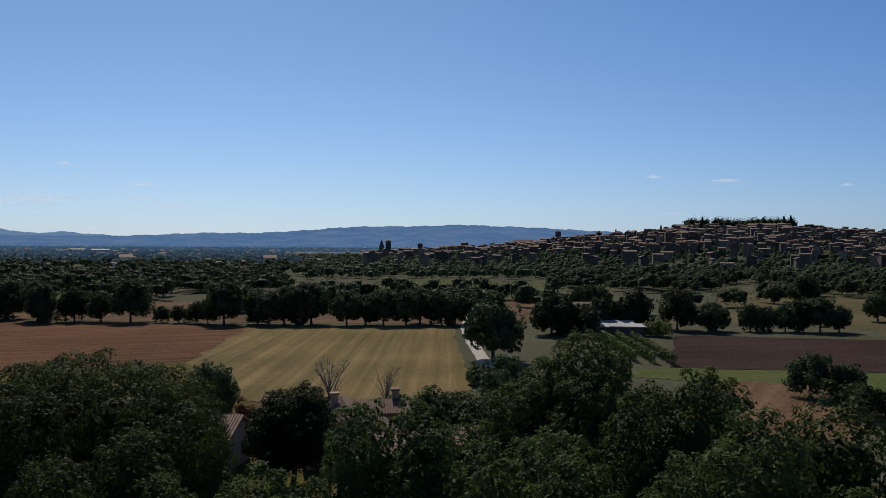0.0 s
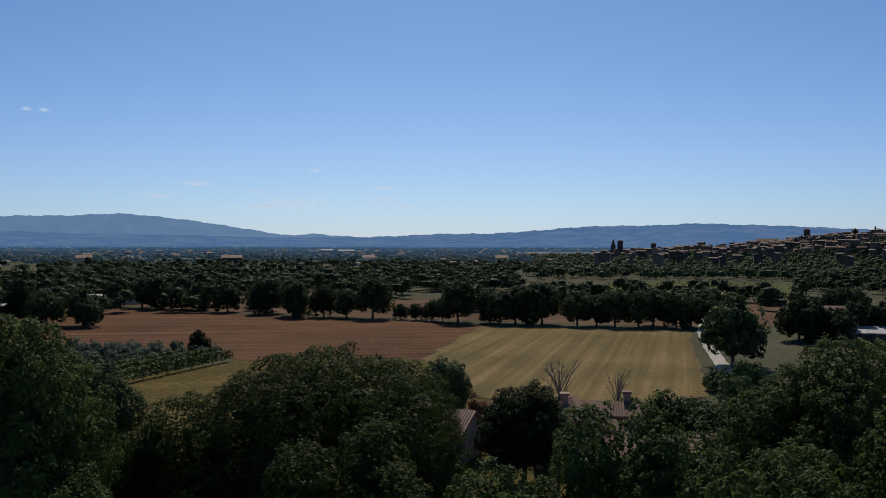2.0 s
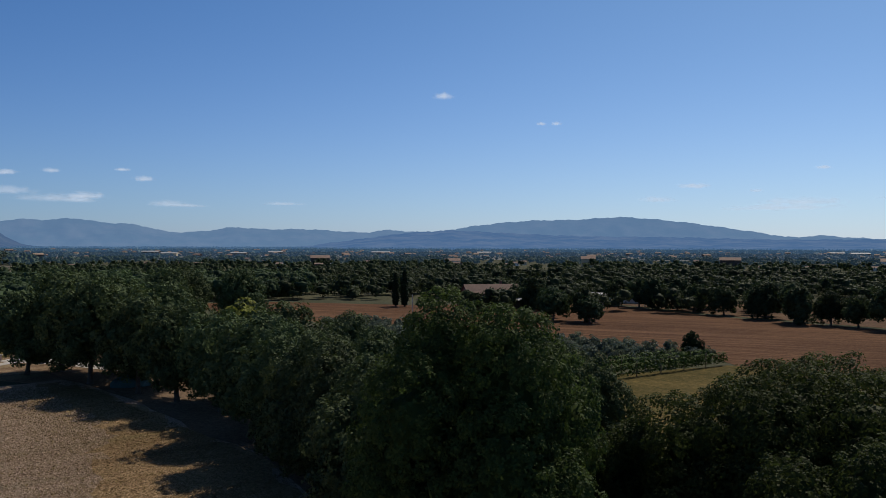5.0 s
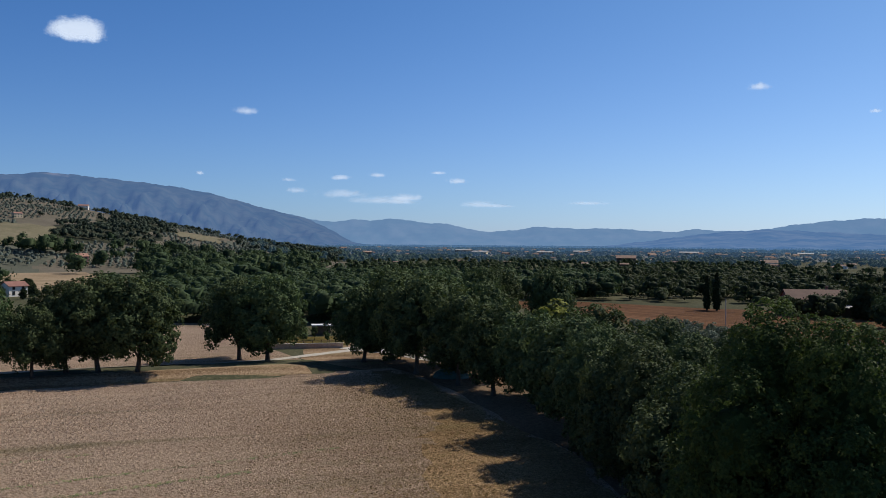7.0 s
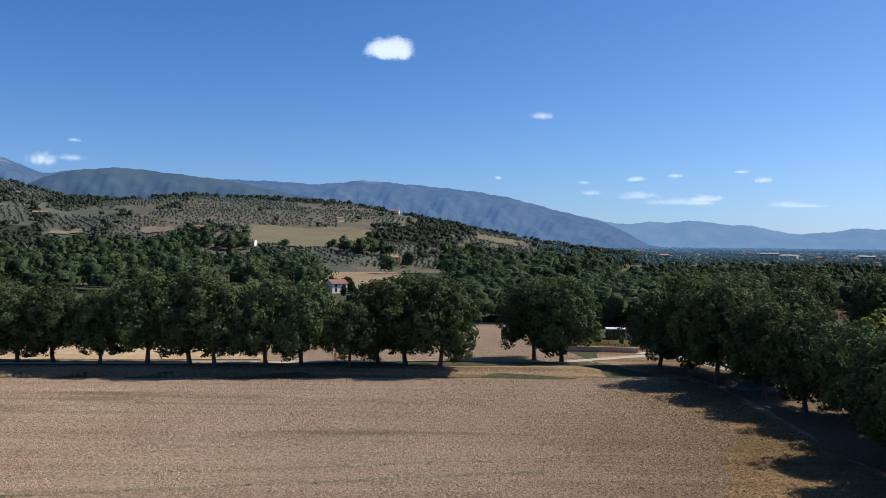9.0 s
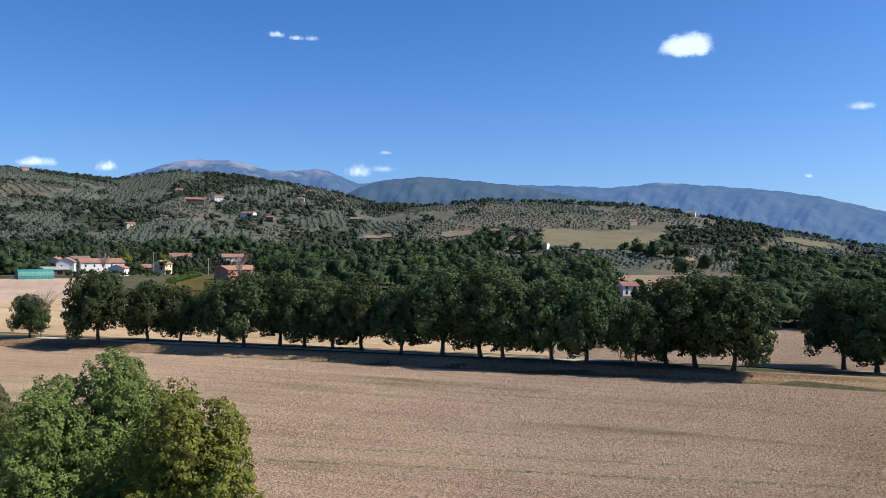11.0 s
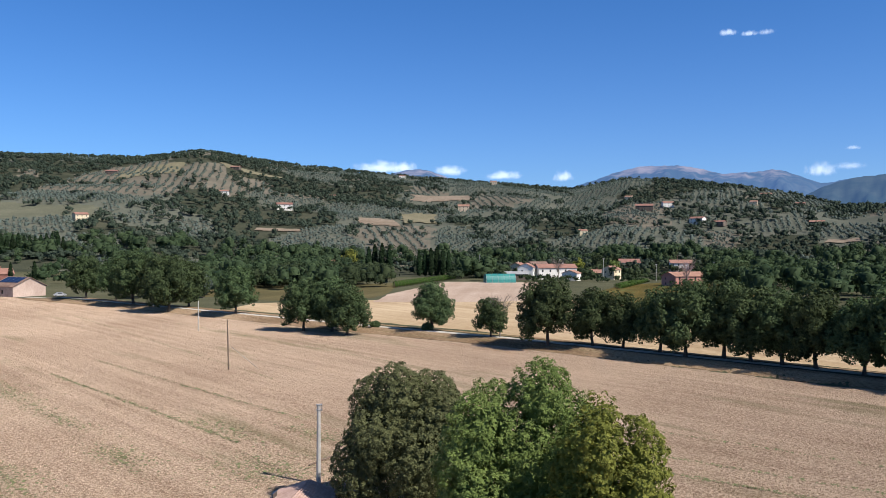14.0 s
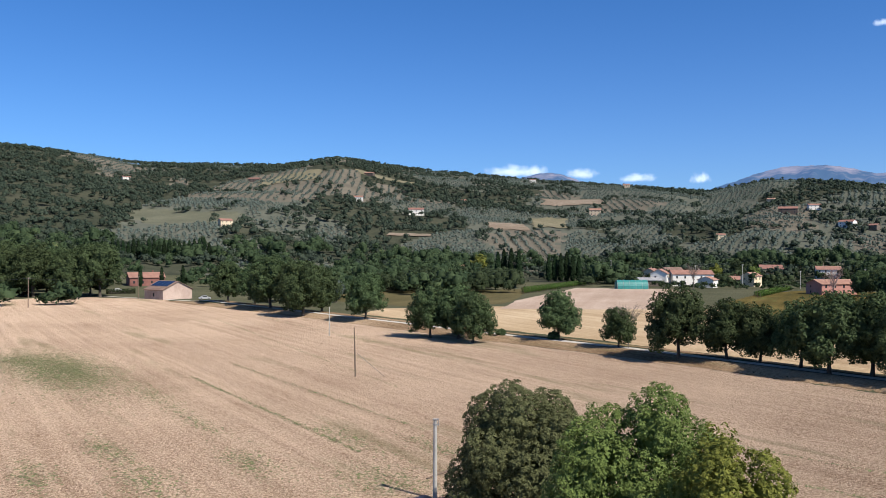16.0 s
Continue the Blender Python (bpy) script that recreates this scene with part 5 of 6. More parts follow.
house("farmhouse", "dark red house with a terracotta roof behind a hedge", 17, 11, 4.2, 2.4, RED_WALL, ROOF_TILE, 4, 1, True, group=FARMS).matrix_basis = face(164.4, 455, None, 10)
house("cottage", "brick-coloured house with a shallow tiled roof", 15, 9, 5.4, 1.6, CREAM_WALL, ROOF_TILE, 3, 2, False, group=FARMS).matrix_basis = face(144.0, 560, None, 8)
house("farmhouse", "pale pink two-storey house among trees", 10, 7, 5, 1.6, PINK_WALL, ROOF_TILE, 3, 2, False, group=FARMS).matrix_basis = face(90.6, 560, None, 20)
house("cottage", "small white house with an orange roof", 6, 5, 3.4, 1.2, WHITE_WALL, ROOF_TILE, 2, 2, False, group=FARMS).matrix_basis = face(94.2, 300, None, 30)
hill_houses = [house("hill_house", "pale hillside house with a tiled roof", w, 9, h, 2, m, ROOF_TILE, 3, 2, False, "house", "houses on the hillside", side=False) for w, h, m in ((16, 6, WHITE_WALL), (13, 6, CREAM_WALL), (18, 5, STONE_WALL))]
for k, (a, el) in enumerate(((151.0, 3.3), (159.6, 1.55), (157.8, 4.5), (165.8, 4.4), (127.0, 0.8), (118.3, 1.4), (119.6, 1.5), (116.2, 2.7), (113.5, 2.6), (99.9, -0.35), (94.0, 1.3), (112.5, 1.35), (139.2, 4.6), (133.0, 4.2), (144.0, 3.2), (121.5, 2.6), (124.0, 3.1), (150.2, 5.0), (90.3, 1.9), (113.9, 3.4), (115.5, 3.2), (103.3, 0.4))):
    copy_thing(hill_houses[k % 3], face(a, slope_at(a, el), None, rng.uniform(-30, 30), rng.uniform(.55, .85)))
for k, o in enumerate(hill_houses):
    o.matrix_basis = face(147 - 12 * k, slope_at(147 - 12 * k, 2.4))

house("shed", "low shed with a dark grey roof beside the greenhouse", 12, 7, 3.2, 1.2, STONE_WALL, GREY_METAL, 2, 1, False, "shed").matrix_basis = face(131.3, 462, None, 5)
house("cottage", "low cream house behind the white farmhouse", 11, 8, 4.6, 1.6, CREAM_WALL, GREY_TILE, 3, 1, False, group=FARMS).matrix_basis = face(129.9, 560, None, 20)
x, y = scatter(150, 119, 132.3, 422, 530)
wood("garden_shrubs", x, y, (1.2, 2.4), (1.8, 4.2), 26, 0.5, WOOD_LEAF, "leafy shrubs in the farmhouse gardens", True, 3)

# stone barn with a solar roof
barn = house("barn", "pinkish stone barn with solar panels on its roof", 11, 13, 3.6, 3.0, BARN_STONE, GREY_TILE, 1, 1, False, "barn", side=False)
barn.matrix_basis = Matrix.Translation((-98, -318, 0)) @ Matrix.Rotation(radians(110), 4, "Z")
for k in range(4):
    bm = bmesh.new()
    a = math.atan2(3.0, 6.5)
    box(bm, -1.15, 1.15, -4.6, -0.6, 0.0, 0.06)
    bmesh.ops.rotate(bm, verts=bm.verts, matrix=Matrix.Rotation(a, 3, "X"))
    bmesh.ops.translate(bm, verts=bm.verts, vec=(-3.9 + 2.5 * k, 0, 6.86))
    part("solar_panel", from_bm("solar_panel", bm, SOLAR), barn, "dark blue solar panel")


def greenhouse():
    t = thing("greenhouse", "teal sheeted tunnel greenhouse on bare soil", "greenhouse")
    bm = bmesh.new()
    n, w, h, l = 12, 3.4, 4.4, 15
    arc = [(-math.cos(math.pi * i / n) * w, math.sin(math.pi * i / n) ** 0.75 * h) for i in range(n + 1)]
    ends = [[bm.verts.new((x, y, z)) for y, z in arc] for x in (-l / 2, l / 2)]
    for i in range(n):
        bm.faces.new((ends[0][i], ends[0][i + 1], ends[1][i + 1], ends[1][i]))
    bm.faces.new(ends[0]), bm.faces.new(ends[1])
    part("sheet", from_bm("sheet", bm, TEAL), t)
    for k in range(6):
        bm = bmesh.new()
        x = -l / 2 + l * k / 5
        tube(bm, [Vector((x, y * 1.01, z * 1.01 + 0.01)) for y, z in arc], [0.06] * (n + 1), 4)
        part("hoop", from_bm("hoop", bm, GREY_METAL), t)
    return t


greenhouse().matrix_basis = face(132.4, 424, None, 14)

# ---------------------------------------------------------------- lanes
def strip(name, pts, width, material, label, z=0.09):
    """A lane laid on the ground along a line, with a crowned middle and worn edges."""
    bm = bmesh.new()
    fine = []
    for a, b in zip(pts, pts[1:]):
        n = max(2, int(math.hypot(b[0] - a[0], b[1] - a[1]) / 2.5))
        fine += [(a[0] + (b[0] - a[0]) * k / n, a[1] + (b[1] - a[1]) * k / n) for k in range(n)]
    fine.append(pts[-1])
    rows = []
    for i, p in enumerate(fine):
        q, r = fine[max(i - 1, 0)], fine[min(i + 1, len(fine) - 1)]
        d = Vector((r[0] - q[0], r[1] - q[1], 0)).normalized()
        s = Vector((-d.y, d.x, 0))
        w = width / 2 + rng.normal(0, 0.08)
        row = []
        for k in (-1, -0.4, 0.4, 1):
            x, y = p[0] + s.x * w * k, p[1] + s.y * w * k
            row.append(bm.verts.new((x, y, fz(x, y) + z + (0.05 if abs(k) < 1 else 0))))
        rows.append(row)
    for a, b in zip(rows, rows[1:]):
        for k in range(3):
            bm.faces.new((a[k], a[k + 1], b[k + 1], b[k]))
    return tagged(new(name, from_bm(name, bm, material)), label, "lane", kind="structure")


strip("road_lane", [(-80, -349), (-100, -300), (-108, -209), (-114, -135), (-117.5, -105), (-120.5, -17), (-125, 10), (-128, 26), (-136, 42), (-150, 52)], 2.1, GRAVEL, "pale gravel lane between the oaks")
strip("verge_lane", [(-94, -300), (-104.5, -212), (-110, -138), (-114, -103), (-114.6, -60), (-114.8, 0), (-115, 28)], 5.0, VERGE, "dry grassy bank of the lane", 0.1)
strip("verge_field", [(-103, -300), (-112, -210), (-119, -135), (-122.5, -105), (-124.5, -17)], 5.0, VERGE, "dry grass between the lane and the stubble", 0.07)
strip("road_entrance", [(-139, 41), (-130, 46), (-118, 50), (-104, 57), (-84, 62)], 4.4, GRAVEL, "pale gravel drive behind the oak row")
strip("road_field", [(9.5, 108), (10, 131), (9.5, 160), (10, 184), (14, 230), (24, 330)], 2.2, GRAVEL, "narrow pale road along the stubble field")

# low stone wall with a fence, by the lane's bend
wall = thing("garden_wall", "low rendered garden wall by the lane", "wall")
part("coping", box_mesh("coping", (-6.2, 6.2, -0.2, 0.2, 0.8, 0.9), GRAVEL), wall)
part("wall", box_mesh("wall", (-6, 6, -0.14, 0.14, -0.3, 0.8), BARN_STONE), wall)
wall.matrix_basis = Matrix.Translation((-140, 34, 0)) @ Matrix.Rotation(radians(80), 4, "Z")
field("field_garden", [(-141, 28), (-142, 42), (-156, 44), (-158, 24)], DRYGRASS, "dry lawn of a garden with saplings", 0.07)
fence = thing("fence", "low grey wire fence round a dry lawn", "fence")
for k in range(10):
    part("post", box_mesh("post", (k * 1.5 - .05, k * 1.5 + .05, -.05, .05, -.2, 1.15), OLD_WOOD), fence)
for z in (0.45, 0.95):
    part("rail", box_mesh("rail", (0, 13.5, -.025, .025, z, z + .05), OLD_WOOD), fence)
fence.matrix_basis = Matrix.Translation((-142.6, 28, 0)) @ Matrix.Rotation(radians(88), 4, "Z")
for x, y, h in ((-145, 31, 2.4), (-147, 35, 2.8), (-146, 39, 2.2), (-150, 33, 3.0), (-151, 38, 2.6)):
    put(tree("young sapling on the dry lawn", h, h * 0.3, h * 0.3, 900, 0.16, OAK, 5, 0.05, None, "sapling", "tree", "saplings on the lawn"), x, y)
pav = thing("pavilion", "small white garden pavilion with a flat roof", "pavilion")
part("roof", box_mesh("roof", (-2.6, 2.6, -1.8, 1.8, 2.5, 2.75), WHITE_SHEET), pav)
part("back_wall", box_mesh("back_wall", (-2.4, 2.4, 1.4, 1.6, 0, 2.5), STONE_WALL), pav)
for sx in (-2.3, 2.3):
    part("post", box_mesh("post", (sx - .08, sx + .08, -1.6, -1.44, 0, 2.5), OLD_WOOD), pav)
pav.matrix_basis = face(75.4, 165, 0, 5, .75)


def wheel(r, w):
    bm = bmesh.new()
    bmesh.ops.create_cone(bm, cap_ends=True, segments=14, radius1=r, radius2=r, depth=w)
    bmesh.ops.rotate(bm, verts=bm.verts, matrix=Matrix.Rotation(math.pi / 2, 3, "X"))
    return from_bm("wheel", bm, DARK_PAINT)


def car(label, paint):
    t = thing("car", label, "car")
    bm = bmesh.new()
    prof = [(-2.1, 0.35), (-2.1, 0.85), (-1.5, 0.95), (-0.9, 1.42), (0.7, 1.45), (1.35, 0.98), (2.05, 0.85), (2.1, 0.35)]
    a = [bm.verts.new((x, -0.82, z)) for x, z in prof]
    b = [bm.verts.new((x, 0.82, z)) for x, z in prof]
    bm.faces.new(a), bm.faces.new(b)
    for i in range(len(prof)):
        j = (i + 1) % len(prof)
        bm.faces.new((a[i], a[j], b[j], b[i]))
    body = from_bm("body", bm, paint)
    part("body", body, t)
    for s in (-1, 1):
        part("side_window", box_mesh("side_window", (-0.85, 0.65, s * 0.825 - 0.01, s * 0.825 + 0.01, 1.0, 1.36), DARK_GLASS), t)
        for x in (-1.3, 1.3):
            w = part("wheel", wheel(0.33, 0.22), t, m=Matrix.Translation((x, s * 0.75, 0.33)))
            part("hub", box_mesh("hub", (-.14, .14, s * 0.11 - .01, s * 0.11 + .01, -.14, .14), GREY_METAL), w, "grey wheel hub")
    return t


CAR_WHITE = plain_material("white_car_paint", (0.70, 0.70, 0.70), (0.78, 0.78, 0.78), 1, 0.3, strength=0.0)
CAR_GREY = plain_material("silver_car_paint", (0.40, 0.41, 0.43), (0.50, 0.51, 0.52), 1, 0.3, 0.3, 0.0)
for k, (a, d, turn, paint, word) in enumerate(((80.6, 178, 20, CAR_WHITE, "white"), (82.2, 182, 25, CAR_GREY, "silver"), (160.6, 322, 10, CAR_GREY, "silver"), (166.0, 392, 0, CAR_WHITE, "white"))):
    car(f"parked {word} hatchback car in the shade of trees", paint).matrix_basis = face(a, d, 0.1, turn)

bins = thing("waste_bin", "dark wheeled waste bin by the lane", "bin")
part("body", box_mesh("body", (-0.5, 0.5, -0.45, 0.45, 0.1, 1.1), DARK_PAINT), bins)
part("lid", box_mesh("lid", (-0.54, 0.54, -0.5, 0.5, 1.1, 1.18), DARK_PAINT), bins)
bins.matrix_basis = face(72.2, 139, 0)
copy_thing(bins, face(71.6, 138.5, 0, 8))
TEAL_CLOTH = plain_material("teal_tarpaulin", (0.01, 0.05, 0.045), (0.025, 0.09, 0.08), 1.2, 0.6)
bm = bmesh.new()
bmesh.ops.create_icosphere(bm, subdivisions=3, radius=1)
for v in bm.verts:
    n = noise.noise(v.co * 2.2) * 0.2
    v.co = Vector((v.co.x * (2.4 + n), v.co.y * (1.3 + n), max(v.co.z, -0.1) * (1.5 + n)))
tarp = tagged(new("tarpaulin", from_bm("tarpaulin", bm, TEAL_CLOTH)), "dark teal tarpaulin heaped over a stack", "tarpaulin")
tarp.matrix_basis = face(66.6, 112, 0.1)

# ---------------------------------------------------------------- poles and wires
def pole(label, h, r, material, x, y, name="utility_pole", arms=0, lean=0.0):
    t = thing(name, label, "pole")
    bm = bmesh.new()
    tube(bm, [Vector((0, 0, -0.4)), Vector((lean * 0.5, 0, h * 0.5)), Vector((lean, 0, h))], [r, r * 0.9, r * 0.78], 10)
    part("shaft", from_bm("shaft", bm, material), t)
    for k in range(arms):
        part("crossarm", box_mesh("crossarm", (-0.55, 0.55, -0.05, 0.05, h - 0.35 - 0.5 * k, h - 0.27 - 0.5 * k), GREY_METAL), t)
        for sx in (-0.45, 0.45):
            part("insulator", box_mesh("insulator", (sx - .05, sx + .05, -.05, .05, h - .27 - .5 * k, h - .1 - .5 * k), CONCRETE), t)
    t.matrix_basis = Matrix.Translation((x, y, fz(x, y))) @ Matrix.Rotation(radians(145), 4, "Z")
    return t


post = pole("pale concrete pole with a short top bracket", 6.0, 0.17, CONCRETE, -37.5, -50.1)
for z in (5.55, 5.93):
    part("band", box_mesh("band", (-0.19, 0.26, -0.17, 0.17, z, z + 0.06), GREY_METAL), post)
part("bracket", box_mesh("bracket", (0.2, 0.26, -0.1, 0.1, 5.5, 6.02), GREY_METAL), post)
pole("thin leaning wooden pole in the field", 7.2, 0.11, OLD_WOOD, -62, -107, lean=-0.2)
pole("thin pale pole at the field's edge", 6.3, 0.10, CONCRETE, -85.5, -161.5)
pole("wooden line pole with a crossarm", 9.6, 0.14, OLD_WOOD, -46, -290, arms=1)
pole("wooden line pole with a crossarm", 8.5, 0.13, OLD_WOOD, -88, -322, arms=1)
pole("slim grey pole by the olive plot", 6.0, 0.10, CONCRETE, -151, 133)
for a, d, h in ((133.8, 520, 13), (128.4, 480, 11), (125.5, 455, 12), (118.5, 470, 10), (122.1, 462, 9)):
    q = at(a, d)
    pole("grey line pole among the houses", h, 0.16, CONCRETE, q.x, q.y, arms=1)


def wire(a, b, sag, label):
    bm = bmesh.new()
    pts = [a.lerp(b, i / 12) - Vector((0, 0, sag * (1 - (i / 6 - 1) ** 2))) for i in range(13)]
    tube(bm, pts, [0.03] * 13, 4)
    return tagged(new("power_line", from_bm("power_line", bm, DARK_PAINT)), label, "wire")


wire(Vector((-46, -290, 9.3)), Vector((-88, -322, 8.2)), 0.9, "thin dark power line between wooden poles")
wire(Vector((-46, -290, 9.3)), Vector((30, -262, 9.3)), 1.2, "thin dark power line leaving over the field")
guy = wire(Vector((-62.3, -107, 3.4)), Vector((-65.5, -104.5, 0)), 0.0, "slack stay wire of a wooden pole")
log = tagged(new("fallen_pole", None), "fallen grey pole lying in the stubble", "pole")
bm = bmesh.new()
tube(bm, [Vector((-1.6, 0, 0.09)), Vector((0, 0, 0.12)), Vector((1.6, 0, 0.09))], [0.1, 0.09, 0.08], 7)
part("shaft", from_bm("shaft", bm, OLD_WOOD), log)
log.matrix_basis = Matrix.Translation((-41.5, -55.5, 0.02)) @ Matrix.Rotation(radians(20), 4, "Z")
hut = house("hut", "low brick hut with a pinkish tiled roof", 4.2, 3.4, 1.0, 0.6, BARN_STONE, PALE_TILE, 1, 1, False, "hut", side=False, tiles=0.22)
hut.matrix_basis = Matrix.Translation((-32.8, -45.6, -0.3)) @ Matrix.Rotation(radians(40), 4, "Z")

# ---------------------------------------------------------------- farmhouse among the near trees
FARM = "roofs of the near farmstead"
near_wall = plain_material("shaded_farm_stone", (0.22, 0.17, 0.13), (0.36, 0.29, 0.23), 2.5, 0.95, strength=0.7)
h1 = house("farmhouse", "old stone farmhouse with a weathered tile roof", 9, 7, 2.7, 1.3, near_wall, GREY_TILE, 3, 1, True, group=FARM, tiles=0.24)
h1.matrix_basis = Matrix.Translation((-6.2, 72, 0)) @ Matrix.Rotation(radians(100), 4, "Z")
h2 = house("farm_wing", "low stone wing with a weathered tile roof", 8, 5, 2.7, 1.2, near_wall, GREY_TILE, 2, 1, False, group=FARM, tiles=0.24)
h2.matrix_basis = Matrix.Translation((0.8, 63.5, 0)) @ Matrix.Rotation(radians(20), 4, "Z")
h3 = house("shed", "small shed with a brown tiled roof", 4, 3.5, 3.2, 0.7, near_wall, TILE, 1, 1, True, group=FARM, tiles=0.24)
h3.matrix_basis = Matrix.Translation((-3.0, 76, 0)) @ Matrix.Rotation(radians(5), 4, "Z")
h4 = house("outbuilding", "stone outbuilding with a grey tile roof", 6, 5, 2.8, 1.2, near_wall, GREY_TILE, 2, 1, False, group=FARM, tiles=0.24)
h4.matrix_basis = Matrix.Translation((-17.5, 69, 0)) @ Matrix.Rotation(radians(-10), 4, "Z")
h5 = house("outbuilding", "stone outbuilding with a tall chimney", 7, 5, 2.9, 1.2, near_wall, GREY_TILE, 2, 1, True, group=FARM, tiles=0.24)
h5.matrix_basis = Matrix.Translation((8.5, 62, 0)) @ Matrix.Rotation(radians(95), 4, "Z")


def bare_tree(label, h, spread, material, branches=16, ivy=0):
    """Leafless tree: stem, forked boughs and twigs."""
    t = thing("bare_tree", label, "tree")
    bm = bmesh.new()
    tube(bm, [Vector((0, 0, -0.2)), Vector((0.1, 0, h * 0.3)), Vector((0, 0.1, h * 0.62))], [h * 0.015, h * 0.011, h * 0.005], 7)
    for _ in range(branches):
        z = rng.uniform(0.28, 0.62) * h
        a = rng.uniform(0, 2 * math.pi)
        s = Vector((0, 0, z))
        e = s + Vector((math.cos(a) * spread * rng.uniform(.5, 1), math.sin(a) * spread * rng.uniform(.5, 1), (h - z) * rng.uniform(.5, 1)))
        m = s.lerp(e, 0.5) + Vector((0, 0, 0.06 * h))
        tube(bm, [s, m, e], [h * 0.006, h * 0.004, h * 0.0014], 5)
        for _ in range(6):
            q = m.lerp(e, rng.uniform(-0.3, 0.9))
            r = q + Vector(rng.normal(0, 1, 3)).normalized() * spread * rng.uniform(.2, .45) + Vector((0, 0, 0.05 * h))
            tube(bm, [q, q.lerp(r, .5), r], [h * 0.0028, h * 0.002, h * 0.001], 4)
    part("trunk", from_bm("trunk", bm, material), t)
    if ivy:
        e = rng.normal(size=(500, 3))
        e /= np.linalg.norm(e, axis=1, keepdims=True)
        v, q = leaf_quads(e * rng.uniform(.6, 1, (500, 1)) * (0.7, 0.7, 1.1) + (0, 0, h * 0.36), 0.28, out=e)
        part("ivy", mesh_np("ivy", v, quads=q, material=OAK_DARK), t, "dark ivy round the trunk")
    return t


put(bare_tree("dead bare tree with ivy round its trunk", 7.2, 2.2, TWIG, 18, 1), -8.5, 80)
put(bare_tree("slender dead bare tree", 6.3, 1.6, TWIG, 14), -3.2, 82)
put(bare_tree("pinkish dead tree behind the lane", 14, 4.0, PINK_TWIG, 26), -285 * .98, -165 * .98)
put(bare_tree("grey half-dead tree at the row's end", 8.2, 3.4, TWIG, 26), -117.5, -105.5)
put(bare_tree("grey leafless tree before the white farmhouse", 13, 4.5, TWIG, 26), -330, -262)
for x, y, r, h in ((-13.5, 74, 2.2, 4.6), (-15.5, 76, 1.8, 4.2), (-11.8, 77, 1.6, 3.8)):
    put(tree("reddish dry shrub beside the farmstead", h, r, 0.2, 1500, 0.2, DRY_LEAF, 7, 0.05, PINK_TWIG, "shrub", "shrub"), x, y)
for x, y, r, h, m in ((-2.0, 82, 2.0, 3.4, OAK), (1.6, 80, 2.6, 4.4, OAK_DARK), (6.5, 78, 4.4, 4.6, OAK), (10, 80, 4.2, 4.6, OAK_DARK), (4, 84, 3, 3.4, OAK), (13.5, 84, 4, 4.5, OAK), (5, 71, 3.6, 4.6, OAK_DARK), (8, 108, 2.2, 3, OAK), (11.5, 112, 2.4, 3.4, OAK), (9, 98, 2.4, 3.5, OAK), (47, 88, 3.4, 3.6, OAK_DARK), (53, 86, 3.8, 3.8, OAK), (58, 90, 3.4, 3.4, OAK_DARK), (50, 97, 2.4, 4.2, OAK), (-69, 119, 1.8, 4.4, OAK_DARK), (-50, 54, 2.4, 3, YELLOW_LEAF), (-64, 53, 2.4, 3.4, YELLOW_LEAF), (-72, 55, 2.2, 3.2, BRIGHT_LEAF), (47, 166, 3.2, 3.6, BRIGHT_LEAF), (-112, -136, 1.2, 1.4, OAK), (-116, -124, 1.4, 1.6, OAK)):
    put(tree("leafy green bush on dry grass", h, r, 0.1, 3000, 0.22, m, 8, 0.06, None, "bush", "bush"), x, y)

# house, sheds and vines across the road
for x, y, k in ((30, 168, .85), (34, 170, .8), (33, 164, .7), (42, 178, .8), (38, 178, .9)):
    copy_thing(mid_kinds[1], spin(x, y, 0, k))
house("farmhouse", "pale pink stone house half hidden by trees", 7, 6, 4.4, 1.4, CREAM_WALL, TILE, 2, 2, False, group=FARMS).matrix_basis = face(-10.9, 182, 0, 20)
for a, d, w, turn in ((-13.6, 173, 8, 6), (-11.9, 172, 4, 0), (-13.2, 180, 6, 8)):
    house("shed", "low shed with a pale metal roof", w, 4, 1.9, 0.35, STONE_WALL, GREY_METAL, 2, 1, False, "shed", side=False).matrix_basis = face(a, d, 0, turn)
house("farmhouse", "red-roofed farmhouse beyond the ploughed field", 15, 9, 4.2, 2.2, RED_WALL, TILE, 3, 1, True, group=FARMS).matrix_basis = face(43.4, 243, 0, 15)
house("shed", "low grey farm shed", 14, 6, 2.4, 0.5, STONE_WALL, GREY_METAL, 2, 1, False, "shed", side=False).matrix_basis = face(41.3, 238, 0, 5)
house("shed", "low white shed beyond the field", 9, 6, 2.6, 0.6, WHITE_WALL, GREY_METAL, 2, 1, False, "shed", side=False).matrix_basis = face(36.4, 262, 0, -10)
house("shed", "low white shed beyond the field", 7, 5, 2.6, 0.6, WHITE_WALL, GREY_METAL, 2, 1, False, "shed", side=False).matrix_basis = face(34.0, 268, 0, 10)


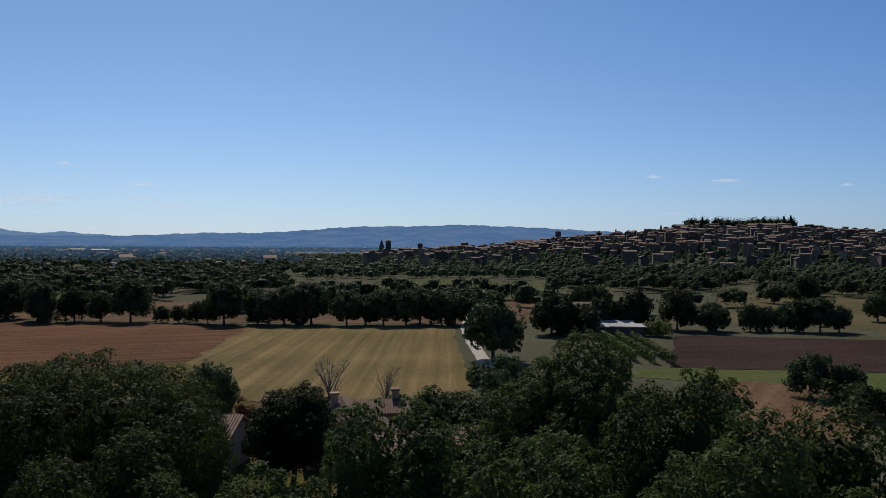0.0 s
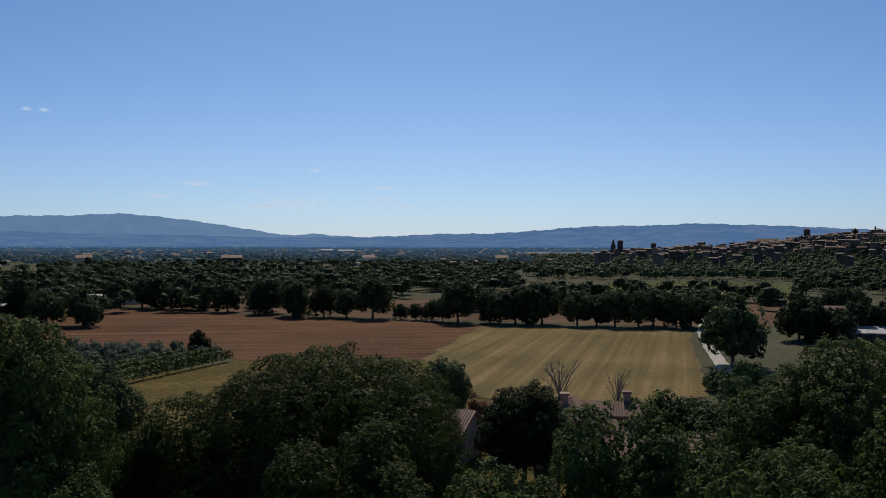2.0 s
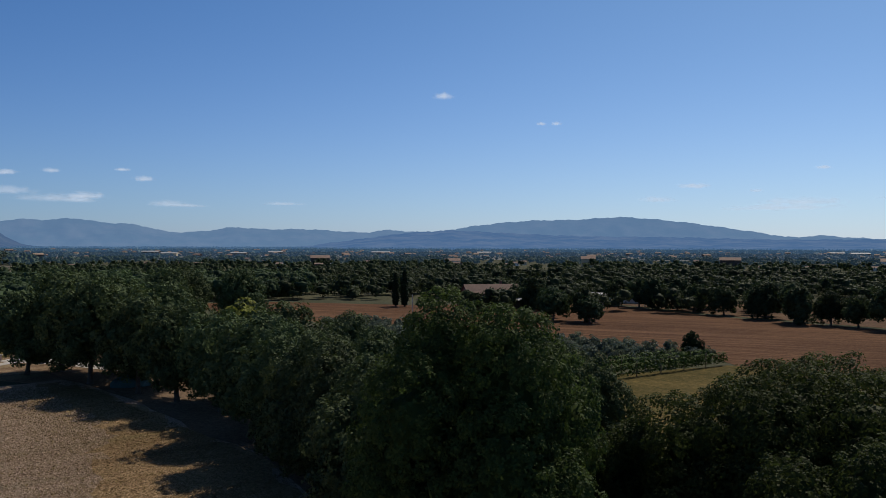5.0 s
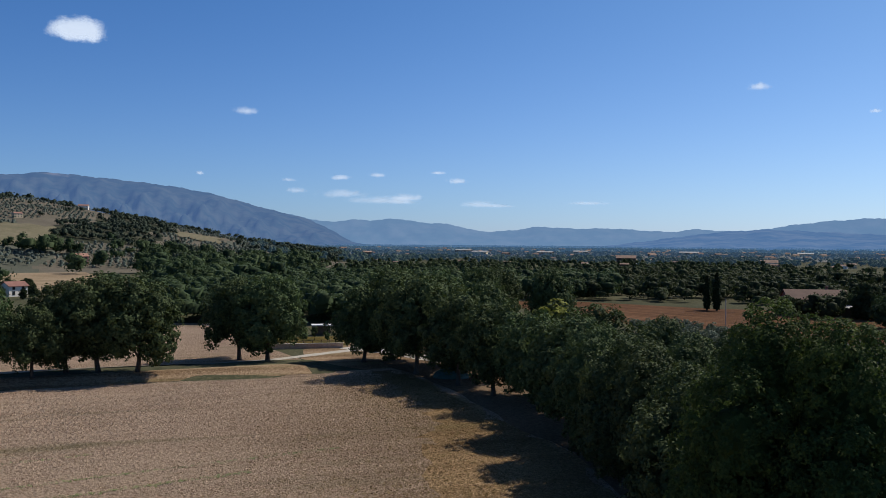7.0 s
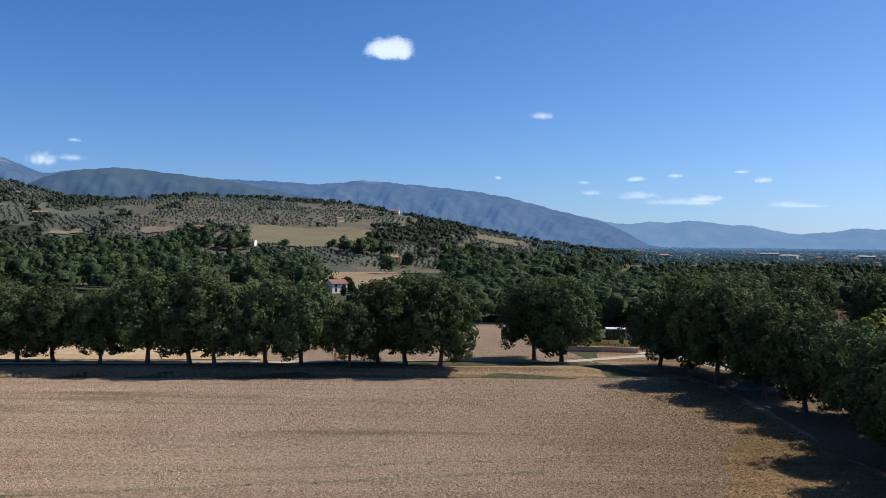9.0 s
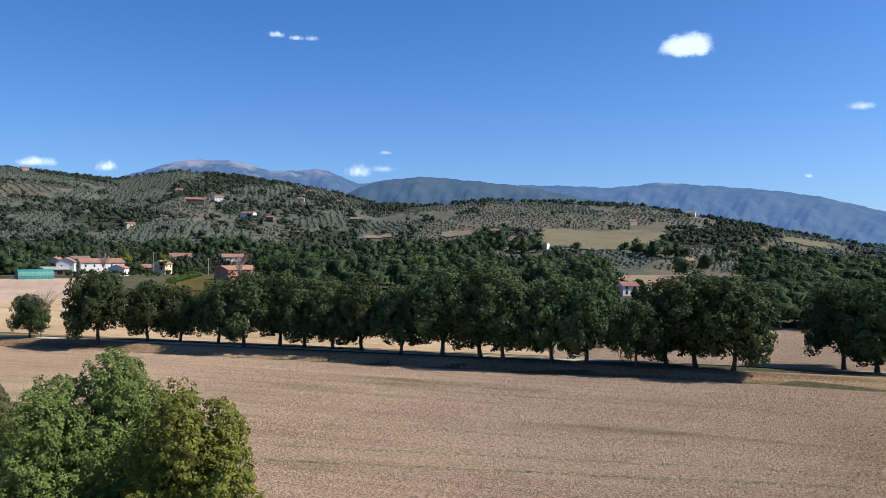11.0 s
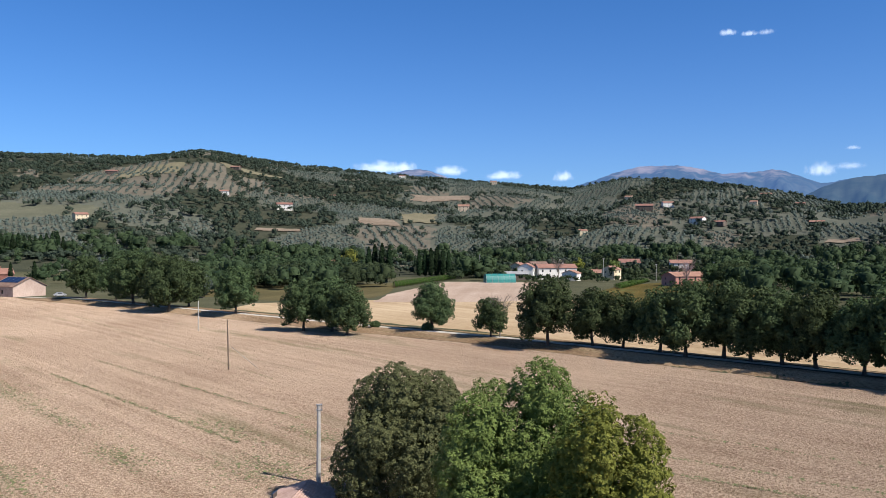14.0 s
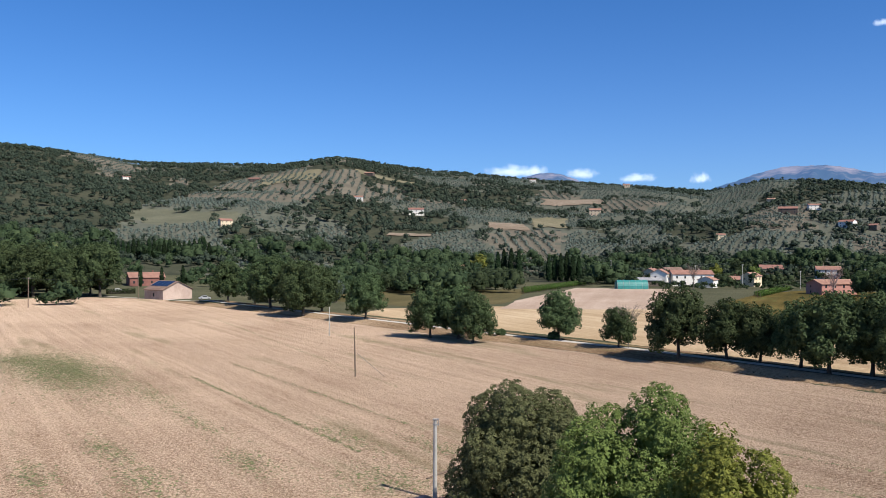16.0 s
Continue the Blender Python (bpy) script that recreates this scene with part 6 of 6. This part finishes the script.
def vine_row(a, b, h, w, material, label):
    t = thing("vine_row", label, "vines", "rows of vines")
    L = math.hypot(b[0] - a[0], b[1] - a[1])
    n = int(L * 60)
    e = rng.normal(size=(n, 3))
    e /= np.linalg.norm(e, axis=1, keepdims=True)
    p = np.c_[rng.uniform(0, L, n), e[:, 1] * w * rng.uniform(.6, 1.1, n), h * 0.6 + e[:, 2] * h * 0.42]
    v, q = leaf_quads(p, 0.28, out=e * (0.3, 1, 1), tri=True)
    part("foliage", mesh_np("foliage", v, quads=q, material=material), t)
    post = box_mesh("post", (-.05, .05, -.05, .05, -.2, h * 1.05), OLD_WOOD)
    for k in range(int(L / 5) + 1):
        part("post", post, t, m=Matrix.Translation((k * 5, 0, 0)))
    t.matrix_basis = Matrix.Translation((a[0], a[1], fz(*a))) @ Matrix.Rotation(math.atan2(b[1] - a[1], b[0] - a[0]), 4, "Z")


for k in range(3):
    vine_row((-66 - 3.2 * k, 88 + 1.0 * k), (-62.5 - 3.2 * k, 117.5 + .3 * k), 2.0, 0.6, VINE_LEAF, "leafy green vine row on posts")
for k in range(3):
    vine_row((38 - 2.4 * k, 125 + 2 * k), (40 - 2.6 * k, 158 + 1.0 * k), 1.9, 0.6, VINE_LEAF, "leafy green vine row on posts")
for k in range(4):
    vine_row((-236 - 4 * k, -276 - 5 * k), (-325 - 4 * k, -330 - 5 * k), 2.2, 0.8, VINE_LEAF, "long leafy vine row behind the bare plot")
for k in range(3):
    vine_row((-300 - 4 * k, -205 - 4 * k), (-372 - 4 * k, -238 - 4 * k), 2.0, 0.8, VINE_LEAF, "long leafy vine row beside the houses")

for a, d, k in ((42.2, 235, .75), (43.0, 231, .6), (44.2, 233, .7), (45.0, 236, .8), (41.0, 232, .5), (40.2, 236, .7)):
    q = at(a, d)
    copy_thing(mid_kinds[4], spin(q.x, q.y, 0, k))

# young olive plot
OLIVES = "young olives in the plot"
young = [tree("young grey-green olive tree", 2.3, 1.35, 0.5, 420, 0.24, YOUNG_OLIVE, 5, 0.06, None, "olive_tree", "olive tree", OLIVES) for _ in range(4)]
spots = []
for i in range(24):
    for j in range(9):
        x, y = -150 + 3.6 * i, 96 + 3.8 * j + 0.1 * i
        if y > np.interp(x, (-150, -116, -85, -70), (106, 92, 104, 104)) and y < np.interp(x, (-150, -118, -85, -68), (119, 118, 123, 123)):
            spots.append((x, y))
for k, (x, y) in enumerate(spots):
    if k < 4:
        young[k].matrix_basis = spin(x, y, 0, 1)
    else:
        copy_thing(young[k % 4], spin(x + rng.normal(0, .3), y + rng.normal(0, .3), 0, rng.uniform(.8, 1.15)))

# cypresses
for a, d, s in ((49.2, 243, .74), (49.8, 244, .68)):
    copy_thing(cyp[0], face(a, d, 0, 0, s))
for a, d, s in ((141.3, 500, 1.25), (140.9, 504, 1.35), (140.4, 500, 1.4), (139.9, 498, 1.3), (137.9, 508, 1.1), (137.5, 510, 1.15), (137.1, 508, 1.2), (136.7, 512, 1.25), (136.3, 510, 1.15), (135.9, 512, 1.1), (164.7, 440, .72), (163.4, 440, .7), (162.1, 442, .75), (103.5, 520, 1), (104.2, 522, .8), (101.2, 540, .9)):
    copy_thing(cyp[0], face(a, d, None, 0, s))
for k in range(26):
    copy_thing(cyp[1], face(168.3 - 0.31 * k, 560 + 0.8 * k, None, 0, rng.uniform(.95, 1.25)))
# clipped hedge by the red house
bm = bmesh.new()
e = rng.uniform(-1, 1, (2600, 3))
ax = rng.integers(0, 3, 2600)
e[np.arange(2600), ax] = np.sign(e[np.arange(2600), ax])
v, q = leaf_quads(e * (5.6, 0.7, 1.0) + (0, 0, 1.0), 0.34, out=e)
bm.free()
hedge = thing("hedge", "clipped dark green hedge by the lane", "hedge")
part("foliage", mesh_np("foliage", v, quads=q, material=OAK_DARK), hedge)
part("stems", box_mesh("stems", (-5.2, 5.2, -.25, .25, 0, 1.5), BARK), hedge)
hedge.matrix_basis = face(165.8, 375, 0, 5)

# roadside yellowing trees among the woods
for a, d, h, m in ((142.6, 560, 15, YELLOW_LEAF), (127.2, 530, 11, YELLOW_LEAF), (108.2, 440, 11, BRIGHT_LEAF), (124.9, 520, 10, BRIGHT_LEAF), (60.0, 98, 11.2, YELLOW_LEAF), (125.8, 540, 12, WOOD_LEAF), (152.0, 300, 9, OLIVE_LEAF)):
    q = at(a, d)
    put(tree("tree in yellow-green early autumn leaf", h, h * .42, 1.5, 3000, 0.5, m, 9, 0.3), q.x, q.y)

# ---------------------------------------------------------------- pale plots on the slopes
def hill_plot(name, a0, a1, e0, e1, material, label):
    """A plot on the hillside between two bearings and two heights in view, laid on the slope."""
    ai = np.linspace(a0, a1, 14)
    d0, d1 = slope_at((a0 + a1) / 2, e0), slope_at((a0 + a1) / 2, e1)
    di = np.linspace(d0, max(d1, d0 + 12), 14)
    A, D = np.meshgrid(np.radians(ai), di, indexing="ij")
    D = D + (0.05 * (d1 - d0) + 1) * (np.sin(A * 90 + a0) + 0.6 * np.sin(A * 310 + e0))
    A = A + 0.0035 * np.sin(D / 9.0 + a0)
    X, Y = -np.sin(A) * D, np.cos(A) * D
    V = np.stack([X, Y, ground_z(X, Y) + 0.9], -1).reshape(-1, 3)
    i, j = np.meshgrid(np.arange(13), np.arange(13), indexing="ij")
    q = np.stack([i * 14 + j, i * 14 + j + 1, (i + 1) * 14 + j + 1, (i + 1) * 14 + j], -1).reshape(-1, 4)
    return tagged(new(name, mesh_np(name, V, quads=q, material=material, smooth=True)), label, "field", kind="structure")


for nm, a0, a1, e0, e1, mat, lab in PLOTS:
    hill_plot("plot_" + nm, a0, a1, e0, e1, mat, lab)

# ---------------------------------------------------------------- clouds
def vapour(name, thin, thick, scale):
    """Cloud vapour: thick in the middle of its body, fraying outwards, flatter below; emission stands in for sunlit
    white.
    """
    m, t, b = nodes_of(name)
    b.inputs["Base Color"].default_value = (0.30, 0.33, 0.36, 1)
    b.inputs["Roughness"].default_value, b.inputs["Specular IOR Level"].default_value = 1, 0
    b.inputs["Emission Color"].default_value, b.inputs["Emission Strength"].default_value = (0.80, 0.90, 1.04, 1), 0.80
    tc = t.nodes.new("ShaderNodeTexCoord").outputs["Object"]
    axis = t.nodes.new("ShaderNodeSeparateXYZ")
    t.links.new(tc, axis.inputs[0])
    px, pz = axis.outputs[0], axis.outputs[2]
    below = mathn(t, "MULTIPLY", mathn(t, "MINIMUM", pz, 0.0), 0.5)
    pz = mathn(t, "ADD", pz, below)
    r = mathn(t, "SQRT", mathn(t, "ADD", mathn(t, "MULTIPLY", px, px), mathn(t, "MULTIPLY", pz, pz)))
    shift = t.nodes.new("ShaderNodeVectorMath")
    shift.operation = "ADD"
    spread = t.nodes.new("ShaderNodeCombineXYZ")
    t.links.new(mathn(t, "MULTIPLY", t.nodes.new("ShaderNodeObjectInfo").outputs["Random"], 60.0), spread.inputs[0])
    t.links.new(rotated(t, tc, 0, (scale, 0.0, 1.0)), shift.inputs[0])
    t.links.new(spread.outputs[0], shift.inputs[1])
    body = mathn(t, "SUBTRACT", mathn(t, "ADD", noise_of(t, shift.outputs[0], 1.6, 6, 0.6), thick), r)
    alpha = ramp(t, body, [(0.12, (0, 0, 0)), (0.85 if thick < 0.3 else 0.55, (thin, thin, thin))], "EASE")
    t.links.new(alpha, b.inputs["Alpha"])
    return m


VAPOUR = {k: vapour("cloud_vapour_" + k, *q) for k, q in (("heap", (0.86, 0.36, 1.6)), ("scrap", (0.50, 0.29, 2.4)), ("wisp", (0.30, 0.29, 3.4)))}
LENS_V, LENS_F = ico(3)


def cloud(az, el, w, h, kind, label="small white fair-weather cloud"):
    """One cloud at a bearing and a height in degrees, so many degrees wide and high."""
    d = 4700.0
    m = d * math.tan(radians(1)) / 2
    ob = tagged(new("cloud", mesh_np("cloud", LENS_V, quads=LENS_F, material=VAPOUR[kind], smooth=True)), label, "cloud", kind="structure")
    ob.matrix_basis = Matrix.Translation(at(az, d, 18 + d * math.tan(radians(el)))) @ Matrix.Rotation(radians(az), 4, "Z") @ Matrix.Diagonal((w * m * 1.25, h * m * 0.6, h * m * 1.3, 1))
    return ob


WEST_CLOUDS = (
        (90.65, 12.75, 4.1, 2.0, "heap"), (80.4, 8.5, 2.2, .8, "scrap"), (83.3, 4.4, .7, .4, "scrap"), (77.6, 4.1, 1.3, .4, "wisp"), (74.2, 4.3, 2.0, .55, "scrap"), (71.7, 4.5, 1.5, .5, "scrap"), (67.6, 4.7, 1.5, .35, "scrap"), (66.3, 4.15, 1.8, .6, "scrap"),
        (69.8, 3.0, 3.4, .8, "scrap"))
LOW_CLOUDS = (
        (74.0, 3.2, 4.4, .9, "wisp"), (71.4, 2.8, 7.0, .8, "wisp"), (64.9, 2.6, 3.4, .7, "wisp"), (77.1, 3.4, 2.0, .6, "wisp"), (57.5, 2.7, 4.0, .4, "wisp"), (46.8, 9.95, 2.0, .75, "scrap"), (40.2, 8.1, 1.0, .4, "scrap"), (39.2, 8.1, 1.0, .45, "scrap"), (30.3, 3.85, 2.9, .6, "scrap"),
        (22.6, 4.85, 1.4, .4, "scrap"))
VALLEY_CLOUDS = (
        (26.5, 3.5, 1.2, .4, "wisp"), (32.6, 3.0, 3.4, .7, "wisp"), (23.8, 2.75, 7.0, .9, "wisp"), (25.1, 2.4, 10, .7, "wisp"), (70.1, 2.7, 3.0, .5, "wisp"), (63.7, 2.5, 4, .4, "wisp"), (18.0, 3.7, 3.0, .4, "scrap"), (18.1, 2.9, 4.0, .5, "wisp"), (16.5, 2.4, 6.0, .5, "wisp"),
        (-15.5, 4.5, 1.6, .4, "scrap"))
HILL_CLOUDS = (
        (-20.0, 4.2, 3.0, .4, "scrap"), (-16.7, 2.1, 2.4, .3, "wisp"), (-27.1, 3.8, 1.4, .35, "wisp"), (117.9, 13.55, 1.7, .6, "scrap"), (116.6, 13.4, 1.4, .5, "scrap"), (115.6, 13.4, 1.5, .5, "wisp"),
        (140.7, 5.3, 5.0, 1.3, "scrap"), (139.2, 5.3, 2.6, 1.2, "scrap"), (136.0, 5.1, 3.0, 1.1, "scrap"), (132.4, 4.8, 3.4, .9, "scrap"), (128.4, 4.7, 1.8, 1.1, "scrap"), (112.4, 4.8, 2.4, 1.4, "scrap"), (110.8, 5.0, 2.4, .7, "wisp"), (110.6, 6.1, 1.2, .4, "wisp"))
for az, el, w, h, kind in WEST_CLOUDS + LOW_CLOUDS + VALLEY_CLOUDS + HILL_CLOUDS:
    cloud(az, el, w, h, kind)

# ---------------------------------------------------------------- straw and clods of the near field
n = 190000
sa = np.radians(180 - 118 * rng.uniform(0, 1, n) ** 0.94)
sd = 44 / rng.uniform(0.16, 1, n)
sx, sy = -np.sin(sa) * sd, np.cos(sa) * sd
k = (sx > -111) & (sy < 38) & (sx < 20) & (sx > np.interp(sy, (-330, -215, -140, -100), (-88, -101, -106, -111)))
sx, sy, sd = sx[k], sy[k], sd[k]
v, q = leaf_quads(np.c_[sx, sy, 0.05 + rng.uniform(0.0, 0.05, len(sx))], rng.uniform(0.05, 0.10, len(sx)) * np.clip(sd / 80, 0.8, 2.2), 0.7, np.tile((0, 0, 1.0), (len(sx), 1)), 1.0, True)
STRAW = leaf_material("straw_and_clods", (0.25, 0.160, 0.105), (0.58, 0.44, 0.325), (0.86, 0.73, 0.57), 0.0)
tagged(new("field_straw", mesh_np("field_straw", v, quads=q, material=STRAW)), "pale straw and clods strewn over the field", "straw", kind="stuff")

# dry grass and weeds thinning out from the oak row into the field
n = 85000
u = rng.uniform(0, 1, n)
gx3 = np.interp(u, (0, 0.5, 0.8, 1), (-108, -60, -40, -24)) + rng.normal(0, 2, n)
gy3 = np.interp(u, (0, 0.5, 0.8, 1), (40.5, 37.5, 29.5, 18)) - np.abs(rng.normal(0, 1, n)) * np.interp(u, (0, 0.5, 1), (7, 15, 12))
v, q = leaf_quads(np.c_[gx3, gy3, rng.uniform(0.07, 0.14, n)], rng.uniform(0.06, 0.15, n), 0.7, np.tile((0, 0, 1.0), (n, 1)), 0.6, True)
DRY_GRASS = leaf_material("dry_grass_blades", (0.100, 0.064, 0.030), (0.225, 0.150, 0.075), (0.36, 0.255, 0.135), 0.0)
tagged(new("field_dry_grass", mesh_np("field_dry_grass", v, quads=q, material=DRY_GRASS)), "dry yellow-brown grass thinning out from the oaks", "dry grass", kind="stuff")

# weeds in the field: patches and thin rows left by the harrow
wx, wy = [], []
for x, y, rx, ry, n in ((-27.5, -138, 6.5, 24, 10500), (-24, -152, 4, 9, 1200), (-21, -79, 1.6, 6, 320), (-21, -67, 2.2, 5, 320), (-14, -73, 1.6, 5, 260), (-30, -68, 1.8, 6, 300), (-42, -73, 1.5, 7, 260), (-33, -108, 1.6, 12, 420), (-32, -88, 1.2, 9, 260), (-47, -64, 1.6, 5, 260), (-37, -57, 4, 5, 520)):
    n = int(n * 1.5)
    wx.append(rng.normal(x, rx * .6, n)), wy.append(rng.normal(y, ry * .6, n))
for x0, y0, x1, y1, n in ((-55.5, -60, -66, 12, 700), (-62, -50, -71, 20, 420), (-70, -60, -76, 0, 260), (-42, -120, -40, -66, 420), (-52, -130, -50, -70, 300), (-80, -215, -62, -95, 300), (-92, -210, -84, -90, 200)):
    n = int(n * 2.2)
    u = rng.uniform(0, 1, n)
    wx.append(x0 + (x1 - x0) * u + rng.normal(0, .2, n)), wy.append(y0 + (y1 - y0) * u)
wx, wy = np.concatenate(wx), np.concatenate(wy)
v, q = leaf_quads(np.c_[wx, wy, rng.uniform(0.06, 0.12, len(wx))], rng.uniform(0.12, 0.3, len(wx)), 0.6, np.tile((0, 0, 1.0), (len(wx), 1)), 0.3, True)
WEED = leaf_material("field_weeds", (0.12, 0.14, 0.062), (0.21, 0.215, 0.105), (0.32, 0.29, 0.16), 0.0)
tagged(new("field_weeds", mesh_np("field_weeds", v, quads=q, material=WEED)), "thin green weeds in patches and rows on the field", "weeds", kind="stuff")
